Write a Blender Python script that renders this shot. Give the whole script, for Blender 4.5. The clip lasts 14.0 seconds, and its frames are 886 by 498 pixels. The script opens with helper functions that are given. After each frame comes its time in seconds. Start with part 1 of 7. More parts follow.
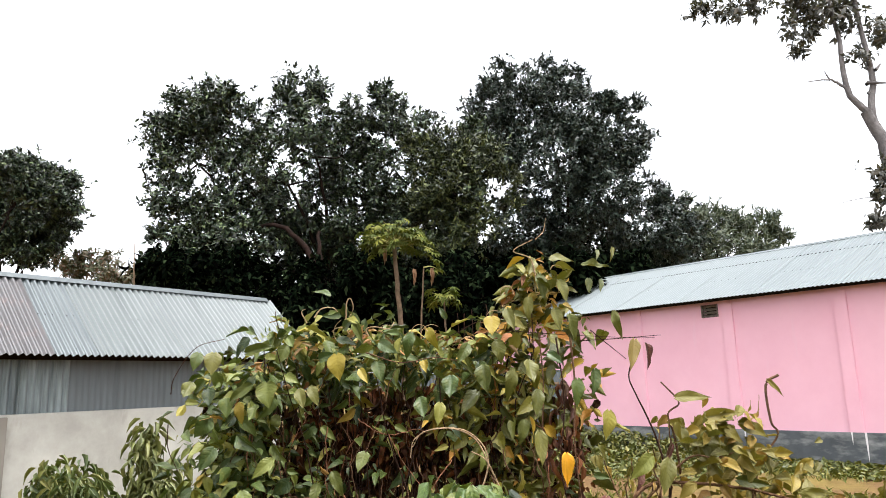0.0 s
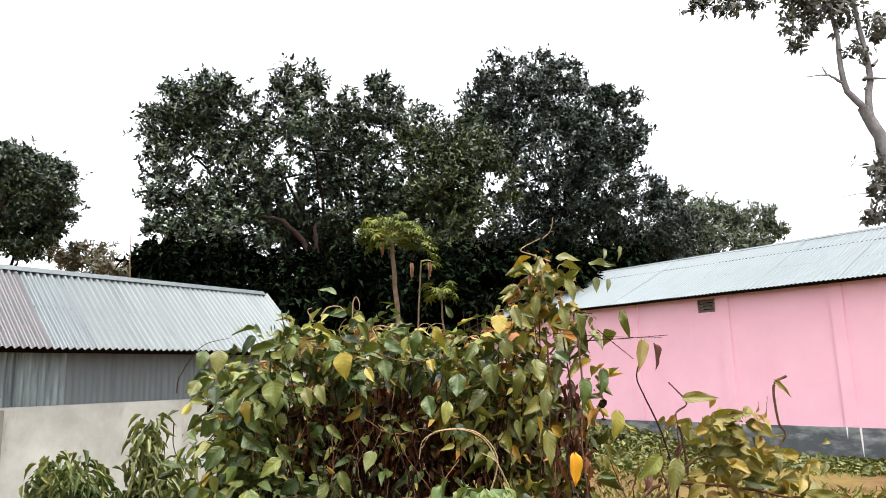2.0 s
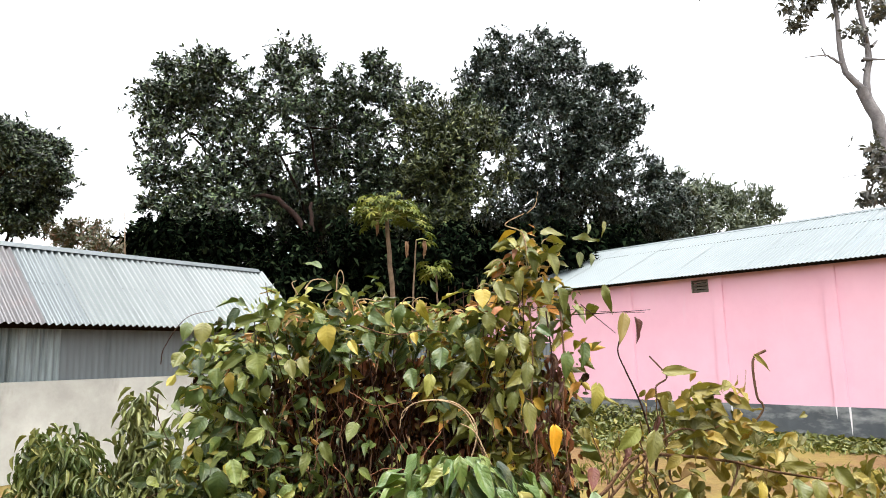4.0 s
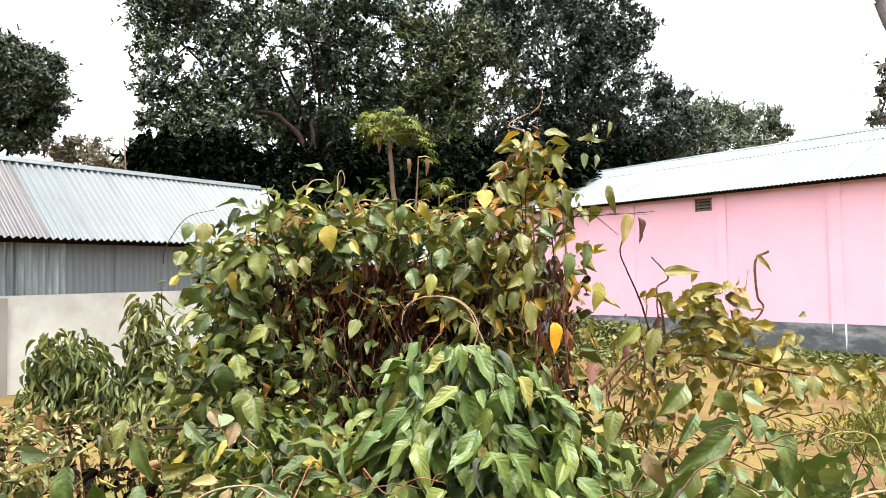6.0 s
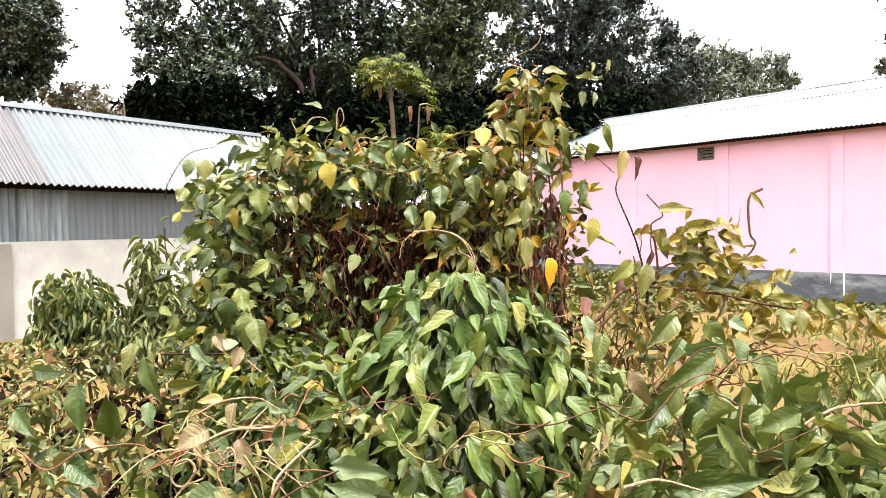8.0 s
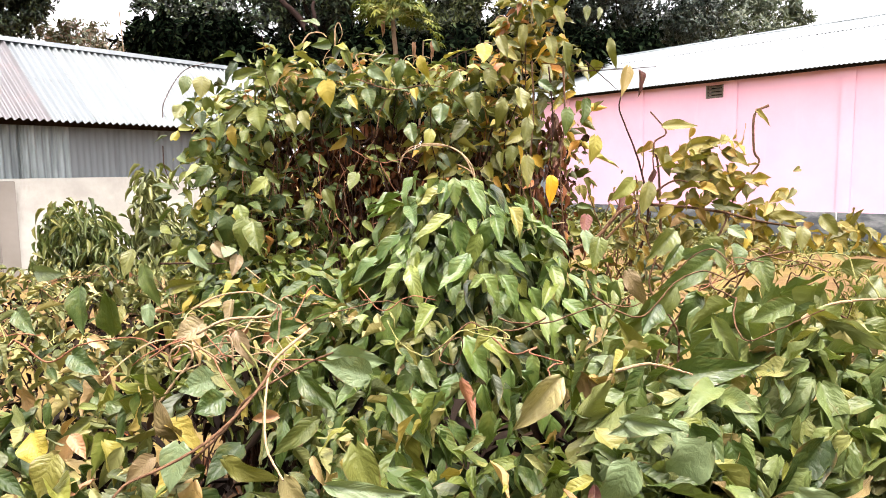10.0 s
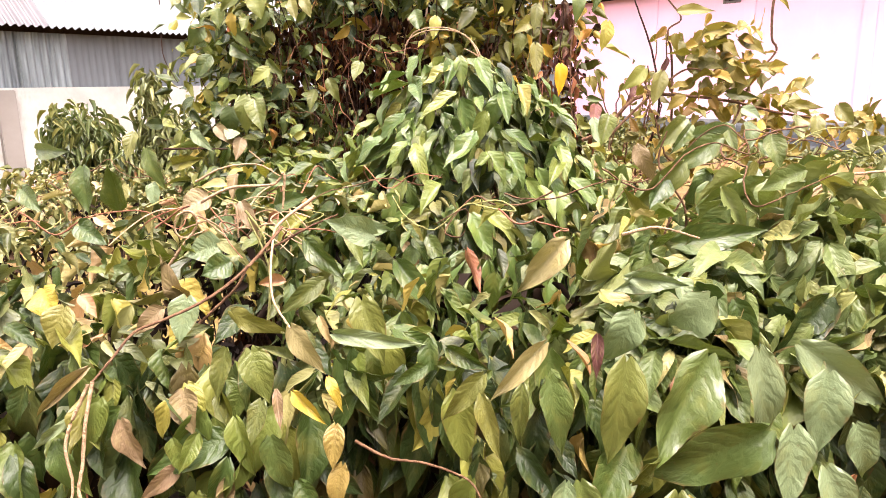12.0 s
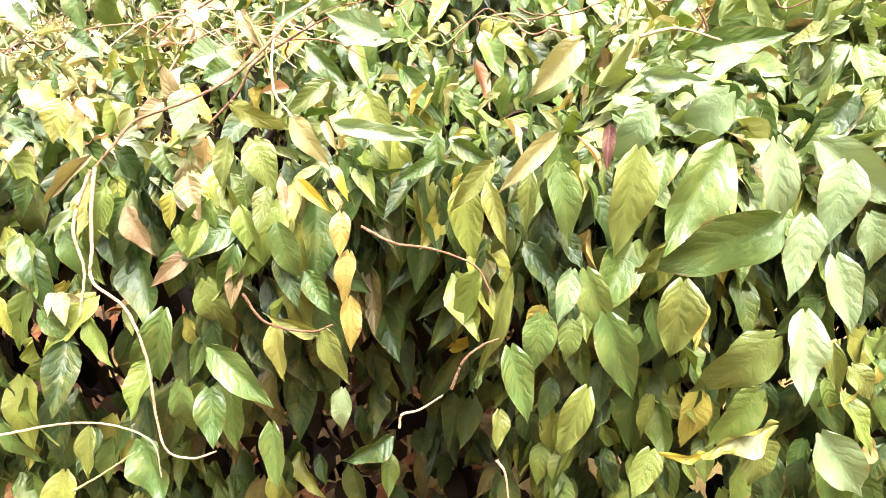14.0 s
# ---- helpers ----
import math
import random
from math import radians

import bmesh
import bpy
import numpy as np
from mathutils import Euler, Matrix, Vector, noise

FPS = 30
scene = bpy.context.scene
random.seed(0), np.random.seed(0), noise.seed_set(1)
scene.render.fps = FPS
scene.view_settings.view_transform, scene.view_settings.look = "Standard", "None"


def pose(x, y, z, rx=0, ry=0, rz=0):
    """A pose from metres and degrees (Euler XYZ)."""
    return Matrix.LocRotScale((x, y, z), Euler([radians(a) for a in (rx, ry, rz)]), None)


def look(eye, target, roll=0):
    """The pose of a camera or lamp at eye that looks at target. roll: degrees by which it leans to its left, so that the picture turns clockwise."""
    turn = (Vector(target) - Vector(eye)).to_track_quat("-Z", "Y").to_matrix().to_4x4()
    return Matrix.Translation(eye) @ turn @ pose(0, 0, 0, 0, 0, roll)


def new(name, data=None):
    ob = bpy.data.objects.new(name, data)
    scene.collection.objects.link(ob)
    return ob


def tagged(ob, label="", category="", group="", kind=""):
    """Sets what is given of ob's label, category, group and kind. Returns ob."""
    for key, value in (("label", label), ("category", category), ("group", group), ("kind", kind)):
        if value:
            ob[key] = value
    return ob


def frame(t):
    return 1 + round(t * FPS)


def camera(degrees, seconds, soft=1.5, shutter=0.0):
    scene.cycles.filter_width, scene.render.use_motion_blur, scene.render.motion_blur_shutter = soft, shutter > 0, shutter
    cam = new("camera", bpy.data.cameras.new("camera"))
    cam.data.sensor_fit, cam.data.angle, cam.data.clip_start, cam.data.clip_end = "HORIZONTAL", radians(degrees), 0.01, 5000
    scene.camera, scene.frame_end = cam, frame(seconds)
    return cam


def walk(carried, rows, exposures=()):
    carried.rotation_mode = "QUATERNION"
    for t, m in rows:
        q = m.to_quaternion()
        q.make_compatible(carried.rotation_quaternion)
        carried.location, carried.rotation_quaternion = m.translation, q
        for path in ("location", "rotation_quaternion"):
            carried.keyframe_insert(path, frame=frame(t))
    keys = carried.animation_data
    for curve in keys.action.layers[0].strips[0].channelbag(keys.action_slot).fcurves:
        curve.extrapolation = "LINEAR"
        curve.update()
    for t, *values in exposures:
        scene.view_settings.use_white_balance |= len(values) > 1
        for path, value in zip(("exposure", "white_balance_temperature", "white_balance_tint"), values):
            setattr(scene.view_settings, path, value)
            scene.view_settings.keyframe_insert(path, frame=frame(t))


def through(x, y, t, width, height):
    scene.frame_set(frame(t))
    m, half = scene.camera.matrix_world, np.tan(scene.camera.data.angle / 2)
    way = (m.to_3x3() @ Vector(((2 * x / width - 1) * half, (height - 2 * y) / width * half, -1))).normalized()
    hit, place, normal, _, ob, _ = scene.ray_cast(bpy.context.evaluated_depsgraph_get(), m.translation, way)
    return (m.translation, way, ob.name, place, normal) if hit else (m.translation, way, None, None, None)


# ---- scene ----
cam = camera(64.95, 14.0, soft=0.52)
PATH = [
    (0.0, pose(-0.000, 0.000, 1.500, 101.01, 1.72, 0.33)),
    (0.5, pose(-0.026, 0.003, 1.505, 101.16, 1.62, -0.14)),
    (1.0, pose(-0.031, 0.005, 1.507, 100.93, 1.75, 0.06)),
    (1.5, pose(-0.030, -0.006, 1.514, 100.71, 1.55, -0.21)),
    (2.0, pose(-0.037, 0.007, 1.522, 100.42, 1.54, -0.07)),
    (4.5, pose(0.009, 0.006, 1.488, 97.47, 1.17, -0.40)),
    (5.0, pose(0.007, -0.003, 1.471, 95.61, 1.15, -0.06)),
    (5.5, pose(0.006, -0.003, 1.454, 93.62, 1.28, -0.20)),
    (6.0, pose(0.005, 0.034, 1.440, 92.25, 0.99, -0.18)),
    (6.5, pose(0.001, 0.012, 1.426, 90.85, 1.00, -0.03)),
    (7.0, pose(0.003, 0.001, 1.420, 89.82, 0.85, -0.04)),
    (9.5, pose(0.030, -0.002, 1.337, 85.00, 0.80, -0.06)),
    (10.0, pose(0.028, 0.001, 1.319, 83.55, 0.73, 0.33)),
    (10.5, pose(0.028, 0.004, 1.308, 82.48, 0.74, 0.10)),
    (11.0, pose(0.025, 0.000, 1.292, 81.05, 0.40, 0.48)),
    (11.5, pose(0.027, 0.002, 1.270, 79.05, 0.12, 0.45)),
    (12.0, pose(0.029, -0.000, 1.248, 76.68, 0.80, 0.88)),
    (12.5, pose(0.034, -0.005, 1.225, 74.25, 0.92, 0.54)),
    (13.0, pose(0.034, -0.007, 1.202, 71.52, 0.70, 0.96)),
    (13.5, pose(0.027, -0.009, 1.178, 69.21, 0.32, 1.34)),
    (14.0, pose(0.032, -0.011, 1.157, 66.61, 0.84, 1.78)),
]
EXPOSURES = [(0.0, 2.04, 6350, 10), (4.5, 2.34, 6400, 9), (7.0, 2.68, 6500, 11), (9.5, 2.80, 6600, 15), (11.5, 3.02, 6800, 23), (12.5, 3.22, 6850, 27), (13.0, 3.40, 6800, 24), (13.5, 3.70, 6450, 13), (14.0, 4.06, 6450, 13)]
walk(cam, PATH, EXPOSURES)

# ---- world: bright overcast sky and one very wide, weak sun ----
world = bpy.data.worlds.new("overcast_sky")
scene.world = world
world.use_nodes = True
wn, wl = world.node_tree.nodes, world.node_tree.links
sky = wn.new("ShaderNodeTexSky")
sky.sky_type = "NISHITA"
sky.sun_disc = False
sky.sun_elevation = radians(64)
sky.sun_rotation = radians(160)
sky.air_density, sky.dust_density, sky.ozone_density = 1.0, 3.0, 1.0
soft_sky = wn.new("ShaderNodeHueSaturation")
soft_sky.inputs["Saturation"].default_value = 0.12
wl.new(sky.outputs[0], soft_sky.inputs["Color"])
back = wn["Background"]
back.inputs["Strength"].default_value = 0.12
wl.new(soft_sky.outputs[0], back.inputs["Color"])

sun_data = bpy.data.lights.new("sun", "SUN")
sun_data.energy, sun_data.angle, sun_data.color = 1.5, radians(38), (1.0, 0.985, 0.96)
sun = new("sun", sun_data)
sun.matrix_world = look((1.5, 2.4, 17), (0, 4, 1))


# ---- materials ----
class Nodes:
    """Short hand for one node material."""

    def __init__(self, name, roughness=0.7, metallic=0.0):
        self.mat = bpy.data.materials.new(name)
        self.mat.use_nodes = True
        self.tree = self.mat.node_tree
        self.bsdf = self.tree.nodes["Principled BSDF"]
        self.bsdf.inputs["Roughness"].default_value = roughness
        self.bsdf.inputs["Metallic"].default_value = metallic

    def add(self, kind, **inputs):
        node = self.tree.nodes.new(kind)
        for key, value in inputs.items():
            self.put(node, key.replace("_", " "), value)
        return node

    def put(self, node, key, value):
        slot = node.inputs[key]
        if isinstance(value, bpy.types.NodeSocket):
            self.tree.links.new(value, slot)
        else:
            slot.default_value = value

    def coords(self, which="Object"):
        return self.add("ShaderNodeTexCoord").outputs[which]

    def noise(self, vector, scale, detail=4.0, rough=0.6):
        return self.add("ShaderNodeTexNoise", Vector=vector, Scale=scale, Detail=detail, Roughness=rough).outputs["Fac"]

    def ramp(self, fac, *stops):
        node = self.add("ShaderNodeValToRGB", Fac=fac)
        e = node.color_ramp.elements
        while len(e) < len(stops):
            e.new(0.5)
        for slot, (at, col) in zip(e, stops):
            slot.position, slot.color = at, (*col, 1) if len(col) == 3 else col
        return node.outputs["Color"]

    def mix(self, fac, a, b, blend="MIX"):
        node = self.tree.nodes.new("ShaderNodeMix")
        node.data_type, node.blend_type = "RGBA", blend
        for slot, value in ((0, fac), (6, a), (7, b)):
            if isinstance(value, bpy.types.NodeSocket):
                self.tree.links.new(value, node.inputs[slot])
            else:
                node.inputs[slot].default_value = value if slot == 0 else (*value, 1)
        return node.outputs[2]

    def math(self, op, a, b=0.0):
        node = self.tree.nodes.new("ShaderNodeMath")
        node.operation = op
        for slot, value in ((0, a), (1, b)):
            if isinstance(value, bpy.types.NodeSocket):
                self.tree.links.new(value, node.inputs[slot])
            else:
                node.inputs[slot].default_value = value
        return node.outputs[0]

    def bump(self, height, strength=0.3, distance=0.01):
        node = self.add("ShaderNodeBump", Height=height, Strength=strength, Distance=distance)
        self.tree.links.new(node.outputs["Normal"], self.bsdf.inputs["Normal"])

    def done(self, colour, rough=None):
        self.put(self.bsdf, "Base Color", colour)
        if rough is not None:
            self.put(self.bsdf, "Roughness", rough)
        return self.mat


def leaf_material(name, stops, rough=0.45, single=False, veins=1.0, gloss=0.42, through=0.16, age=0.22):
    """Leaf: a colour per leaf from stops, blotches, veins and puckers between them, some light through the blade."""
    m = Nodes(name, rough)
    if single:
        rnd = m.add("ShaderNodeObjectInfo").outputs["Random"]
    else:
        rnd = m.add("ShaderNodeNewGeometry").outputs["Random Per Island"]
    colour = m.ramp(rnd, *stops)
    uv = m.coords("UV")
    obj = m.coords("Object")
    if single:
        # a single leaf is about half as wide as long: keep marks round on it
        narrow = m.add("ShaderNodeMapping", Vector=obj)
        narrow.inputs["Scale"].default_value = (0.5, 1.0, 1.0)
        obj = narrow.outputs[0]
    blotch = m.noise(obj, 35 if not single else 3.5, 3)
    colour = m.mix(m.math("MULTIPLY", m.ramp(blotch, (0.5, (0, 0, 0)), (0.75, (1, 1, 1))), age), colour, (0.28, 0.24, 0.05))
    speck = m.ramp(m.noise(obj, 190 if not single else 16, 2), (0.66, (0, 0, 0)), (0.74, (1, 1, 1)))
    colour = m.mix(m.math("MULTIPLY", speck, 0.4), colour, (0.10, 0.06, 0.02))
    if veins:
        sep = m.add("ShaderNodeSeparateXYZ", Vector=uv)
        side = m.math("ABSOLUTE", m.math("SUBTRACT", sep.outputs[0], 0.5))
        warp = m.math("MULTIPLY", m.noise(obj, 40 if not single else 4, 2), 0.24)
        along = m.math("ADD", m.math("SUBTRACT", sep.outputs[1], m.math("MULTIPLY", side, 0.42)), warp)
        rib = m.math("ABSOLUTE", m.math("SINE", m.math("MULTIPLY", along, 23.0)))
        quilt = m.math("MULTIPLY", rib, m.ramp(side, (0.0, (0, 0, 0)), (0.16, (1, 1, 1))))
        rib = m.ramp(rib, (0.0, (0, 0, 0)), (0.45, (1, 1, 1)))
        mid = m.ramp(side, (0.0, (0, 0, 0)), (0.05, (1, 1, 1)))
        vein = m.math("MULTIPLY", rib, mid)
        colour = m.mix(m.math("MULTIPLY", m.math("SUBTRACT", 1.0, vein), 0.035 * veins), colour, (0.30, 0.33, 0.12))
        rim = m.math("ADD", m.math("MULTIPLY", side, 1.0), m.math("MULTIPLY", m.noise(obj, 50 if not single else 5, 3), 0.45))
        colour = m.mix(m.math("MULTIPLY", m.ramp(rim, (0.70, (0, 0, 0)), (0.78, (1, 1, 1))), 0.55), colour, (0.16, 0.08, 0.03))
        grid = m.add("ShaderNodeCombineXYZ", X=m.math("MULTIPLY", side, 6.0), Y=m.math("MULTIPLY", along, 11.0), Z=m.math("MULTIPLY", rnd, 60.0))
        wrinkle = m.math("ADD", m.noise(grid.outputs[0], 1.0, 1, 0.5), m.math("MULTIPLY", m.noise(grid.outputs[0], 2.6, 2, 0.5), 0.55))
        m.bump(m.math("ADD", m.math("MULTIPLY", quilt, 0.40), wrinkle), 0.34 * veins, 0.0040)
    m.bsdf.inputs["Specular IOR Level"].default_value = gloss
    m.done(colour)
    if through:
        lit = m.add("ShaderNodeBsdfTranslucent")
        m.tree.links.new(m.mix(1.0, colour, (1.0, 1.05, 0.5), "MULTIPLY"), lit.inputs["Color"])
        both = m.add("ShaderNodeMixShader", Fac=through)
        out = m.tree.nodes["Material Output"]
        m.tree.links.new(m.bsdf.outputs[0], both.inputs[1])
        m.tree.links.new(lit.outputs[0], both.inputs[2])
        m.tree.links.new(both.outputs[0], out.inputs["Surface"])
    return m.mat


def bark_material(name, dark, light, scale=8.0):
    m = Nodes(name, 0.9)
    m.bsdf.inputs["Specular IOR Level"].default_value = 0.12
    obj = m.coords()
    n = m.noise(obj, scale, 6, 0.7)
    m.bump(n, 0.7, 0.02)
    return m.done(m.ramp(n, (0.3, dark), (0.7, light)))


GREENS = [(0.0, (0.013, 0.024, 0.005)), (0.42, (0.042, 0.070, 0.013)), (0.78, (0.097, 0.121, 0.020)), (0.93, (0.175, 0.171, 0.030)), (0.97, (0.294, 0.225, 0.045)), (0.985, (0.331, 0.203, 0.083)), (1.0, (0.258, 0.104, 0.048))]
CARPET = [(0.0, (0.032, 0.041, 0.012)), (0.38, (0.095, 0.108, 0.032)), (0.70, (0.186, 0.178, 0.059)), (0.86, (0.280, 0.226, 0.081)), (0.94, (0.362, 0.247, 0.109)), (0.98, (0.308, 0.165, 0.081)), (1.0, (0.209, 0.065, 0.032))]
BUSH = [(0.0, (0.016, 0.029, 0.008)), (0.40, (0.072, 0.103, 0.022)), (0.80, (0.172, 0.178, 0.034)), (0.955, (0.275, 0.225, 0.036)), (0.985, (0.330, 0.222, 0.034)), (1.0, (0.206, 0.073, 0.021))]
OLIVE = [(0.0, (0.040, 0.045, 0.007)), (0.45, (0.120, 0.121, 0.016)), (0.80, (0.226, 0.185, 0.022)), (0.94, (0.456, 0.267, 0.030)), (1.0, (0.314, 0.096, 0.022))]

M_LEAF = leaf_material("vine_leaf_green", GREENS, 0.42, gloss=0.30, through=0.22)
M_LEAF_ONE = leaf_material("vine_leaf_green_single", GREENS, 0.42, single=True, gloss=0.30, through=0.22)
# shaded copy of the vine green, for layers behind the lit leaves
M_SHADE_GREEN = leaf_material("vine_leaf_shade", [(0.0, (0.009, 0.019, 0.004)), (0.6, (0.024, 0.042, 0.008)), (0.9, (0.051, 0.062, 0.014)), (1.0, (0.062, 0.040, 0.013))], 0.45, gloss=0.35)
M_CARPET = leaf_material("vine_leaf_pale", CARPET, 0.42)
M_BUSH = leaf_material("bush_leaf_green", BUSH, 0.40, gloss=0.34)
M_BUSH_ONE = leaf_material("bush_leaf_single", BUSH, 0.40, single=True, gloss=0.34)
M_MOUND = leaf_material("mound_leaf_green", [(0.0, (0.052, 0.092, 0.019)), (0.5, (0.085, 0.131, 0.025)), (0.9, (0.147, 0.168, 0.031)), (1.0, (0.232, 0.194, 0.046))], 0.36)
M_MOUND_ONE = leaf_material("mound_leaf_single", [(0.0, (0.052, 0.092, 0.019)), (0.5, (0.085, 0.131, 0.025)), (0.9, (0.147, 0.168, 0.031)), (1.0, (0.232, 0.194, 0.046))], 0.36, single=True)
M_OLIVE = leaf_material("vine_leaf_olive", OLIVE, 0.42)
M_YELLOW = leaf_material("leaf_yellow", [(0.0, (0.258, 0.209, 0.023)), (1.0, (0.338, 0.234, 0.026))], 0.45, single=True)
M_ORANGE = leaf_material("leaf_orange", [(0.0, (0.72, 0.34, 0.02)), (1.0, (0.75, 0.38, 0.03))], 0.45, single=True, through=0.35)
M_PEACH = leaf_material("leaf_peach", [(0.0, (0.167, 0.106, 0.054)), (0.5, (0.171, 0.127, 0.054)), (1.0, (0.143, 0.083, 0.045))], 0.5, single=True)
M_GREEN_ONE = leaf_material("vine_leaf_fresh", [(0.0, (0.038, 0.067, 0.014)), (0.5, (0.062, 0.090, 0.020)), (1.0, (0.113, 0.125, 0.026))], 0.36, single=True)
M_OLIVE_ONE = leaf_material("vine_leaf_olive_single", [(0.0, (0.069, 0.083, 0.017)), (0.6, (0.100, 0.106, 0.021)), (1.0, (0.142, 0.130, 0.026))], 0.40, single=True)
M_CREAM = leaf_material("leaf_cream", [(0.0, (0.206, 0.173, 0.065)), (1.0, (0.230, 0.189, 0.084))], 0.45, single=True)
M_BRONZE = leaf_material("leaf_bronze", [(0.0, (0.178, 0.125, 0.027)), (1.0, (0.211, 0.146, 0.036))], 0.45, single=True)
M_MAROON_ONE = leaf_material("leaf_dead_single", [(0.0, (0.06, 0.018, 0.014)), (1.0, (0.13, 0.035, 0.022))], 0.6, single=True, through=0.1)
# pale leaves; on the hedge's right front the paleness paints stronger light
M_PALE = leaf_material("leaf_pale_and_lit", [(0.0, (0.114, 0.158, 0.069)), (1.0, (0.146, 0.184, 0.086))], 0.45, single=True)
# dead leaves; their dark stops also stand in for shade inside plants
M_MAROON_SHADED = leaf_material("leaf_dead_maroon_shaded", [(0.0, (0.016, 0.006, 0.004)), (0.5, (0.044, 0.017, 0.008)), (0.85, (0.104, 0.033, 0.014)), (1.0, (0.190, 0.064, 0.023))], 0.8, gloss=0.08, through=0.05, veins=0)
# near-black leaf colour that paints the shade inside the vine hedge
M_SHADE_BROWN = leaf_material("leaf_shade_brown", [(0.0, (0.005, 0.003, 0.002)), (0.6, (0.012, 0.007, 0.004)), (1.0, (0.040, 0.021, 0.010))], 0.8, gloss=0.08, through=0.0, veins=0, age=0.0)
# mango and tall tree ramps start near black, painting crown shade into leaves
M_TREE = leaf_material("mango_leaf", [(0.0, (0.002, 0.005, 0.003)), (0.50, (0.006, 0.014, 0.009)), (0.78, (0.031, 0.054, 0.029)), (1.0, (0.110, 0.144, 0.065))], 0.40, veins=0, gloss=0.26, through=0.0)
# canopy shade painted into the leaf colour; the last stops paint lit leaves
M_SHRUB_SHADED = leaf_material("shrub_leaf_shaded", [(0.0, (0.001, 0.001, 0.001)), (0.65, (0.002, 0.004, 0.002)), (0.85, (0.007, 0.012, 0.006)), (1.0, (0.024, 0.035, 0.016))], 0.7, veins=0, gloss=0.0, through=0.0, age=0.0)
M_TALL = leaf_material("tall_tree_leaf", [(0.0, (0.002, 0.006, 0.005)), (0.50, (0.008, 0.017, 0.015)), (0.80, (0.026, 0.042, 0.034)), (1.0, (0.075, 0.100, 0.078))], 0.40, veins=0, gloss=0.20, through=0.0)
M_MANGO_YOUNG = leaf_material("young_mango_leaf", [(0.0, (0.003, 0.006, 0.002)), (0.45, (0.015, 0.023, 0.008)), (0.78, (0.048, 0.060, 0.019)), (1.0, (0.125, 0.135, 0.046))], 0.42, veins=0, gloss=0.2, through=0.0, age=0.1)
M_FAR = leaf_material("far_tree_leaf", [(0.0, (0.022, 0.036, 0.022)), (0.7, (0.044, 0.060, 0.032)), (1.0, (0.080, 0.090, 0.048))], 0.6, veins=0, through=0.15)
M_RUSSET = leaf_material("russet_tree_leaf", [(0.0, (0.032, 0.042, 0.017)), (0.6, (0.063, 0.056, 0.028)), (1.0, (0.119, 0.056, 0.038))], 0.6, veins=0, through=0.15)
# greyish leaves, lightened further to put haze into their colour
M_TEAK = leaf_material("teak_leaf", [(0.0, (0.036, 0.040, 0.036)), (0.7, (0.068, 0.066, 0.060)), (1.0, (0.110, 0.094, 0.080))], 0.6, veins=0, through=0.2)
M_PAPAYA = leaf_material("papaya_leaf", [(0.0, (0.040, 0.055, 0.008)), (0.6, (0.072, 0.088, 0.012)), (1.0, (0.130, 0.130, 0.020))], 0.6, veins=0, single=True, gloss=0.15, age=0.0)
M_SAPLING = leaf_material("sapling_leaf", [(0.0, (0.045, 0.070, 0.018)), (0.6, (0.083, 0.106, 0.026)), (1.0, (0.163, 0.158, 0.044))], 0.40, veins=0.6)
M_SAPLING_ONE = leaf_material("sapling_leaf_single", [(0.0, (0.045, 0.070, 0.018)), (0.6, (0.083, 0.106, 0.026)), (1.0, (0.163, 0.158, 0.044))], 0.40, veins=0.6, single=True)
M_SAPLING_PALE = leaf_material("sapling_leaf_pale", [(0.0, (0.075, 0.090, 0.026)), (0.6, (0.128, 0.143, 0.041)), (1.0, (0.203, 0.195, 0.068))], 0.45, veins=0.4)
M_SAPLING_PALE_ONE = leaf_material("sapling_leaf_pale_single", [(0.0, (0.075, 0.090, 0.026)), (0.6, (0.128, 0.143, 0.041)), (1.0, (0.203, 0.195, 0.068))], 0.45, veins=0.4, single=True)
M_SPRAY = leaf_material("vine_leaf_yellow_olive", [(0.0, (0.095, 0.088, 0.017)), (0.45, (0.174, 0.139, 0.022)), (0.8, (0.260, 0.184, 0.027)), (0.93, (0.317, 0.190, 0.034)), (1.0, (0.111, 0.044, 0.020))], 0.5, through=0.25)
M_SPRAY_ONE = leaf_material("vine_leaf_yellow_single", [(0.0, (0.114, 0.111, 0.022)), (0.6, (0.184, 0.152, 0.026)), (1.0, (0.255, 0.187, 0.036))], 0.5, single=True, through=0.25)
M_SAGE = leaf_material("vine_leaf_sage", [(0.0, (0.050, 0.076, 0.021)), (0.45, (0.104, 0.137, 0.038)), (0.80, (0.165, 0.182, 0.056)), (0.93, (0.200, 0.180, 0.046)), (0.97, (0.230, 0.158, 0.078)), (1.0, (0.220, 0.130, 0.058))], 0.42, gloss=0.36, through=0.20)
M_RUST = leaf_material("leaf_withered_rust", [(0.0, (0.046, 0.014, 0.008)), (0.6, (0.124, 0.034, 0.016)), (1.0, (0.260, 0.086, 0.030))], 0.65, through=0.15)
M_TAN = leaf_material("leaf_dry_tan", [(0.0, (0.22, 0.13, 0.05)), (0.5, (0.38, 0.23, 0.09)), (0.8, (0.42, 0.18, 0.06)), (1.0, (0.14, 0.05, 0.03))], 0.6, through=0.2)
M_STEM = bark_material("vine_stem_brown", (0.06, 0.028, 0.015), (0.20, 0.11, 0.06), 60)
M_TENDRIL = bark_material("vine_tendril_tan", (0.27, 0.165, 0.092), (0.46, 0.32, 0.19), 60)
M_REDSTEM = bark_material("vine_strand_red", (0.16, 0.06, 0.035), (0.36, 0.16, 0.09), 60)
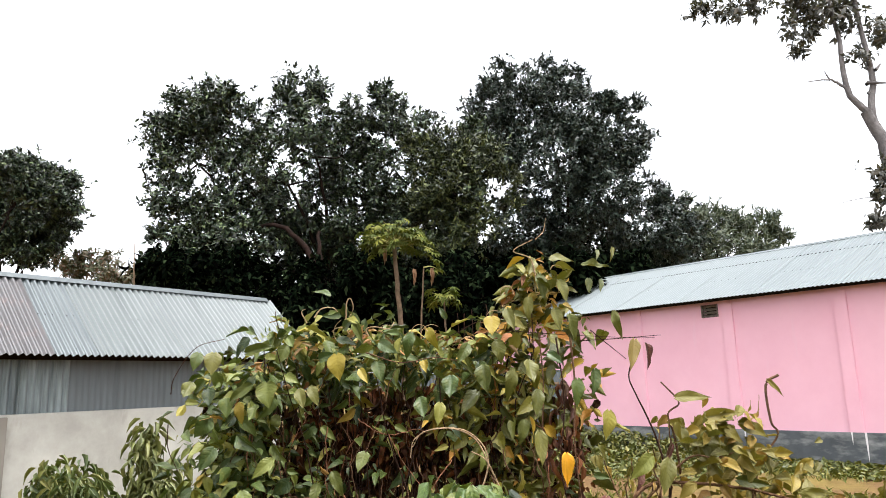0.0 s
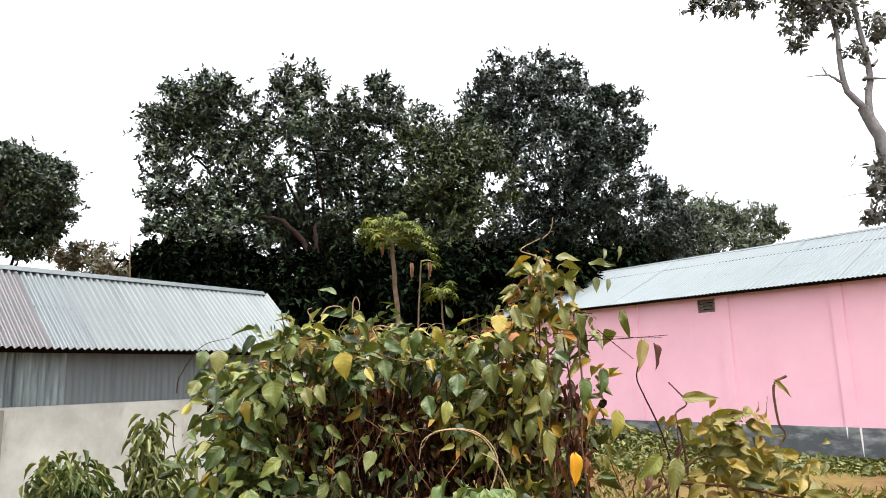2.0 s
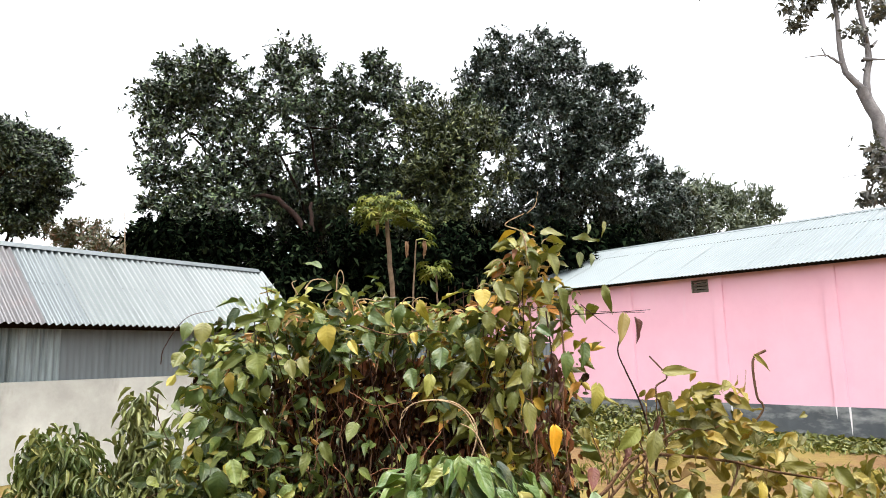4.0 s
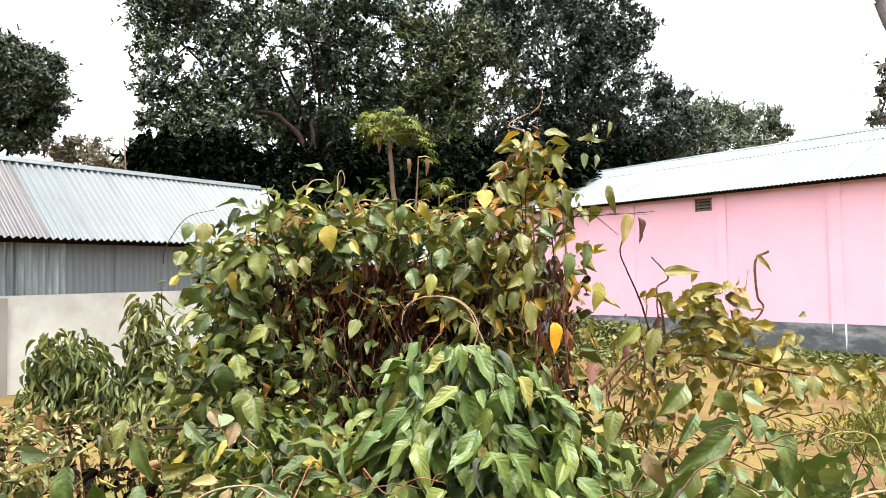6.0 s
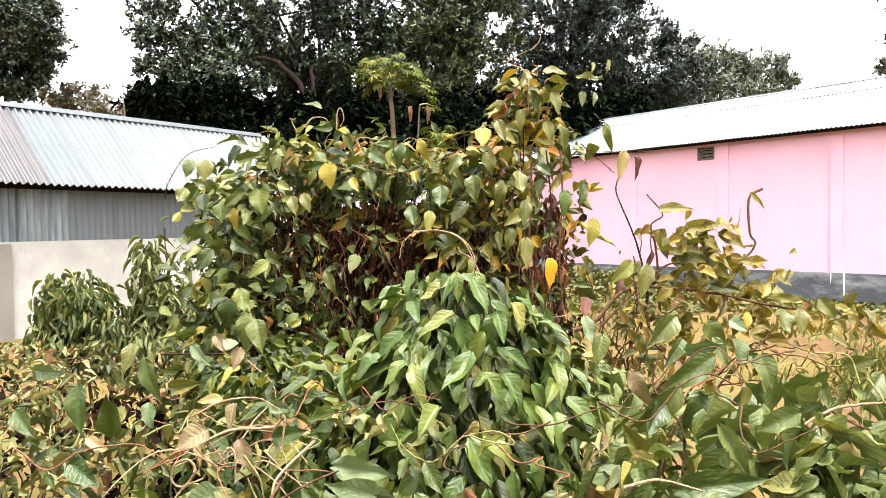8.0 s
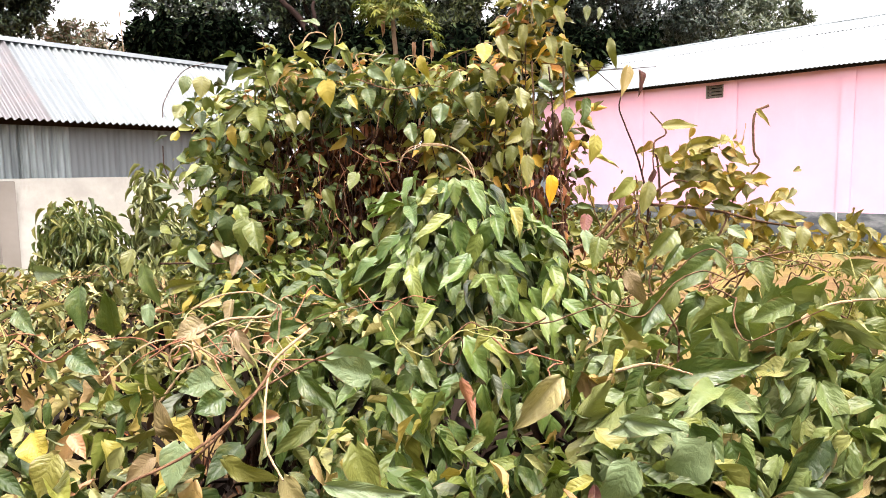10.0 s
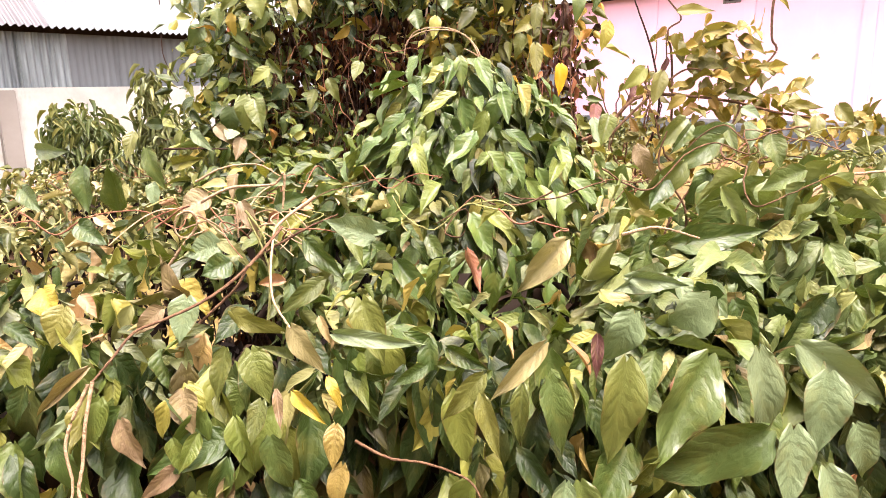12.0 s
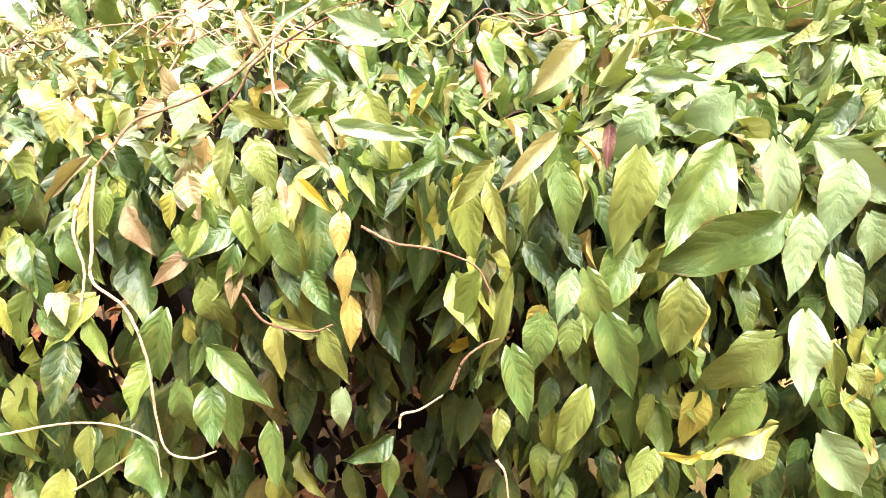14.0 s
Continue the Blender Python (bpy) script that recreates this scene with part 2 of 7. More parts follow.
M_GREENSTEM = bark_material("vine_stem_green", (0.16, 0.17, 0.05), (0.34, 0.30, 0.12), 60)
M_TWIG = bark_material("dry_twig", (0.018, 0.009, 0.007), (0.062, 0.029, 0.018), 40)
M_BARK = bark_material("tree_bark", (0.004, 0.002, 0.002), (0.019, 0.011, 0.007), 5)
M_LIMB = bark_material("reddish_bark", (0.005, 0.003, 0.002), (0.023, 0.011, 0.008), 7)
M_BARK_PALE = bark_material("pale_bark", (0.090, 0.082, 0.082), (0.200, 0.182, 0.178), 4)
M_PAPSTEM = bark_material("papaya_stem", (0.065, 0.044, 0.028), (0.165, 0.112, 0.072), 9)
M_DRYLEAF = bark_material("dry_papaya_leaf", (0.20, 0.11, 0.06), (0.38, 0.24, 0.15), 12)


def tin_material(name, clean, stained, rust=0.2, rough=0.38, metal=0.25, bands=False):
    m = Nodes(name, rough, metal)
    obj = m.coords()
    rnd = m.add("ShaderNodeObjectInfo").outputs["Random"]
    stretch = m.add("ShaderNodeMapping", Vector=obj)
    stretch.inputs["Scale"].default_value = (6.0, 0.5, 6.0)
    streak = m.noise(stretch.outputs[0], 2.0, 5)
    col = m.mix(m.ramp(streak, (0.35, (0, 0, 0)), (0.7, (1, 1, 1))), clean, stained)
    col = m.mix(m.math("MULTIPLY", rnd, 0.35), col, stained)
    where = obj
    if bands:
        across = m.add("ShaderNodeMapping", Vector=obj)
        across.inputs["Scale"].default_value = (0.35, 1.1, 1.0)
        where = across.outputs[0]
    patch = m.math("ADD", m.noise(where, 2.2, 6, 0.75), rust - 0.5)
    col = m.mix(m.ramp(patch, (0.42, (0, 0, 0)), (0.62, (1, 1, 1))), col, (0.110, 0.078, 0.074))
    m.bump(m.noise(obj, 40, 3), 0.08, 0.004)
    return m.done(col)


M_TIN = tin_material("tin_roof_blue_grey", (0.104, 0.116, 0.116), (0.071, 0.081, 0.081), 0.10, 0.42, 0.30)
M_TIN_BLUE = tin_material("tin_roof_dull_blue", (0.105, 0.119, 0.122), (0.066, 0.076, 0.080), 0.16, 0.45, 0.30)
M_TIN_RUST = tin_material("tin_roof_rusty", (0.085, 0.081, 0.084), (0.052, 0.047, 0.048), 0.42, 0.5, 0.2, True)
M_TIN_WHITE = tin_material("tin_roof_pale", (0.165, 0.186, 0.188), (0.135, 0.153, 0.156), 0.0)
# streak contrast raised to paint the corrugation's light and dark stripes
M_TIN_WALL = tin_material("tin_wall_blue_grey", (0.270, 0.315, 0.322), (0.075, 0.093, 0.100), 0.24)
M_TIN_DULL = tin_material("tin_wall_dull_grey", (0.128, 0.147, 0.154), (0.090, 0.102, 0.109), 0.10, 0.6)


def plaster_material(name, light, dark, stain, stain_from=0.55, scale=1.2, runs=(5.0, 5.0, 0.5)):
    m = Nodes(name, 0.9)
    obj = m.coords()
    big = m.noise(obj, scale, 6, 0.65)
    drip = m.add("ShaderNodeMapping", Vector=obj)
    drip.inputs["Scale"].default_value = runs
    run = m.noise(drip.outputs[0], 1.6, 5)
    col = m.mix(m.ramp(big, (0.35, (0, 0, 0)), (0.65, (1, 1, 1))), light, dark)
    col = m.mix(m.math("MULTIPLY", m.ramp(run, (stain_from, (0, 0, 0)), (stain_from + 0.2, (1, 1, 1))), 0.6), col, stain)
    m.bump(m.noise(obj, 60, 5), 0.25, 0.004)
    return m.done(col)


M_PINK = plaster_material("pink_paint", (0.79, 0.445, 0.53), (0.75, 0.405, 0.49), (0.74, 0.47, 0.54), 0.6)
M_PLINTH = plaster_material("grey_plinth", (0.085, 0.093, 0.100), (0.058, 0.064, 0.070), (0.36, 0.36, 0.35), 0.48, 2.5, (1.3, 1.3, 3.2))
M_WHITEDRIP = plaster_material("white_drip", (0.75, 0.73, 0.72), (0.66, 0.63, 0.62), (0.6, 0.55, 0.55))
M_CONCRETE = plaster_material("cement_wall", (0.43, 0.425, 0.385), (0.30, 0.292, 0.262), (0.19, 0.175, 0.145), 0.56, 1.3, (2.2, 2.2, 0.9))
M_CONCRETE_DARK = plaster_material("cement_post", (0.198, 0.182, 0.160), (0.154, 0.138, 0.116), (0.099, 0.088, 0.072), 0.55)
M_WOOD = bark_material("weathered_wood", (0.10, 0.065, 0.04), (0.24, 0.17, 0.11), 14)
M_VENT = bark_material("vent_block", (0.11, 0.09, 0.075), (0.22, 0.18, 0.15), 20)
M_VENT_SHADE = bark_material("vent_shade", (0.012, 0.011, 0.010), (0.03, 0.027, 0.024), 20)


def soil_material():
    m = Nodes("dry_soil", 0.95)
    m.bsdf.inputs["Specular IOR Level"].default_value = 0.08
    obj = m.coords()
    a = m.noise(obj, 0.7, 6, 0.65)
    b = m.noise(obj, 9.0, 5, 0.7)
    col = m.ramp(b, (0.3, (0.066, 0.038, 0.017)), (0.7, (0.158, 0.096, 0.044)))
    col = m.mix(m.math("MULTIPLY", m.ramp(m.noise(obj, 2.6, 6, 0.7), (0.45, (0, 0, 0)), (0.7, (1, 1, 1))), 0.6), col, (0.085, 0.046, 0.024))
    col = m.mix(m.math("MULTIPLY", m.ramp(a, (0.42, (0, 0, 0)), (0.62, (1, 1, 1))), 0.6), col, (0.150, 0.125, 0.030))
    litter = m.ramp(m.noise(obj, 26.0, 3, 0.6), (0.62, (0, 0, 0)), (0.68, (1, 1, 1)))
    col = m.mix(m.math("MULTIPLY", litter, 0.6), col, (0.20, 0.125, 0.045))
    m.bump(b, 0.6, 0.03)
    return m.done(col)


M_SOIL = soil_material()
M_GRASS = leaf_material("grass_blade", [(0.0, (0.083, 0.109, 0.018)), (0.6, (0.150, 0.161, 0.028)), (1.0, (0.270, 0.232, 0.060))], 0.6, veins=0)
M_WEED = leaf_material("weed_leaf", [(0.0, (0.041, 0.053, 0.011)), (0.6, (0.077, 0.087, 0.015)), (1.0, (0.155, 0.140, 0.026))], 0.5, veins=0)

rng = np.random.default_rng(7)


# ---- builders ----
def thing(name, label, category, kind="", group="", at=(0, 0, 0)):
    ob = tagged(new(name), label, category, group, kind)
    ob.location = at
    ob.empty_display_size = 0.1
    return ob


def link_mesh(name, mesh, material, parent=None, label="", kind=""):
    ob = new(name, mesh)
    if material and not mesh.materials:
        mesh.materials.append(material)
    if parent:
        ob.parent = parent
        ob.matrix_parent_inverse = Matrix.Translation(parent.location).inverted() if parent.parent is None else Matrix()
    return tagged(ob, label, "", "", kind)


def part(name, bm, material, parent, label="", kind="", smooth=False):
    mesh = bpy.data.meshes.new(name)
    bm.to_mesh(mesh)
    bm.free()
    if smooth:
        mesh.polygons.foreach_set("use_smooth", [True] * len(mesh.polygons))
    return link_mesh(name, mesh, material, parent, label, kind)


def box(bm, m, sx, sy, sz, bevel=0.0):
    made = bmesh.ops.create_cube(bm, size=1, matrix=m @ Matrix.Diagonal((sx, sy, sz, 1)))
    if bevel:
        edges = list({e for v in made["verts"] for e in v.link_edges})
        bmesh.ops.bevel(bm, geom=edges, offset=bevel, segments=2, affect="EDGES")
    return bm


def mesh_arrays(name, verts, faces, uvs=None, smooth=True):
    """A mesh from numpy arrays; faces all have the same number of corners."""
    mesh = bpy.data.meshes.new(name)
    n, k = faces.shape
    mesh.vertices.add(len(verts))
    mesh.vertices.foreach_set("co", np.ascontiguousarray(verts, dtype=np.float32).ravel())
    mesh.loops.add(n * k)
    mesh.loops.foreach_set("vertex_index", np.ascontiguousarray(faces, dtype=np.int32).ravel())
    mesh.polygons.add(n)
    mesh.polygons.foreach_set("loop_start", np.arange(0, n * k, k, dtype=np.int32))
    mesh.polygons.foreach_set("loop_total", np.full(n, k, dtype=np.int32))
    if uvs is not None:
        layer = mesh.uv_layers.new(name="UVMap")
        layer.data.foreach_set("uv", np.ascontiguousarray(uvs[faces.ravel()], dtype=np.float32).ravel())
    mesh.polygons.foreach_set("use_smooth", np.full(n, smooth))
    mesh.update(calc_edges=True)
    return mesh


def leaf_shape(rows, cols, heart=0.5, fold=0.25, bend=0.25, wave=0.04, seed=0, rough=0.6):
    """One leaf, 1 long along y from its stalk and 1 wide across x, folded along the midrib and drooping to the tip."""
    r = np.random.default_rng(seed)
    v = np.linspace(0, 1, rows) ** 1.25
    u = np.linspace(-1, 1, cols)
    h = min(1.0, heart * 1.1)
    at = (0, 0.05, 0.13, 0.25, 0.38, 0.52, 0.66, 0.78, 0.88, 0.95, 1)
    oblong = np.array((0.10, 0.42, 0.70, 0.92, 1.0, 0.96, 0.80, 0.56, 0.28, 0.10, 0))
    ovate = np.array((0.46, 0.78, 0.97, 1.0, 0.93, 0.78, 0.57, 0.35, 0.15, 0.05, 0))
    prof = np.interp(v, at, oblong * (1 - h) + ovate * h)
    V, U = np.meshgrid(v, u, indexing="ij")
    heart = heart * 0.75
    X = 0.5 * U * prof[:, None]
    Y = V - 0.17 * heart * np.sin(np.pi * np.abs(U) * 0.92) * (1 - V) ** 5
    Z = fold * np.abs(X) - bend * V ** 2 + wave * np.sin(V * 11 + r.uniform(0, 6)) * np.abs(U) ** 2 + wave * rough * r.normal(size=V.shape) * np.abs(U)
    verts = np.stack([X, Y, Z], -1).reshape(-1, 3)
    idx = np.arange(rows * cols).reshape(rows, cols)
    faces = np.stack([idx[:-1, :-1], idx[:-1, 1:], idx[1:, 1:], idx[1:, :-1]], -1).reshape(-1, 4)
    uvs = np.stack([(U + 1) / 2, V], -1).reshape(-1, 2)
    return verts, faces, uvs


def unit(a):
    return a / np.maximum(np.linalg.norm(a, axis=-1, keepdims=True), 1e-9)


def leaf_axes(tip, normal):
    """Rows of x, y, z axes for leaves that point along tip and face along normal."""
    y = unit(tip)
    z = unit(normal - (normal * y).sum(-1, keepdims=True) * y)
    return np.stack([np.cross(y, z), y, z], 1)


def spread_leaves(name, shapes, place, tip, normal, length, width):
    """Many leaves joined to one mesh."""
    axes = leaf_axes(tip, normal)
    which = rng.integers(0, len(shapes), len(place))
    V, F, T, base = [], [], [], 0
    for k, (sv, sf, st) in enumerate(shapes):
        pick = np.where(which == k)[0]
        if not len(pick):
            continue
        loc = sv[None] * np.stack([width[pick], length[pick], length[pick]], -1)[:, None, :]
        out = np.einsum("nvi,nij->nvj", loc, axes[pick]) + place[pick][:, None]
        nv = len(sv)
        F.append((sf[None] + (np.arange(len(pick)) * nv + base)[:, None, None]).reshape(-1, sf.shape[1]))
        V.append(out.reshape(-1, 3))
        T.append(np.tile(st, (len(pick), 1)))
        base += nv * len(pick)
    return mesh_arrays(name, np.concatenate(V), np.concatenate(F), np.concatenate(T))


def tubes(name, paths, sides=5):
    """Tapered round stems along paths: each is (points, radius at start, radius at end). One mesh."""
    V, F, base = [], [], 0
    ang = np.arange(sides) * 2 * np.pi / sides
    for pts, r0, r1 in paths:
        P = np.asarray(pts, float)
        n = len(P)
        tan = unit(np.gradient(P, axis=0))
        ref = np.where(np.abs(tan[:, 2:3]) > 0.9, [[1.0, 0, 0]], [[0, 0, 1.0]])
        a = unit(np.cross(tan, ref))
        b = np.cross(tan, a)
        rad = np.linspace(r0, r1, n)[:, None, None]
        V.append((P[:, None] + rad * (a[:, None] * np.cos(ang)[None, :, None] + b[:, None] * np.sin(ang)[None, :, None])).reshape(-1, 3))
        i = np.arange(n - 1)[:, None] * sides
        j = np.arange(sides)[None]
        k = (j + 1) % sides
        F.append((np.stack([i + j, i + k, i + sides + k, i + sides + j], -1) + base).reshape(-1, 4))
        base += n * sides
    return mesh_arrays(name, np.concatenate(V), np.concatenate(F))


def smooth_path(points, n=12, wobble=0.0):
    """A soft curve through a few points."""
    P = np.asarray(points, float)
    t = np.linspace(0, len(P) - 1, n)
    i = np.clip(t.astype(int), 0, len(P) - 2)
    s = (t - i)[:, None]
    pad = np.vstack([2 * P[0] - P[1], P, 2 * P[-1] - P[-2]])
    a, b, c, d = pad[i], pad[i + 1], pad[i + 2], pad[i + 3]
    out = 0.5 * (2 * b + (c - a) * s + (2 * a - 5 * b + 4 * c - d) * s ** 2 + (3 * b - a - 3 * c + d) * s ** 3)
    if wobble:
        out += rng.normal(0, wobble, out.shape)
    return out


LEAF_FORMS = [(0.55, 0.30, 0.18, 0.035), (0.85, 0.18, 0.30, 0.03), (0.60, 0.42, 0.12, 0.04), (0.45, 0.22, 0.55, 0.05), (1.00, 0.28, 0.05, 0.03), (0.50, 0.60, 0.25, 0.05),
              (0.75, 0.12, 0.75, 0.06), (0.50, 0.45, -0.15, 0.07)]
LEAF_FINE = [leaf_shape(9, 5, h, f, b, w, k, 0.2) for k, (h, f, b, w) in enumerate(LEAF_FORMS)]
LEAF_BIG = [leaf_shape(13, 9, 0.25 + 0.5 * h, f * 0.8, b, w * 1.2, k, 0.12) for k, (h, f, b, w) in enumerate(LEAF_FORMS)]
LEAF_OVAL = [leaf_shape(10, 7, 0.30 + 0.25 * h, f * 0.8, b, w * 1.2, k, 0.12) for k, (h, f, b, w) in enumerate(LEAF_FORMS)]
LEAF_MID = [leaf_shape(6, 5, h, f, b, w, k, 0.3) for k, (h, f, b, w) in enumerate(LEAF_FORMS)]
LEAF_FAR = [leaf_shape(3, 2, 0.4, 0.0, b, 0.0, s) for s, b in enumerate((0.1, 0.35, 0.6))]
LEAF_LOW = [leaf_shape(4, 3, 0.5, 0.35, b, 0.0, s) for s, b in enumerate((0.1, 0.3, 0.5))]
LEAF_THIN = [leaf_shape(4, 3, 0.35, 0.5, b, 0.0, s) for s, b in enumerate((0.1, 0.35, 0.6))]

# ---- ground ----
def ground():
    n = 120
    g = np.linspace(-1, 1, n)
    g = np.sign(g) * (np.abs(g) * 9 + np.abs(g) ** 7 * 600)
    X, Y = np.meshgrid(g, g + 8, indexing="ij")
    Z = np.array([noise.noise((x * 0.5, y * 0.5, 0)) * 0.04 + noise.noise((x * 1.7, y * 1.7, 4)) * 0.02 if abs(x) < 30 and abs(y) < 40 else 0.0
                  for x, y in zip(X.ravel(), Y.ravel())]) - 0.03
    verts = np.stack([X.ravel(), Y.ravel(), Z], -1)
    idx = np.arange(n * n).reshape(n, n)
    faces = np.stack([idx[:-1, :-1], idx[1:, :-1], idx[1:, 1:], idx[:-1, 1:]], -1).reshape(-1, 4)
    ob = link_mesh("ground", mesh_arrays("ground", verts, faces), M_SOIL)
    tagged(ob, "dry reddish-brown soil yard with patches of green", "ground", "", "structure")


ground()


# an unseen plain wall, added behind the viewer to block low sky light
def sky_blocking_wall():
    bm = bmesh.new()
    box(bm, pose(0, -2.5, 1.70), 30.0, 0.25, 3.5, 0.02)
    ob = part("wall_south", bm, M_CONCRETE_DARK, None)
    tagged(ob, "plain weathered cement wall, unseen, added behind the viewer to block sky light", "wall", "", "structure")


sky_blocking_wall()

# ---- houses ----
def corrugated(name, width, length, pitch, depth, segs=6):
    """A corrugated sheet: waves across x, plain along y, thin, facing z."""
    n = int(round(width / pitch * segs)) + 1
    x = np.linspace(0, width, n)
    z = depth * np.cos(x / pitch * 2 * np.pi)
    rows = 5
    V = []
    for k in range(rows):
        sag = -0.006 * math.sin(math.pi * k / (rows - 1))
        V.append(np.stack([x, np.full(n, length * k / (rows - 1)), z + sag], -1))
    top = np.concatenate(V)
    low = top - [0, 0, 0.004]
    idx = np.arange(rows * n).reshape(rows, n)
    f = np.stack([idx[:-1, :-1], idx[:-1, 1:], idx[1:, 1:], idx[1:, :-1]], -1).reshape(-1, 4)
    f2 = f[:, ::-1] + rows * n
    rim = np.concatenate([top[:n], low[:n]])
    a = np.arange(n - 1) + 2 * rows * n
    e = np.stack([a, a + n, a + n + 1, a + 1], -1)
    return mesh_arrays(name, np.concatenate([top, low, rim]), np.concatenate([f, f2, e]))


def put(ob, m):
    """Sets the pose of a part in the world."""
    ob.matrix_basis = m
    return ob


def sheet_slope(parent, frame_m, x0, x1, eave, ridge, width, pitch, depth, pick):
    """Roof sheets side by side from the eave (y, z) up to the ridge (y, z)."""
    dy, dz = ridge[0] - eave[0], ridge[1] - eave[1]
    run = math.hypot(dy, dz)
    tilt = math.atan2(dz, dy)
    meshes = {}
    x, k = x0, 0
    while x < x1 - 0.05:
        w = min(width, x1 - x)
        mat = pick(x)
        key = (mat.name, round(w, 2))
        if key not in meshes:
            meshes[key] = corrugated("roof_sheet", w + pitch, run, pitch, depth)
        ob = link_mesh("roof_sheet", meshes[key], mat, parent)
        wob = rng.normal(0, 0.0012, 2)
        put(ob, frame_m @ pose(x, eave[0] + wob[0] - 0.01, eave[1] + 0.004 * (k % 2), math.degrees(tilt), 0, 0))
        x, k = x + w, k + 1


def pink_house():
    house = thing("house", "long pink-painted house with grey plinth and pale tin roof", "house")
    # x runs along the wall, y into the house
    F = Matrix.Translation((6.828, 11.734, 0)) @ Matrix(((-math.sin(radians(40.5)), math.cos(radians(40.5)), 0, 0), (math.cos(radians(40.5)), math.sin(radians(40.5)), 0, 0), (0, 0, 1, 0), (0, 0, 0, 1)))
    x0, x1, deep, top = -5.0, 9.0, 5.4, 3.05
    vent = (2.35, 2.70, 2.63, 2.88)
    bm = bmesh.new()
    # wall in four blocks round the vent opening
    for a, b, c, d in ((x0, vent[0], 0.50, top), (vent[1], x1, 0.50, top), (vent[0], vent[1], 0.50, vent[2]), (vent[0], vent[1], vent[3], top)):
        box(bm, F @ pose((a + b) / 2, 0.125, (c + d) / 2), b - a, 0.25, d - c)
    part("wall", bm, M_PINK, house, "pink painted plaster wall")
    bm = bmesh.new()
    box(bm, F @ pose((x0 + x1) / 2, deep - 0.125, (0.5 + top) / 2), x1 - x0, 0.25, top - 0.5)
    part("wall", bm, M_PINK, house)
    for x in (x0 + 0.125, x1 - 0.125):
        bm = bmesh.new()
        box(bm, F @ pose(x, deep / 2, (0.5 + top) / 2), 0.25, deep - 0.5, top - 0.5)
        box(bm, F @ pose(x, deep / 2, top + 0.42), 0.25, 2.4, 0.84)
        part("wall", bm, M_PINK, house)
    bm = bmesh.new()
    box(bm, F @ pose((x0 + x1) / 2, deep / 2, 0.24), x1 - x0 + 0.08, deep + 0.08, 0.56, 0.012)
    part("plinth", bm, M_PLINTH, house, "grey cement plinth with pale stains")
    for x in (-3.9, -1.85, 0.15, 2.17, 4.2, 6.2, 8.2):
        bm = bmesh.new()
        box(bm, F @ pose(x, -0.005, (0.5 + top) / 2 + 0.01), 0.22, 0.05, top - 0.51, 0.008)
        part("pilaster", bm, M_PINK, house)
    # white runs below the pilasters
    for x, w, h in ((0.02, 0.035, 0.50), (0.23, 0.025, 0.20), (2.05, 0.03, 0.28), (2.25, 0.02, 0.15)):
        bm = bmesh.new()
        pts = [(x - w / 2, 0.525), (x + w / 2, 0.525), (x + w * 0.3, 0.525 - h * 0.6), (x, 0.525 - h), (x - w * 0.4, 0.525 - h * 0.5)]
        vs = [bm.verts.new(F @ Vector((a, -0.044, b))) for a, b in pts]
        bm.faces.new(vs)
        part("paint_drip", bm, M_WHITEDRIP, house, "white paint drip")
    # vent of stacked slats; a near-black panel behind paints the opening's shade
    bm = bmesh.new()
    box(bm, F @ pose((vent[0] + vent[1]) / 2, 0.20, (vent[2] + vent[3]) / 2), vent[1] - vent[0], 0.02, vent[3] - vent[2])
    vent_part = part("vent", bm, M_VENT_SHADE, house, "dark slatted vent")
    for k in range(4):
        bm = bmesh.new()
        box(bm, F @ pose((vent[0] + vent[1]) / 2, 0.04, vent[2] + 0.03 + 0.064 * k, 35), vent[1] - vent[0] - 0.01, 0.07, 0.022, 0.004)
        part("slat", bm, M_VENT, vent_part)
    for k in range(2):
        bm = bmesh.new()
        box(bm, F @ pose(vent[k] + (0.012 if k == 0 else -0.012), 0.02, (vent[2] + vent[3]) / 2), 0.022, 0.08, vent[3] - vent[2] - 0.004, 0.003)
        part("frame", bm, M_VENT, vent_part)
    roof = thing("roof", "", "")
    roof.parent = house
    eave, ridge = (-0.32, 2.95), (2.7, 4.215)
    sheet_slope(roof, F, x0 - 0.35, x1 + 0.35, eave, ridge, 0.76, 0.076, 0.009, lambda x: M_TIN_WHITE)
    back_eave = (5.72, 2.95)
    bm = bmesh.new()
    dy, dz = back_eave[0] - ridge[0], back_eave[1] - ridge[1]
    run, tilt = math.hypot(dy, dz), math.degrees(math.atan2(dz, dy))
    box(bm, F @ pose((x0 + x1) / 2, (ridge[0] + back_eave[0]) / 2, (ridge[1] + back_eave[1]) / 2, tilt), x1 - x0 + 0.7, run, 0.03)
    part("back_slope", bm, M_TIN_WHITE, roof)
    bm = bmesh.new()
    ang = math.degrees(math.atan2(ridge[1] - eave[1], ridge[0] - eave[0]))
    for s in (1, -1):
        box(bm, F @ pose((x0 + x1) / 2, ridge[0] - s * 0.05, ridge[1] - 0.006, s * ang), x1 - x0 + 0.74, 0.13, 0.006)
    part("ridge_cap", bm, M_TIN_WHITE, roof)
    # purlin under the eave, coloured near black to paint the shade there
    for y, z in ((-0.20, 2.945), (0.9, 3.41), (1.9, 3.84)):
        bm = bmesh.new()
        box(bm, F @ pose((x0 + x1) / 2, y, z), x1 - x0 + 0.4, 0.06, 0.07, 0.005)
        part("purlin", bm, M_BARK, roof)


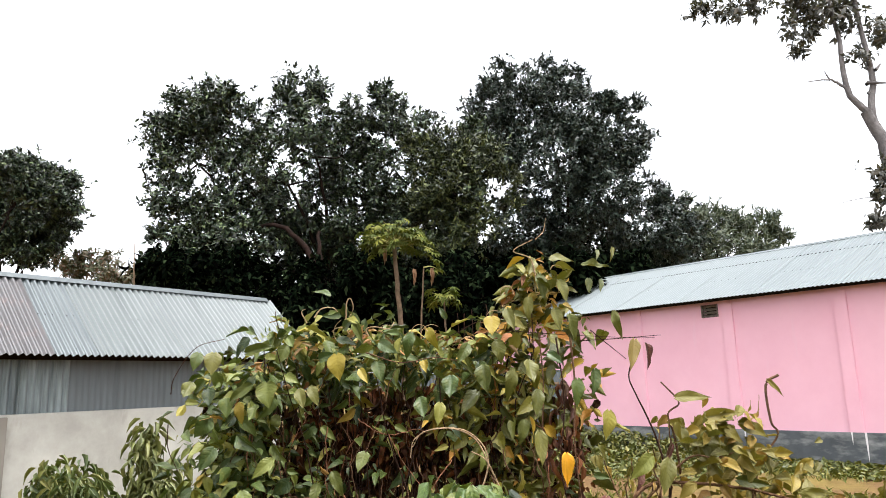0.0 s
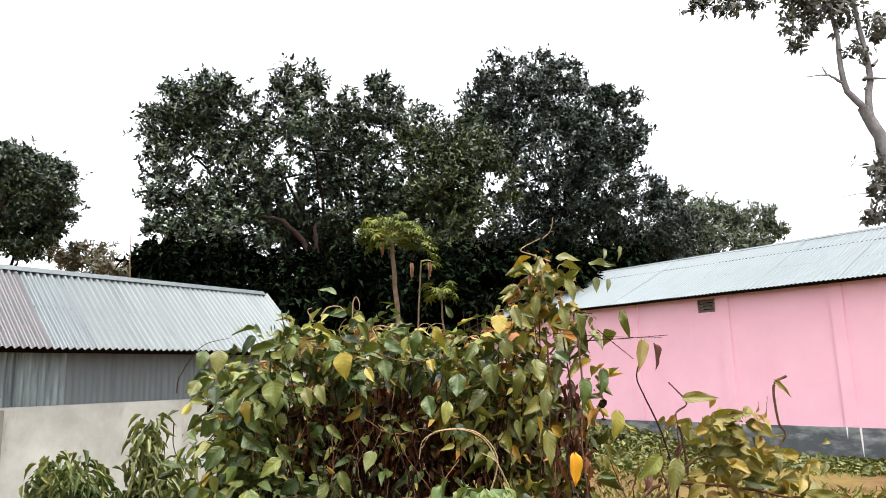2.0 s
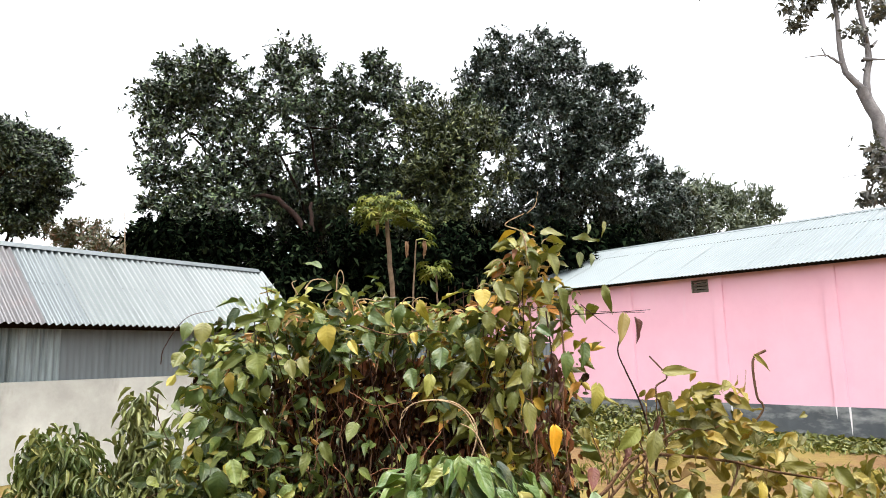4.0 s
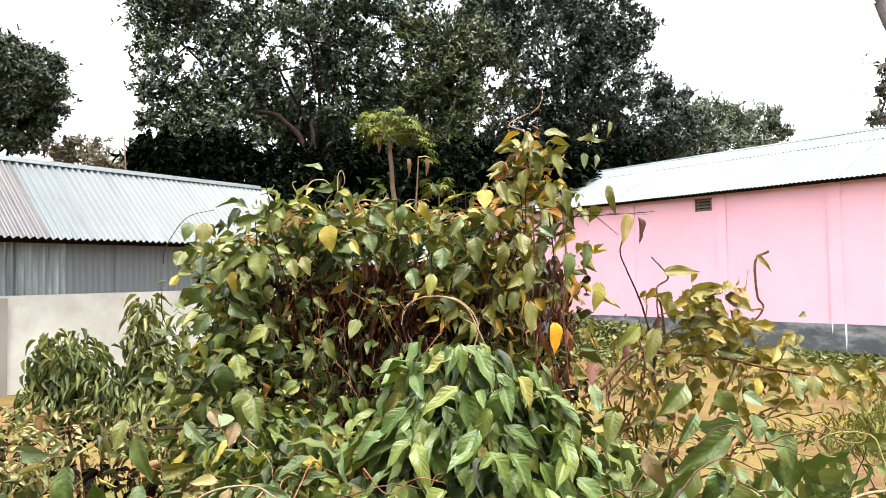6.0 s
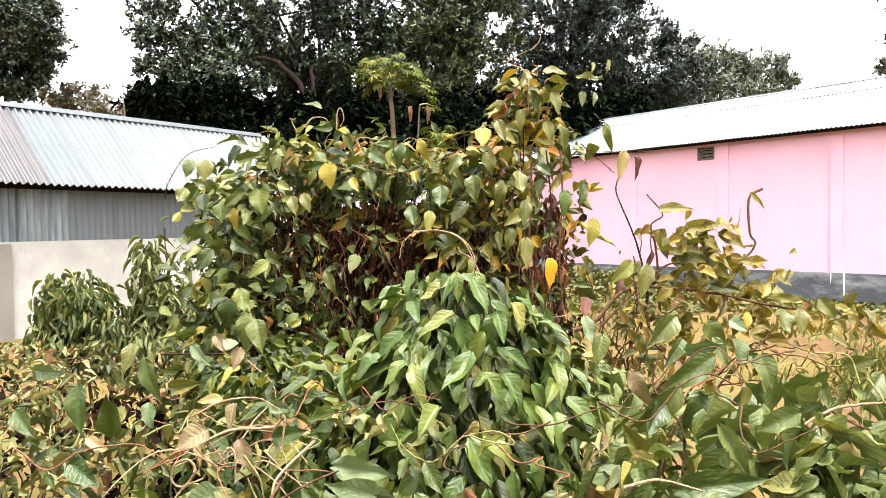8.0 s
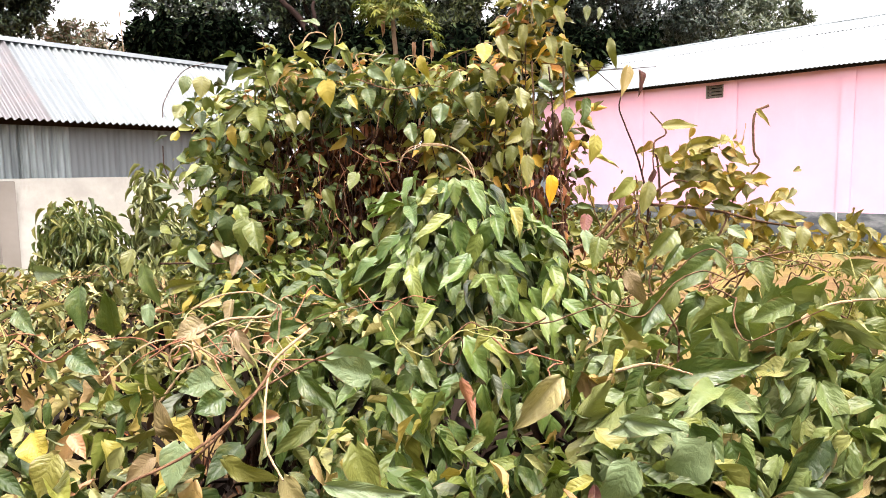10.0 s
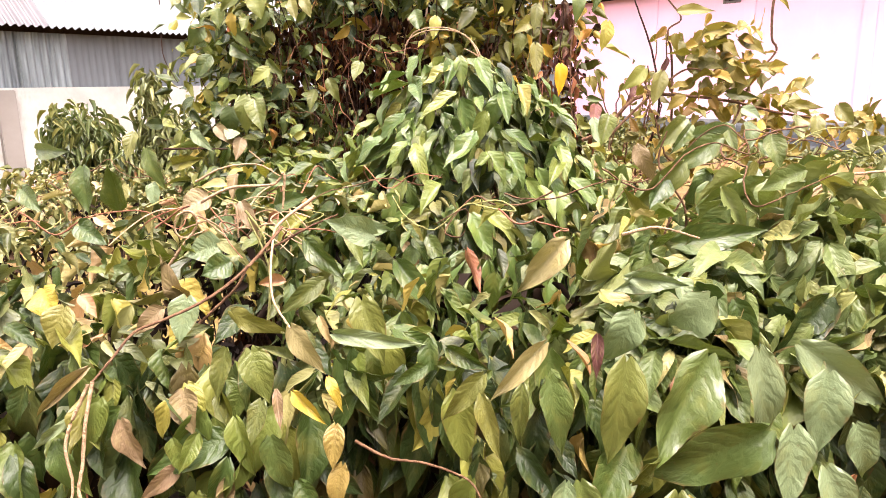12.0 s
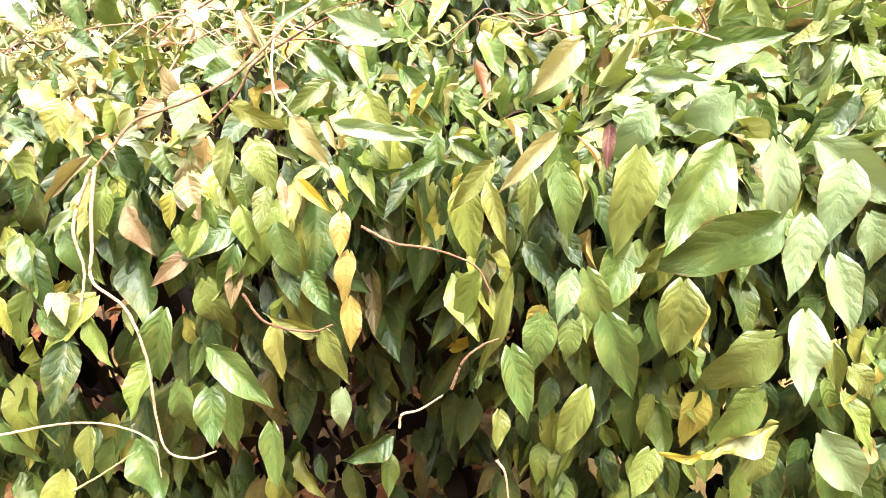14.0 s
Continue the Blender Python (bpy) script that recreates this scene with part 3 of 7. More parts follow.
def tin_house():
    house = thing("house", "low tin house with rust-patched corrugated roof and cement base wall", "house")
    d = (math.sin(radians(36)), math.cos(radians(36)))
    F = Matrix.Translation((-5.726, 9.295, 0)) @ Matrix(((d[0], -d[1], 0, 0), (d[1], d[0], 0, 0), (0, 0, 1, 0), (0, 0, 0, 1)))
    x0, x1, deep = -5.0, 4.6, 1.9
    for y, a, b in ((0.1, x0, x1), (deep - 0.1, x0, x1)):
        bm = bmesh.new()
        box(bm, F @ pose((a + b) / 2, y, 0.615), b - a, 0.2, 1.33, 0.012)
        part("base_wall", bm, M_CONCRETE, house, "pale cement base wall with stains")
    for x in (x0 + 0.1, x1 - 0.1):
        bm = bmesh.new()
        box(bm, F @ pose(x, deep / 2, 0.615), 0.2, deep - 0.404, 1.33, 0.012)
        part("base_wall", bm, M_CONCRETE, house)
        bm = bmesh.new()
        vs = [bm.verts.new(F @ Vector((x, y, z))) for y, z in ((0.1, 1.28), (deep - 0.1, 1.28), (deep - 0.1, 2.40), (0.95, 3.21), (0.1, 2.40))]
        face = bm.faces.new(vs)
        ext = bmesh.ops.extrude_face_region(bm, geom=[face])
        off = F.to_3x3() @ Vector((0.02, 0, 0))
        bmesh.ops.translate(bm, vec=off, verts=[g for g in ext["geom"] if isinstance(g, bmesh.types.BMVert)])
        part("gable", bm, M_TIN_DULL, house, "dull tin gable")
    bm = bmesh.new()
    box(bm, F @ pose(-0.16, -0.03, 0.6), 0.24, 0.10, 1.30, 0.01)
    part("post", bm, M_CONCRETE_DARK, house, "darker cement post")
    bm = bmesh.new()
    box(bm, F @ pose((x0 + x1) / 2, deep - 0.1, 1.83), x1 - x0 - 0.1, 0.03, 1.10)
    part("back_wall", bm, M_TIN_DULL, house)
    # upright wall sheets
    meshes = {}
    x, k = x0, 0
    widths = (0.78, 0.66, 0.72)
    while x < x1 - 0.1:
        w = min(widths[k % 3], x1 - x)
        mat = M_TIN_WALL if x < 0.75 else M_TIN_DULL
        key = (mat.name, round(w, 2))
        if key not in meshes:
            meshes[key] = corrugated("wall_sheet", w + 0.04, 1.04, 0.092, 0.018 if mat is M_TIN_WALL else 0.006)
        ob = link_mesh("wall_sheet", meshes[key], mat, house)
        put(ob, F @ pose(x, 0.06 - 0.006 * (k % 2), 1.282, 90 + rng.normal(0, 0.3), 0, 0))
        x, k = x + w, k + 1
    for x in (-3.2, -1.6, 0.14, 1.75, 3.4, 4.4):
        bm = bmesh.new()
        box(bm, F @ pose(x, 0.13, 1.80), 0.07, 0.07, 1.04, 0.006)
        part("stud", bm, M_WOOD, house)
    # near-black strip added on the wall to paint the eave's shade line
    bm = bmesh.new()
    box(bm, F @ pose((x0 + x1) / 2, 0.012, 2.045), x1 - x0, 0.05, 0.10, 0.004)
    part("wall_plate", bm, M_BARK, house, "dark strip that paints the shade line under the eave")
    roof = thing("roof", "", "")
    roof.parent = house
    eave, ridge = (-0.36, 2.04), (0.95, 3.255)

    def pick(x):
        return M_TIN_RUST if x < 0.2 else M_TIN_BLUE if x < 0.9 else M_TIN

    sheet_slope(roof, F, -5.35, 4.95, eave, ridge, 0.70, 0.10, 0.022, pick)
    bm = bmesh.new()
    box(bm, F @ pose(-0.2, 1.615, 2.645, -43), 10.3, 1.80, 0.03)
    part("back_slope", bm, M_TIN, roof)
    bm = bmesh.new()
    for s in (1, -1):
        box(bm, F @ pose(-0.2, 0.95 - s * 0.045, 3.262, s * 43), 10.34, 0.115, 0.006)
    part("ridge_cap", bm, M_TIN_BLUE, roof)
    # purlins in near-black bark, so the eave's underside looks shaded
    for y, z in ((-0.20, 2.125), (0.35, 2.635), (0.8, 3.05)):
        bm = bmesh.new()
        box(bm, F @ pose(-0.2, y, z), 10.0, 0.05, 0.05, 0.005)
        part("purlin", bm, M_BARK, roof)


def tin_fence():
    fence = thing("fence", "weathered grey tin sheet fence between two houses", "fence")
    a = Vector((-1.6, 15.2, 0))
    mesh = corrugated("fence_sheet", 0.84, 1.75, 0.076, 0.009)
    for k in range(5):
        ob = link_mesh("fence_sheet", mesh, M_TIN_DULL, fence)
        put(ob, pose(a.x + 0.8 * k, a.y + 0.008 * (k % 2), -0.02, 90 + rng.normal(0, 0.8), 0, 0))
    for k in range(4):
        bm = bmesh.new()
        box(bm, pose(a.x + 0.1 + 1.25 * k, a.y + 0.07, 0.88), 0.06, 0.06, 1.8, 0.006)
        part("post", bm, M_WOOD, fence)
    for z in (0.5, 1.45):
        bm = bmesh.new()
        box(bm, pose(a.x + 2.0, a.y - 0.035, z), 4.0, 0.03, 0.05, 0.005)
        part("rail", bm, M_WOOD, fence)


pink_house()
tin_house()
tin_fence()


def bamboo_pole():
    pole = thing("bamboo_pole", "thin bare bamboo pole standing behind the tin roof", "pole")
    link_mesh("shaft", tubes("shaft", [(smooth_path([(-8.0, 18.0, -0.05), (-8.06, 18.0, 3.0), (-8.15, 18.0, 5.42)], 14, 0.008), 0.035, 0.012)], 7), M_WOOD, pole)


bamboo_pole()

# ---- trees ----
MANGO_LOBES = [(-6.9, 20.4, 10.7, 0.59), (-8.8, 23.6, 11.2, 1.13), (-9.5, 23.3, 10.3, 1.00), (-9.8, 23.0, 8.9, 0.65), (-8.9, 22.6, 7.1, 0.90), (-7.2, 22.3, 10.1, 1.26), (-6.5, 22.0, 8.1, 1.20), (-7.3, 21.7, 6.5, 1.08), (-4.7, 21.4, 11.0, 0.78), (-3.9, 21.0, 11.1, 0.56), (-4.1, 20.7, 9.5, 1.13), (-5.0, 20.4, 8.3, 0.98), (-3.4, 23.6, 10.3, 1.02), (-2.8, 23.3, 8.3, 1.46), (-3.7, 23.0, 6.3, 0.95), (-1.7, 22.6, 10.6, 0.86), (-1.9, 22.3, 11.3, 0.44), (-0.6, 22.0, 9.6, 0.91)]
MANGO_LOBES += [(-1.1, 21.7, 8.0, 1.36), (1.1, 21.4, 8.8, 0.92), (0.9, 21.0, 7.0, 1.36), (-0.4, 20.7, 5.9, 1.37), (-6.0, 20.4, 5.8, 0.95), (-4.3, 23.6, 8.6, 0.82), (-5.9, 23.3, 8.0, 0.62), (-4.6, 23.0, 7.2, 0.61), (-8.8, 22.6, 8.9, 0.79), (-5.9, 22.3, 10.0, 0.67), (-3.3, 22.0, 6.6, 0.73), (-5.2, 21.5, 6.9, 0.9), (-4.5, 22.5, 6.4, 0.8), (-9.0, 22.5, 7.8, 0.75), (-5.7, 24.0, 5.9, 1.0), (-2.0, 22.5, 6.8, 0.8), (-7.5, 21.5, 5.3, 0.8), (-6.5, 21.0, 4.9, 0.7), (-8.6, 22.0, 5.8, 0.8), (-4.6, 24.2, 5.2, 0.9), (-6.1, 22.0, 10.3, 0.72), (-2.9, 21.5, 10.0, 0.72), (-8.0, 22.4, 10.6, 0.8)]
TALL_LOBES = [(2.5, 25.4, 13.1, 0.72), (4.5, 28.6, 14.5, 0.95), (5.8, 28.3, 14.2, 0.70), (2.0, 28.0, 12.9, 1.11), (3.6, 27.6, 12.3, 1.70), (5.5, 27.3, 12.4, 1.45), (6.8, 27.0, 12.6, 0.58), (7.5, 26.7, 12.1, 0.75), (7.4, 26.4, 10.4, 0.96), (6.2, 26.0, 10.2, 1.29), (4.6, 25.7, 9.5, 1.79), (6.4, 25.4, 8.2, 1.39), (8.8, 28.6, 9.0, 0.95), (9.5, 28.3, 8.5, 0.75), (8.0, 28.0, 7.2, 1.34), (5.2, 27.6, 7.2, 1.92), (9.4, 27.3, 6.8, 1.13), (3.3, 27.0, 7.6, 1.56)]
TALL_LOBES += [(2.5, 26.7, 10.1, 1.02), (2.1, 26.4, 10.9, 0.87)]
FAR_LOBES = [(14.3, 39.5, 10.9, 0.85), (17.3, 44.5, 11.3, 1.33), (18.9, 44.0, 10.7, 1.24), (20.3, 43.5, 10.8, 1.08), (21.2, 43.0, 10.1, 0.71), (17.0, 42.5, 9.1, 1.69), (14.0, 42.0, 8.9, 1.53), (19.0, 41.5, 8.7, 1.37)]
LEFT_LOBES = [(-15.9, 25.4, 9.5, 1.01), (-16.6, 28.6, 10.4, 0.90), (-18.3, 28.3, 8.8, 1.31), (-16.2, 28.0, 8.7, 1.02), (-16.7, 27.6, 7.4, 1.01), (-19.1, 27.3, 9.5, 1.58), (-15.0, 27.0, 9.0, 0.54), (-18.3, 26.7, 7.5, 1.33), (-17.0, 26.4, 10.4, 0.65)]
SPARSE_LOBES = [(-15.5, 29.5, 7.0, 0.59), (-16.9, 34.5, 7.9, 0.74), (-18.9, 34.0, 7.9, 0.62), (-15.0, 33.5, 7.2, 0.44), (-16.8, 33.0, 6.8, 0.98), (-15.2, 32.5, 6.6, 0.91)]
BACK_LOBES = [(-12.5, 31.5, 5.9, 1.56), (-5.4, 35.5, 7.4, 1.76), (-2.4, 35.0, 7.5, 1.74), (-0.1, 34.5, 7.9, 1.71), (1.5, 34.0, 7.0, 1.69), (3.1, 33.5, 6.5, 1.66), (5.3, 33.0, 6.4, 1.64), (7.3, 32.5, 6.0, 1.61), (9.3, 32.0, 5.9, 1.59), (-11.2, 31.5, 4.4, 1.56), (-10.0, 36.5, 4.4, 1.81), (-6.7, 36.0, 4.3, 1.79), (-3.1, 35.5, 4.4, 1.76), (0.3, 35.0, 4.6, 1.74), (3.7, 34.5, 4.1, 1.71), (6.9, 34.0, 4.0, 1.69)]
UNDER_LOBES = [(-7.4, 18.2, 4.8, 0.51), (-7.4, 19.8, 4.6, 0.75), (-6.2, 19.6, 4.7, 0.81), (-5.7, 22.1, 4.7, 0.91), (-3.9, 19.3, 4.1, 0.80), (-2.9, 19.2, 3.7, 0.79), (-2.0, 19.0, 4.3, 0.94), (-0.9, 18.8, 3.6, 0.94), (0.2, 18.7, 4.2, 0.93), (1.1, 18.5, 3.5, 0.92), (2.2, 18.4, 4.1, 0.91), (3.2, 18.2, 4.0, 0.90), (4.5, 19.8, 4.4, 0.75), (5.4, 19.6, 4.5, 0.65), (-7.7, 19.5, 3.6, 0.97), (-5.8, 19.3, 3.4, 0.96), (-3.5, 19.2, 3.0, 0.95), (-1.4, 19.0, 2.8, 0.94)]
UNDER_LOBES += [(0.8, 18.8, 2.7, 0.94), (2.6, 18.7, 2.9, 0.93), (4.4, 18.5, 3.1, 0.92)]


def crown_leaves(name, lobes, per, material, parent, size, droop=0.35, shapes=None, slim=0.34, clump=9, shell=0.45, spread=0.42, gaps=-0.33, holes=0.0):
    """A crown: twig tips all through each lobe, thicker near its skin, each with a tuft of leaves round it."""
    P, T, N, S = [], [], [], []
    for x, y, z, r in lobes:
        n = max(8, int(per * r * r))
        d = unit(rng.normal(size=(n, 3)))
        d[:, 2] = d[:, 2] * 0.9 + 0.08
        rad = r * (shell + (1 - shell) * rng.random(n) ** 0.6) * (1 + 0.34 * rng.normal(size=n) * (rng.random(n) < 0.4))
        wob = np.array([noise.noise((a * 1.6 / r + x, b * 1.6 / r + y, c * 1.6 / r + z)) for a, b, c in d * r])
        tip = np.array([x, y, z]) + d * (rad * (1 + 0.35 * wob))[:, None]
        gap = np.array([noise.noise((a * 0.9, b * 0.9, c * 0.9)) + 0.5 * noise.noise((a * 2.1, b * 2.1, c * 2.1)) for a, b, c in tip])
        if holes:
            # openings that run through the crown, stretched along y to fit the camera's view
            gap = np.minimum(gap, np.array([0.4 * noise.noise((a * 1.3 + 5, b * 0.16, c * 1.3)) + noise.noise((a * 3.6, b * 0.3, c * 3.6 + 4)) for a, b, c in tip]) + 0.62 - holes + gaps)
        keep = gap > gaps
        tip, d = tip[keep], d[keep]
        n = len(tip)
        grow = unit(d + [0, 0, 0.25] + 0.5 * rng.normal(size=(n, 3)))
        for k in range(clump):
            out = unit(grow * 0.6 + 0.9 * rng.normal(size=(n, 3)))
            out[:, 2] -= droop
            P.append(tip + grow * (rng.random((n, 1)) - 0.6) * size * spread * 3 + out * size * 0.1)
            T.append(unit(out))
            N.append(unit(grow + 0.42 * rng.normal(size=(n, 3)) + [0, 0, 0.55]))
            S.append(size * rng.uniform(0.7, 1.25, n))
    P, T, N, S = (np.concatenate(a) for a in (P, T, N, S))
    mesh = spread_leaves(name, shapes or LEAF_FAR, P, T, N, S, S * slim)
    return link_mesh(name, mesh, material, parent, "", "stuff")


def limbs_to(root, fork, lobes, r0, wob=0.25):
    """A trunk to its fork and a limb from there to each lobe."""
    paths = [(smooth_path([root, (root + fork) / 2 + rng.normal(0, wob * 0.4, 3), fork], 10), r0, r0 * 0.75)]
    for x, y, z, r in lobes:
        end = np.array([x, y, z])
        mid = fork * 0.5 + end * 0.5 + rng.normal(0, wob, 3) - [0, 0, 0.25]
        paths.append((smooth_path([fork, mid, end], 9, 0.02), r0 * 0.24, 0.025))
        for _ in range(5):
            d = unit(rng.normal(size=3) + [0, 0, 0.3])
            s = mid * 0.35 + end * 0.65
            paths.append((smooth_path([s, s + d * r * 0.5 + rng.normal(0, 0.1, 3), s + d * r * 0.95], 5), 0.035, 0.012))
    return paths


def broad_tree(label, lobes, root, fork, r0, per, material, size, bark=M_BARK, **more):
    tree = thing("tree", label, "tree")
    lobes = [(x, y, z, r * 0.97) for x, y, z, r in lobes]
    for x, y, z, r in list(lobes):
        for _ in range(5):
            d = unit(rng.normal(size=3) + [0, 0, 0.25])
            lobes.append((x + d[0] * r * 0.95, y + d[1] * r * 0.95, z + d[2] * r * 0.95, r * rng.uniform(0.25, 0.45)))
    main = [l for l in lobes if l[3] > 0.8][:9]
    mesh = tubes("trunk", limbs_to(np.array(root, float), np.array(fork, float), main, r0), 8)
    link_mesh("trunk", mesh, bark, tree)
    crown_leaves("crown", lobes, per, material, tree, size, **more)
    return tree


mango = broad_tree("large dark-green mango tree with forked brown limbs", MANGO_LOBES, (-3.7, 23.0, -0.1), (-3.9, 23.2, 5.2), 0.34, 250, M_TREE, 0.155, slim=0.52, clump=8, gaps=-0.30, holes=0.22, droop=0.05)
link_mesh("limb", tubes("limb", [(smooth_path([(-3.4, 20.6, -0.1), (-3.3, 19.9, 2.2), (-3.45, 19.9, 3.96), (-3.66, 19.9, 4.91), (-4.15, 19.9, 5.7), (-4.82, 20.0, 6.22), (-5.7, 20.4, 6.3)], 24, 0.03), 0.14, 0.05),
                                 (smooth_path([(-3.6, 19.95, 4.6), (-3.62, 20.0, 5.4), (-3.7, 20.3, 6.1)], 9, 0.02), 0.08, 0.05)], 8), M_LIMB, mango, "reddish-brown forked limb")
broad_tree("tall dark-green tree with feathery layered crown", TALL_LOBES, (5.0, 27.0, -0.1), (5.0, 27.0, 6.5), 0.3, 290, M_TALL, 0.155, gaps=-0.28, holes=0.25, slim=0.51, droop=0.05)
broad_tree("distant leafy green tree line", FAR_LOBES, (17.0, 42.5, -0.1), (17.0, 42.5, 7.0), 0.25, 120, M_FAR, 0.30, slim=0.32, holes=0.3, droop=0.0)
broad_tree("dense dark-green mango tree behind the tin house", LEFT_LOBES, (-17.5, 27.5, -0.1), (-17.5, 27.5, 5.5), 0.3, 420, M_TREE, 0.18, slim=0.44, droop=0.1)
broad_tree("thin russet tree behind the tin roof", SPARSE_LOBES, (-16.5, 33.0, -0.1), (-16.5, 33.0, 5.0), 0.14, 110, M_RUSSET, 0.24, slim=0.4)
# both thickets carry the trees' shade in their leaf colour
broad_tree("deep dark thicket behind the trees, its leaves coloured as shade", BACK_LOBES, (2.0, 33.0, -0.1), (2.0, 33.0, 1.6), 0.1, 90, M_SHRUB_SHADED, 0.46, slim=0.42, gaps=-0.7)
broad_tree("dark undergrowth of shrubs beneath the trees, its leaves coloured as canopy shade", UNDER_LOBES, (-1.5, 19.2, -0.1), (-1.5, 19.2, 1.6), 0.1, 330, M_SHRUB_SHADED, 0.20, slim=0.46, gaps=-0.6)


YOUNG_LOBES = [(-0.5, 20.2, 8.2, 0.75), (0.3, 20.0, 8.5, 0.7), (1.1, 20.2, 8.0, 0.8), (1.8, 20.4, 7.3, 0.7), (0.4, 19.8, 7.3, 0.9), (-0.3, 19.9, 6.5, 0.8), (1.2, 20.0, 6.4, 0.8), (0.4, 19.9, 5.6, 0.8)]
broad_tree("young mango tree with upright olive-green leaves", YOUNG_LOBES, (0.5, 20.3, -0.1), (0.5, 20.2, 5.0), 0.12, 330, M_MANGO_YOUNG, 0.165, slim=0.30, droop=-0.3, gaps=-0.3)


def teak_tree():
    tree = thing("tree", "bare-limbed pale teak tree with large ragged leaves", "tree")
    paths = [
        (smooth_path([(13.6, 20, -0.1), (13.6, 20, 4.0), (13.5, 20, 6.2), (13.37, 20, 8.0), (12.95, 20, 9.25)], 16, 0.015), 0.26, 0.16),
        (smooth_path([(13.2, 20, 8.75), (12.95, 20, 9.25), (12.5, 20, 9.9), (12.47, 20, 11.4), (12.3, 20, 13.2)], 14, 0.012), 0.12, 0.05),
        (smooth_path([(13.3, 20, 8.4), (13.12, 20, 9.1), (13.32, 20, 10.3), (13.2, 20, 11.8), (13.1, 20, 13.4)], 14, 0.012), 0.13, 0.05),
        (smooth_path([(12.52, 20, 9.9), (12.2, 20, 10.2), (11.95, 20, 10.3), (11.35, 20, 10.25)], 10, 0.012), 0.05, 0.012),
        (smooth_path([(12.0, 20, 10.28), (11.9, 20.05, 10.6)], 4), 0.03, 0.01),
        (smooth_path([(13.3, 20, 10.4), (13.05, 20, 11.0)], 4), 0.04, 0.015),
        (smooth_path([(12.3, 20, 12.9), (11.0, 20, 13.1), (9.6, 20, 12.9), (8.2, 20, 12.5)], 14, 0.03), 0.05, 0.012),
        (smooth_path([(13.55, 20, 5.6), (13.3, 19.9, 6.3), (12.9, 19.8, 7.1)], 10, 0.02), 0.05, 0.012),
        (smooth_path([(13.5, 20, 5.0), (13.1, 19.9, 5.7), (12.5, 19.8, 5.9)], 10, 0.02), 0.04, 0.012),
        (smooth_path([(13.2, 19.9, 6.5), (12.4, 19.9, 6.5), (11.6, 19.9, 6.35)], 10, 0.015), 0.015, 0.006),
    ]
    for k in range(7):
        s = np.array((13.2, 20, 9.6 + 0.2 * k)) + rng.normal(0, 0.1, 3)
        paths.append((smooth_path([s, s + rng.normal(0, 0.2, 3) + [0.1, 0, 0]], 3), 0.06, 0.02))
    link_mesh("trunk", tubes("trunk", paths, 8), M_BARK_PALE, tree)
    lobes = [(8.3, 20, 12.85, 0.45), (9.15, 20, 12.65, 0.5), (10.0, 20, 12.95, 0.5), (10.8, 20, 12.1, 0.55), (10.85, 20, 11.35, 0.35), (11.7, 20, 11.9, 0.5), (11.9, 20, 12.6, 0.6),
             (12.8, 20, 12.4, 0.6), (13.0, 19.8, 11.0, 0.35), (13.8, 20, 11.8, 0.6), (11.2, 20, 11.3, 0.3), (11.4, 20, 13.2, 0.7), (13.0, 20.2, 13.2, 0.7), (10.0, 20.1, 13.6, 0.6),
             (13.0, 19.8, 7.2, 0.42), (13.0, 19.8, 6.6, 0.4), (12.9, 19.7, 5.9, 0.42), (12.6, 19.8, 5.75, 0.3), (13.6, 19.8, 6.4, 0.5)]
    crown_leaves("crown", lobes, 150, M_TEAK, tree, 0.21, slim=0.55, clump=5, shell=0.2, spread=0.3)


teak_tree()


def palmate(rows=7):
    """A papaya leaf: seven pointed lobes round the stalk, in the xy plane, about 1 across."""
    V, F, U = [(0, 0, 0)], [], [(0.5, 0)]
    for k in range(rows):
        a = radians(-130 + 260 * k / (rows - 1))
        L = 0.55 * (1 - 0.25 * abs(k - 3) / 3)
        c, s = math.sin(a), math.cos(a)
        w = 0.075
        b = len(V)
        V += [(c * L * 0.5 - s * w, s * L * 0.5 + c * w, -0.05), (c * L, s * L, -0.22), (c * L * 0.5 + s * w, s * L * 0.5 - c * w, -0.05)]
        U += [(0.3, 0.5), (0.5, 1), (0.7, 0.5)]
        F.append((0, b, b + 1, b + 2))
    return np.array(V, float), np.array(F), np.array(U, float)


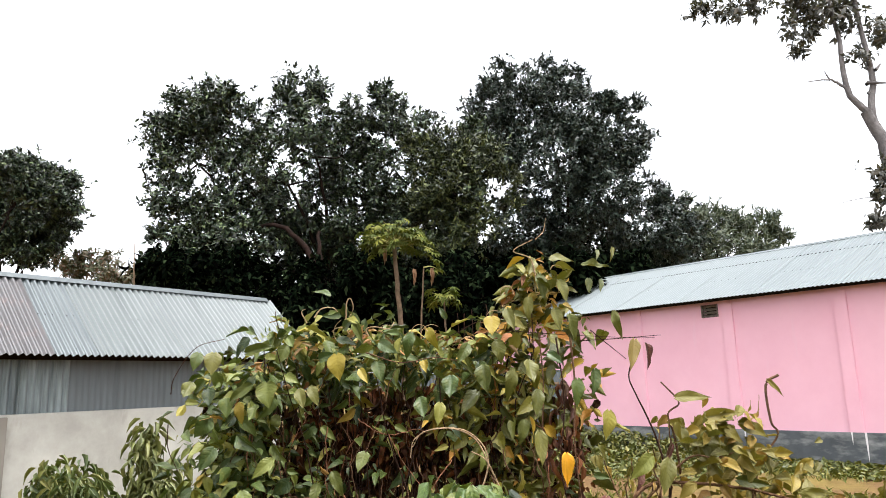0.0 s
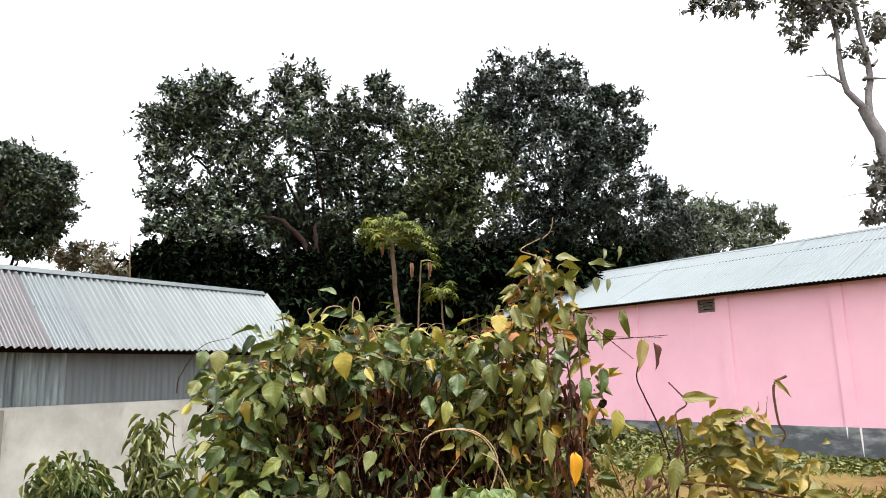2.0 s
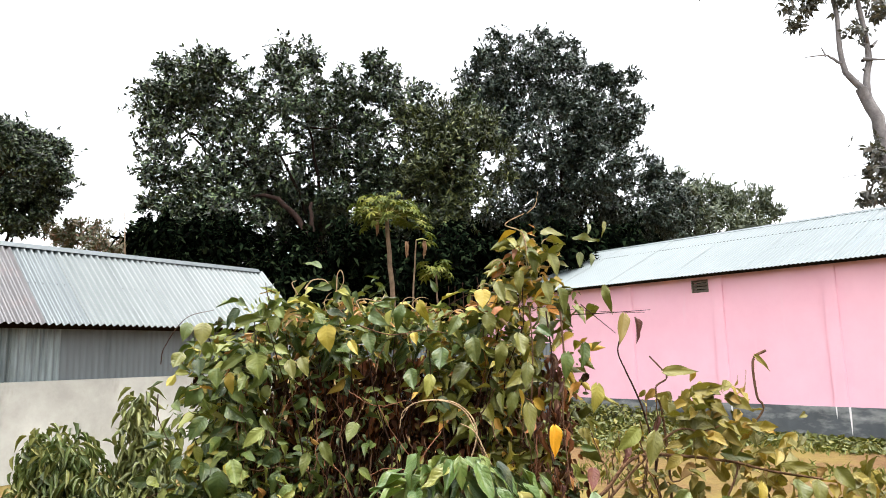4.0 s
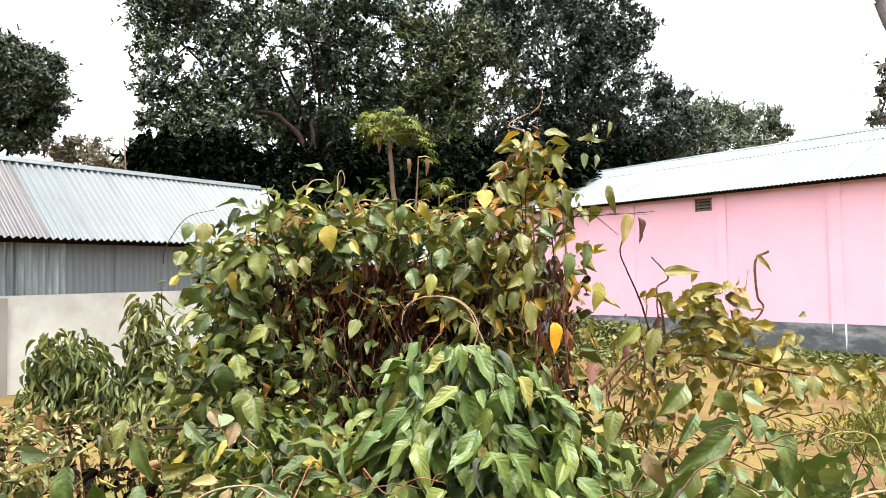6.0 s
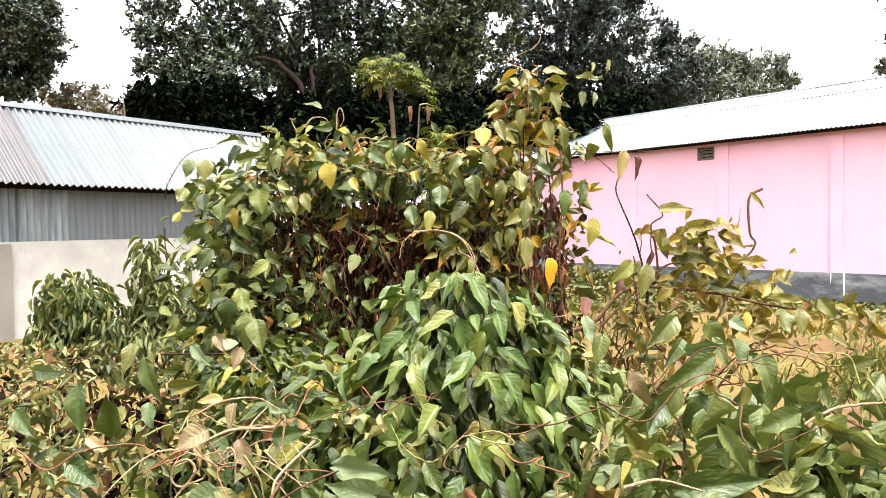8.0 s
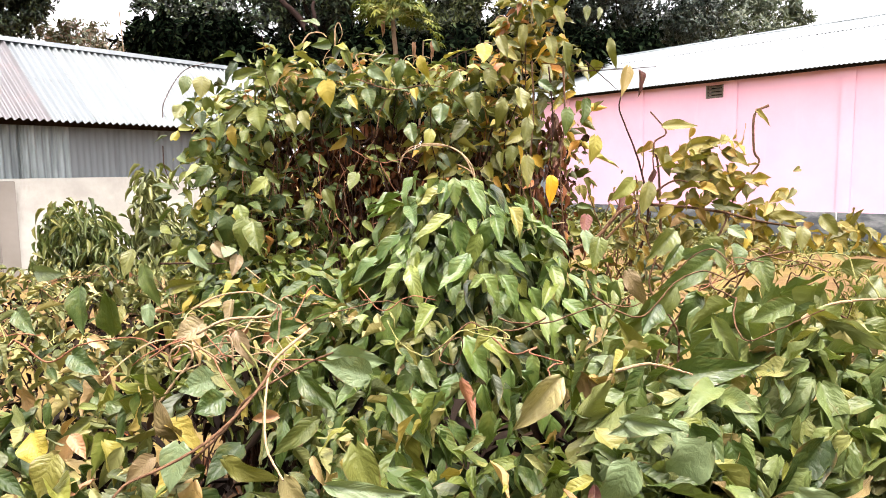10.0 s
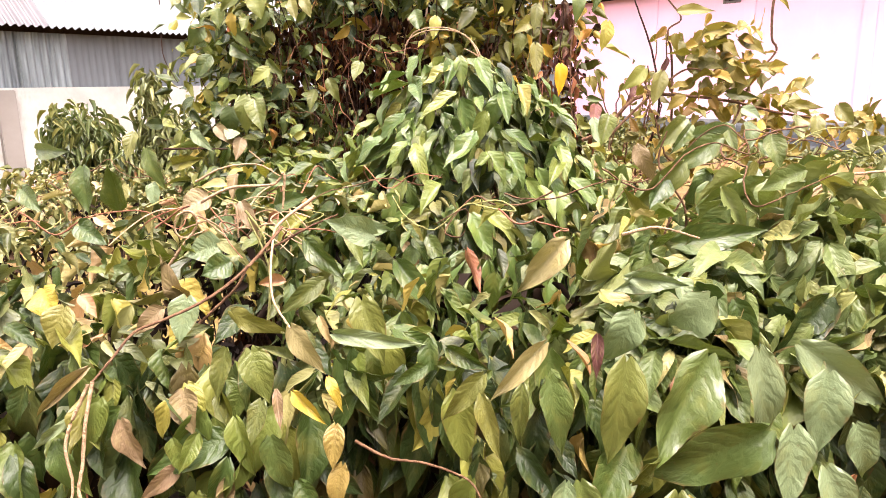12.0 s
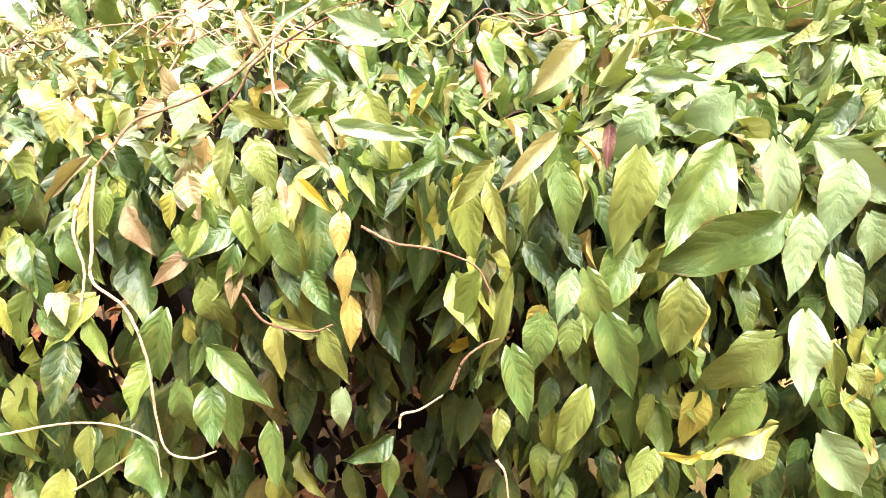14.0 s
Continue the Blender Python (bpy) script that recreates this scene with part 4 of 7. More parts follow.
def papaya(root, top, r0, n, reach, label, dead=2):
    tree = thing("papaya_tree", label, "tree")
    root, top = np.array(root, float), np.array(top, float)
    link_mesh("trunk", tubes("trunk", [(smooth_path([root, root * 0.5 + top * 0.5 + [0.04, 0, 0], top], 14, 0.006), r0, r0 * 0.6)], 9), M_PAPSTEM, tree)
    stalks, P, T, N = [], [], [], []
    for k in range(n):
        a = k * 2.4
        up = 1.0 * (k / n) - 0.15
        d = np.array([math.cos(a), math.sin(a) * 0.9, 0])
        L = reach * rng.uniform(0.65, 1.05) * (1 - 0.25 * k / n)
        end = top + d * L * math.cos(up) + [0, 0, 0.18 * reach + L * math.sin(up) * 0.9 - 0.18 * L * L / reach]
        stalks.append((smooth_path([top + [0, 0, 0.12 * k / n], top * 0.5 + end * 0.5 + [0, 0, 0.13 * reach], end], 7), 0.016, 0.009))
        for _ in range(6):
            P.append(end + (top - end) * rng.uniform(0, 0.35) + rng.normal(0, 0.07, 3))
            T.append(d * 0.8 + rng.normal(0, 0.35, 3) + [0, 0, -0.45])
            N.append(np.array([0, 0, 1.0]) + d * 0.5 + rng.normal(0, 0.3, 3))
    link_mesh("stalk", tubes("stalk", stalks, 5), M_GREENSTEM, tree, "", "stuff")
    S = np.full(len(P), 0.33) * rng.uniform(0.7, 1.15, len(P))
    blade = mesh_arrays("leaf", *palmate())
    blade.materials.append(M_PAPAYA)
    for place, a, s in zip(P, leaf_axes(np.array(T), np.array(N)), S):
        ob = new("leaf", blade)
        ob.parent = tree
        ob.matrix_basis = Matrix.Translation(place) @ Matrix(np.vstack([np.hstack([a.T * s, np.zeros((3, 1))]), [[0, 0, 0, 1]]]).tolist())
    for k in range(dead):
        p = top + np.array([(-0.22, 0.1)[k % 2] + 0.05 * k, -0.1, -0.05])
        shp = leaf_shape(6, 5, 0.4, 0.9, 0.2, 0.1, k)
        m = spread_leaves("dead_leaf", [shp], np.stack([p, p + [0.06, 0.02, 0]]), np.array([[0.05, 0, -1], [-0.08, 0, -1.0]]), np.array([[0.2, -1, 0], [-0.3, -1, 0]]), np.array([0.36, 0.28]), np.array([0.085, 0.07]))
        link_mesh("dead_leaf", m, M_DRYLEAF, tree, "dry orange-brown drooping leaf")
    return tree


papaya((-0.86, 15.0, -0.1), (-1.07, 15.0, 4.5), 0.075, 34, 0.92, "tall papaya tree with drooping yellow-green crown", 1)
papaya((-0.78, 14.6, -0.1), (-0.42, 14.6, 3.95), 0.028, 1, 0.3, "small withered papaya tree with one dry leaf", 2)
papaya((0.1, 14.8, -0.1), (-0.02, 14.8, 3.25), 0.032, 6, 0.45, "short papaya tree with sparse leaves", 0)

# ---- vines ----
def draw_leaf_axes(normal, down=0.9, out=0.45, side=0.45, tilt=0.6, up=0.45):
    """Hanging leaves on a skin: tips point down and outwards, blades face outwards and up."""
    n = len(normal)
    tip = normal * out + np.array([0, 0, -down]) + side * rng.normal(size=(n, 3)) * [1, 0.6, 0.5]
    face = normal + [0, 0, up] + tilt * rng.normal(size=(n, 3))
    return unit(tip), unit(face)


def single_leaves(name, parent, place, tip, face, length, width, material, shapes=None):
    """Leaves that can be told apart: one object each, on a few shared meshes."""
    axes = leaf_axes(tip, face)
    meshes = []
    for v, f, t in shapes or LEAF_BIG:
        mesh = mesh_arrays(name, v, f, t)
        mesh.materials.append(material)
        meshes.append(mesh)
    for k in range(len(place)):
        ob = new(name, meshes[k % len(meshes)])
        ob.parent = parent
        a = axes[k]
        m = Matrix(((a[0][0], a[1][0], a[2][0], 0), (a[0][1], a[1][1], a[2][1], 0), (a[0][2], a[1][2], a[2][2], 0), (0, 0, 0, 1)))
        ob.matrix_basis = Matrix.Translation(place[k]) @ m @ Matrix.Diagonal((width[k], length[k], length[k], 1))


PROFILE_S = [0.0, 0.14, 0.26, 0.36, 0.46, 0.60, 0.78, 1.0]
PROFILE_Y = [0.745, 0.69, 0.665, 0.72, 0.90, 1.25, 2.0, 3.3]
PROFILE_Z = [0.02, 0.45, 0.80, 0.95, 1.02, 0.97, 0.92, 0.90]


def pockets(p, scale, level):
    """True where leaves stand; dark pockets stay free between their clusters."""
    return np.array([noise.noise((a * scale, b * scale, c * scale)) for a, b, c in p]) > level


def hedge_skin(x, s, far_y):
    """Point and outward normal of the hedge's skin at x, s along its profile from the foot over the top to the back."""
    def at(q):
        y = np.interp(q, PROFILE_S, PROFILE_Y)
        z = np.interp(q, PROFILE_S, PROFILE_Z)
        y = np.where(y > 0.95, 0.95 + (y - 0.95) * (far_y - 0.95) / 2.35, y)
        return y, z
    y, z = at(s)
    y2, z2 = at(np.minimum(s + 0.02, 1.02))
    y1, z1 = at(s - 0.02)
    nrm = unit(np.stack([np.zeros_like(x), -(z2 - z1), (y2 - y1)], -1))
    rise = 0.16 * np.exp(-((y - 1.35) / 0.38) ** 2) * np.exp(-((x - 0.65) / 0.42) ** 2) + 0.09 * np.exp(-((y - 1.3) / 0.4) ** 2) * np.exp(-((x + 0.4) / 0.3) ** 2)
    z = z + rise
    y = y + 0.20 * np.exp(-((x + 0.03) / 0.075) ** 2) * np.clip((0.36 - s) * 6, 0, 1)
    wob = np.array([noise.noise((a * 2.3, b * 2.3, c * 2.3)) * 0.10 + noise.noise((a * 6, b * 6, c * 6 + 9)) * 0.05 for a, b, c in zip(x, y, z)])
    return np.stack([x, y, z], -1) + nrm * wob[:, None], nrm


def vine_hedge():
    hedge = thing("vine_thicket", "low sprawling thicket of green and yellowing climbing vine", "vine")
    # left and middle sweep, right sweep
    for x0, x1, far_y, count, mat, big in ((-3.2, 0.35, 3.6, 19500, M_CARPET, 0.045), (0.25, 1.9, 2.3, 3000, M_SAGE, 0.078)):
        x = rng.uniform(x0, x1, count)
        s = rng.uniform(0.33, 1.0, count)
        p, n = hedge_skin(x, s, far_y)
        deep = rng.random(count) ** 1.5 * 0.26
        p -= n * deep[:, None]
        ragged = np.array([noise.noise((a * 1.1, b * 1.1, 7)) * 0.5 for a, b, c in p])
        keep = (p[:, 1] < far_y - 0.25 + ragged) & ((p[:, 0] > x0 + 0.3 - ragged) | (x0 > 0)) & ((p[:, 0] < x1 - 0.25 + ragged) | (x1 < 1)) & (p[:, 1] < np.interp(p[:, 0], [0.3, 0.5, 0.75, 1.0, 1.5], [9, 2.1, 1.92, 1.62, 1.25]) + ragged * 0.35)
        p, n, deep, count = p[keep], n[keep], deep[keep], int(keep.sum())
        t, f = draw_leaf_axes(n, side=0.7 if x0 < 0 else 0.5, tilt=0.8 if x0 < 0 else 0.55)
        L = big * rng.choice((0.5, 0.7, 0.95, 1.2, 1.5) if x0 < 0 else (0.55, 0.75, 0.95, 1.1, 1.25), count) * rng.uniform(0.85, 1.15, count)
        L = L * 0.92
        W = L * rng.uniform(0.28, 0.48, count)
        close = p[:, 1] < 1.05 + 0.15 * rng.normal(size=count)
        full = pockets(p, 6.5, -0.09)
        # dark hollow at the foot of the mound
        full &= (((p[:, 0] - 0.11) / 0.14) ** 2 + ((p[:, 1] - 1.04) / 0.20) ** 2 > 1) | (rng.random(count) < 0.2)
        close, far = close & full, ~close & full
        warm = (x0 < 0) & (p[:, 0] < -0.1) & (rng.random(count) < 0.6)
        # deep leaves get the near-black brown in place of inner shade
        for pick, m in ((close & (deep < 0.11) & ~warm, M_LEAF if x0 < 0 else M_SAGE), (close & (deep < 0.11) & warm, M_CARPET), (far & (deep < 0.11), mat), ((deep >= 0.11) & ((p[:, 0] < 0.3) | (p[:, 1] < 0.9)), M_SHADE_BROWN), ((deep >= 0.11) & (p[:, 0] >= 0.3) & (p[:, 1] >= 0.9) & (rng.random(count) < 0.3), M_BUSH)):
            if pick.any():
                link_mesh("leaf_mass", spread_leaves("leaf_mass", LEAF_LOW if m in (M_SHADE_BROWN, M_BUSH) else LEAF_FINE, p[pick], t[pick], f[pick], L[pick], W[pick]), m, hedge, "", "stuff")
    count = 1500
    x, s = rng.uniform(0.2, 1.4, count), rng.uniform(0.33, 0.50, count)
    p, n = hedge_skin(x, s, 3.0)
    p -= n * (rng.random(count) * 0.12)[:, None]
    t, f = draw_leaf_axes(n, side=0.6, tilt=0.7)
    L = rng.uniform(0.045, 0.09, count)
    link_mesh("leaf_mass", spread_leaves("leaf_mass", LEAF_OVAL, p, t, f, L, L * rng.uniform(0.38, 0.56, count)), M_SAGE, hedge, "", "stuff")
    # front face, dense inner leaves whose near-black brown paints the shade inside
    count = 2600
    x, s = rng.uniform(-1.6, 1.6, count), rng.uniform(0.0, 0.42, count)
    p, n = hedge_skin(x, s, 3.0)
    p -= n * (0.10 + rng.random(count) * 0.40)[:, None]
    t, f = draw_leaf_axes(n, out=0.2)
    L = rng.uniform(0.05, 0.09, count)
    link_mesh("leaf_mass", spread_leaves("leaf_mass", LEAF_LOW, p, t, f, L, L * 0.55), M_SHADE_BROWN, hedge, "", "stuff")
    # layer behind the face, its green darkened to paint the shade there
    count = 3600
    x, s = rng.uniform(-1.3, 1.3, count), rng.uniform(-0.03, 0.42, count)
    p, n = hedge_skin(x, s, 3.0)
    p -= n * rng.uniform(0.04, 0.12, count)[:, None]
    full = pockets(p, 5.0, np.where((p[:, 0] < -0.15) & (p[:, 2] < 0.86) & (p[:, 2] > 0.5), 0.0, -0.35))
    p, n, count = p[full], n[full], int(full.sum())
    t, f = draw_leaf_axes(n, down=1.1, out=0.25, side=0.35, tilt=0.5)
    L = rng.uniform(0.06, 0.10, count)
    link_mesh("leaf_mass", spread_leaves("leaf_mass", LEAF_FINE, p, t, f, L, L * rng.uniform(0.36, 0.48, count)), M_SHADE_GREEN, hedge, "", "stuff")
    # close-hung second layer where the face is thickest
    count = 2600
    x, s = rng.uniform(-1.1, 1.1, count), rng.uniform(0.04, 0.42, count)
    s[2000:] = rng.uniform(0.02, 0.22, 600)
    x[2000:] = np.where(x[2000:] < -0.1, x[2000:] * 0.7 - 0.25, x[2000:] * 0.7 + 0.12)
    p, n = hedge_skin(x, s, 3.0)
    p -= n * rng.uniform(0.0, 0.10, count)[:, None]
    thin = (np.abs(p[:, 0] + 0.04) < 0.11) & (p[:, 2] < 0.76 + 0.08 * rng.normal(size=count)) & (rng.random(count) < 0.8)
    thin |= ~pockets(p, 8.0, np.where(np.abs(p[:, 0] + 0.04) < 0.18, -0.04, np.where((p[:, 0] < -0.2) & (p[:, 2] < 0.86), -0.04, -0.20)))
    p, n = p[~thin], n[~thin]
    count = len(p)
    t, f = draw_leaf_axes(n, down=1.0, out=0.35, side=0.45, tilt=0.55)
    L = rng.uniform(0.04, 0.075, count) * rng.choice((0.8, 1.0, 1.35), count)
    link_mesh("leaf_mass", spread_leaves("leaf_mass", LEAF_OVAL + LEAF_BIG[:3], p, t, f, L, L * rng.uniform(0.38, 0.54, count)), M_LEAF, hedge, "", "stuff")
    # nearest leaves one by one
    count = 190
    x, s = rng.uniform(-0.75, 0.8, count), rng.uniform(0.10, 0.50, count)
    p, n = hedge_skin(x, s, 3.0)
    p += n * rng.uniform(-0.06, 0.0, count)[:, None]
    keep = (np.abs(p[:, 0] + 0.04) > 0.09) | (p[:, 2] > 0.76)
    p, n, count = p[keep], n[keep], int(keep.sum())
    t, f = draw_leaf_axes(n, side=0.35, tilt=0.35)
    L = rng.uniform(0.05, 0.09, count)
    single_leaves("leaf", hedge, p, t, f, L, L * rng.uniform(0.40, 0.54, count), M_LEAF_ONE, LEAF_OVAL + LEAF_BIG[:4])
    # woody stems inside, and runners over the top
    paths = []
    for k in range(150):
        x = rng.uniform(-2.4, 1.8)
        a = np.array([x, rng.uniform(1.15, 2.6), 0.0])
        b = a + [rng.normal(0, 0.15), rng.normal(0, 0.15), 0.45]
        c = b + [rng.normal(0, 0.2), rng.normal(-0.05, 0.15), rng.uniform(0.25, 0.42)]
        paths.append((smooth_path([a, b, c], 9, 0.008), 0.0038, 0.0018))
    link_mesh("stem", tubes("stem", paths, 5), M_TWIG, hedge, "", "stuff")
    for k in range(90):
        x, s = rng.uniform(-1.7, 1.2), rng.uniform(0.52, 0.85)
        turn, q = rng.uniform(0, 6.28), [(x, s)]
        for _ in range(7):
            turn += rng.normal(0, 0.75)
            q.append((q[-1][0] + 0.05 * math.cos(turn), q[-1][1] + 0.05 * math.sin(turn) / 4.2))
        q = np.array(q)
        p, n = hedge_skin(q[:, 0], q[:, 1], 3.0)
        p += n * rng.uniform(0.0, 0.05, (len(q), 1))
        path = smooth_path(p, 36, 0.0005)
        link_mesh("runner", tubes("runner", [(path, 0.0017, 0.0009)], 5), (M_REDSTEM, M_STEM, M_GREENSTEM)[k % 3], hedge)
    # tangles of thin tan and reddish strands lying over the leaves
    for mat, lots, spots in ((M_TENDRIL, 9, ((-0.38, 1.10), (-0.28, 1.12))), (M_REDSTEM, 5, ((-0.30, 1.14), (-0.4, 1.04)))):
        paths = []
        for k in range(lots):
            cx, cy = spots[k % len(spots)]
            q = np.array([cx + rng.normal(0, 0.05), cy + rng.normal(0, 0.05)])
            w, bend, pts = rng.uniform(0, 6.28), rng.normal(0, 0.35), []
            for _ in range(9):
                pts.append(q)
                w += bend + rng.normal(0, 0.25)
                q = q + 0.024 * np.array([math.cos(w), math.sin(w)])
            pts = np.array(pts)
            s = np.interp(pts[:, 1], PROFILE_Y[2:], PROFILE_S[2:])
            v, n = hedge_skin(pts[:, 0], s, 3.3)
            v[:, 2] += 0.01 + 0.05 * rng.random() * np.sin(np.linspace(0, 3.14, len(v)))
            paths.append((smooth_path(v, 30), rng.uniform(0.0009, 0.0018), 0.0008))
        link_mesh("strand", tubes("strand", paths, 5), mat, hedge, "", "stuff")
    return hedge


def vine_mound():
    mound = thing("vine_mound", "dense dark-green mound of long drooping vine leaves", "vine")
    def skin(n, a0, a1, hs):
        a = rng.uniform(a0, a1, n)
        h = rng.uniform(0, 1, n) ** 0.8 * hs
        r = 0.05 + 0.34 * h ** 0.75
        p = np.stack([0.06 + r * np.sin(a) * 1.05, 1.50 - r * np.cos(a), 1.32 - 0.52 * h], -1)
        nrm = unit(np.stack([np.sin(a), -np.cos(a), np.full(n, 0.55)], -1))
        return p, nrm
    # inner mass in the darkened green, painting shade between the mound's leaves
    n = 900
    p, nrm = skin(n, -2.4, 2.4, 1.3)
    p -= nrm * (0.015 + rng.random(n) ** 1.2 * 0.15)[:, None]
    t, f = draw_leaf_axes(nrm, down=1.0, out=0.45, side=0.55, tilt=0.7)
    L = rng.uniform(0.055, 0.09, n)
    link_mesh("leaf_mass", spread_leaves("leaf_mass", LEAF_MID, p, t, f, L, L * 0.38), M_SHADE_GREEN, mound, "", "stuff")
    n = 560
    p, nrm = skin(n, -2.2, 2.2, 1.25)
    p -= nrm * rng.uniform(0.0, 0.05, n)[:, None]
    t, f = draw_leaf_axes(nrm, down=1.0, out=0.5, side=0.5, tilt=0.4, up=0.6)
    L = rng.uniform(0.05, 0.085, n)
    link_mesh("leaf_mass", spread_leaves("leaf_mass", LEAF_OVAL, p, t, f, L, L * rng.uniform(0.36, 0.48, n)), M_MOUND, mound, "", "stuff")
    n = 110
    p, nrm = skin(n, -1.5, 1.5, 1.0)
    p += nrm * 0.02
    t, f = draw_leaf_axes(nrm, down=1.0, out=0.6, side=0.45, tilt=0.3, up=0.6)
    L = rng.uniform(0.06, 0.09, n)
    single_leaves("leaf", mound, p, t, f, L, L * rng.uniform(0.36, 0.48, n), M_MOUND_ONE, LEAF_OVAL)
    paths = [(smooth_path([(0.06 + rng.normal(0, 0.1), 1.55, 0.0), (0.06 + rng.normal(0, 0.06), 1.52, 0.7), (0.06, 1.5, 1.25)], 10, 0.006), 0.007, 0.003) for _ in range(14)]
    link_mesh("stem", tubes("stem", paths, 5), M_STEM, mound, "", "stuff")
    return mound


def blob_skin(lobes, n):
    w = np.array([(a[3] * a[4] + a[4] * a[5] + a[3] * a[5]) for a in lobes])
    pick = rng.choice(len(lobes), n, p=w / w.sum())
    A = np.array(lobes)[pick]
    d = unit(rng.normal(size=(n, 3)))
    nrm = unit(d / A[:, 3:6])
    wob = np.array([noise.noise((x * 1.8 + a, y * 1.8 + b, z * 1.8)) for (x, y, z), (a, b) in zip(d, A[:, :2])])
    return A[:, :3] + d * A[:, 3:6] * (1 + 0.25 * wob)[:, None], nrm


def vine_shoulders(hedge, mound):
    """Leaves that spread from the foot of the mound to both sides."""
    for parent, lobes, n, mat, size in ((hedge, [(-0.26, 1.42, 0.97, 0.22, 0.24, 0.12), (-0.12, 1.30, 0.90, 0.16, 0.20, 0.14)], 420, M_LEAF, 0.066),
                                        (hedge, [(-0.24, 1.98, 1.00, 0.20, 0.16, 0.11), (-0.34, 1.75, 0.97, 0.20, 0.18, 0.10), (-0.5, 2.05, 0.98, 0.2, 0.16, 0.10)], 420, M_LEAF, 0.060),
                                        (mound, [(0.06, 1.42, 0.86, 0.30, 0.22, 0.16)], 320, M_MOUND, 0.072),
                                        (hedge, [(0.36, 1.55, 0.93, 0.12, 0.20, 0.15), (0.46, 1.45, 0.88, 0.14, 0.20, 0.12)], 240, M_SAGE, 0.066)):
        p, nrm = blob_skin(lobes, n)
        t, f = draw_leaf_axes(nrm, down=0.9, out=0.5, side=0.6, tilt=0.6, up=0.7)
        L = size * rng.uniform(0.6, 1.3, n)
        link_mesh("leaf_mass", spread_leaves("leaf_mass", LEAF_OVAL, p, t, f, L, L * rng.uniform(0.36, 0.5, n)), mat, parent, "", "stuff")


def overgrown_bush():
    bush = thing("overgrown_bush", "tall dead bush smothered by heart-leaved climbing vine", "bush")
    green = [(-0.70, 2.42, 1.39, 0.20, 0.22, 0.20), (-0.72, 2.38, 1.14, 0.19, 0.22, 0.22), (-0.70, 2.34, 0.92, 0.20, 0.24, 0.24), (-0.56, 2.36, 0.98, 0.20, 0.22, 0.26), (-0.66, 2.28, 0.72, 0.26, 0.25, 0.24),
             (-0.54, 2.44, 1.54, 0.28, 0.24, 0.16), (-0.34, 2.5, 1.63, 0.30, 0.22, 0.13), (0.0, 2.5, 1.59, 0.24, 0.22, 0.12)]
    olive = [(0.29, 2.42, 1.62, 0.14, 0.15, 0.24), (0.26, 2.40, 1.34, 0.18, 0.14, 0.22), (0.24, 2.40, 1.10, 0.18, 0.14, 0.22), (0.33, 2.42, 1.83, 0.12, 0.12, 0.09), (0.08, 2.42, 1.44, 0.16, 0.12, 0.17), (0.43, 2.38, 1.48, 0.08, 0.08, 0.26)]
    low = [(-0.1, 2.25, 0.72, 0.55, 0.3, 0.22), (0.4, 2.3, 0.8, 0.4, 0.3, 0.25)]
    stray = [(-0.16, 2.40, 1.16, 0.34, 0.12, 0.30), (0.30, 2.4, 1.0, 0.2, 0.12, 0.25)]
    for lobes, n, mat, size in ((green, 4600, M_BUSH, 0.050), (olive, 1500, M_OLIVE, 0.054), (low, 1000, M_LEAF, 0.06), (stray, 800, M_BUSH, 0.040)):
        p, nrm = blob_skin(lobes, n)
        p -= nrm * (rng.random(n) ** 1.5 * 0.14)[:, None]
        p += rng.normal(0, 0.03, p.shape)
        full = pockets(p, 6.0, -0.20)
        p, nrm, n = p[full], nrm[full], int(full.sum())
        t, f = draw_leaf_axes(nrm, down=0.75, out=0.6, side=1.1, up=0.6, tilt=1.0)
        L = size * rng.choice((0.4, 0.6, 0.85, 1.1, 1.35), n) * rng.uniform(0.85, 1.15, n)
        link_mesh("leaf_mass", spread_leaves("leaf_mass", LEAF_FINE[::2] + LEAF_MID[:2], p, t, f, L * 1.1, L * rng.uniform(0.44, 0.62, n)), mat, bush, "", "stuff")
    p, nrm = blob_skin(green, 900)
    keep = np.where(nrm[:, 1] < -0.1)[0][:220]
    p, nrm = p[keep], nrm[keep]
    t, f = draw_leaf_axes(nrm, down=0.75, out=0.6, side=1.0, tilt=0.9, up=0.6)
    L = rng.uniform(0.045, 0.078, len(p))
    single_leaves("leaf", bush, p + nrm * 0.02, t, f, L, L * rng.uniform(0.44, 0.60, len(p)), M_BUSH_ONE, LEAF_OVAL + LEAF_BIG[:2])
    # curled dry bits along the top
    n = 380
    x = rng.uniform(-0.72, 0.42, n)
    top = np.interp(x, [-0.75, -0.6, -0.3, 0.1, 0.2, 0.34, 0.42], [1.48, 1.62, 1.70, 1.68, 1.78, 1.93, 1.85])
    p = np.stack([x, rng.normal(2.45, 0.08, n), top - np.abs(rng.normal(0, 0.09, n))], -1)
    t, f = draw_leaf_axes(unit(rng.normal(size=(n, 3)) + [0, -0.4, 0.4]), down=0.5, side=0.9, tilt=1.2)
    L = rng.uniform(0.015, 0.045, n)
    link_mesh("dry_leaves", spread_leaves("dry_leaves", LEAF_MID, p, t, f, L, L * rng.uniform(0.3, 0.5, n)), M_TAN, bush, "curled tan and orange dry leaves", "stuff")
    # curling tendrils that stand up from the top
    paths = []
    for k in range(22):
        x = rng.uniform(-0.6, 0.40)
        q = np.array([x, rng.normal(2.42, 0.06), np.interp(x, [-0.75, -0.6, -0.3, 0.1, 0.2, 0.34, 0.42], [1.46, 1.60, 1.68, 1.66, 1.76, 1.90, 1.82])])
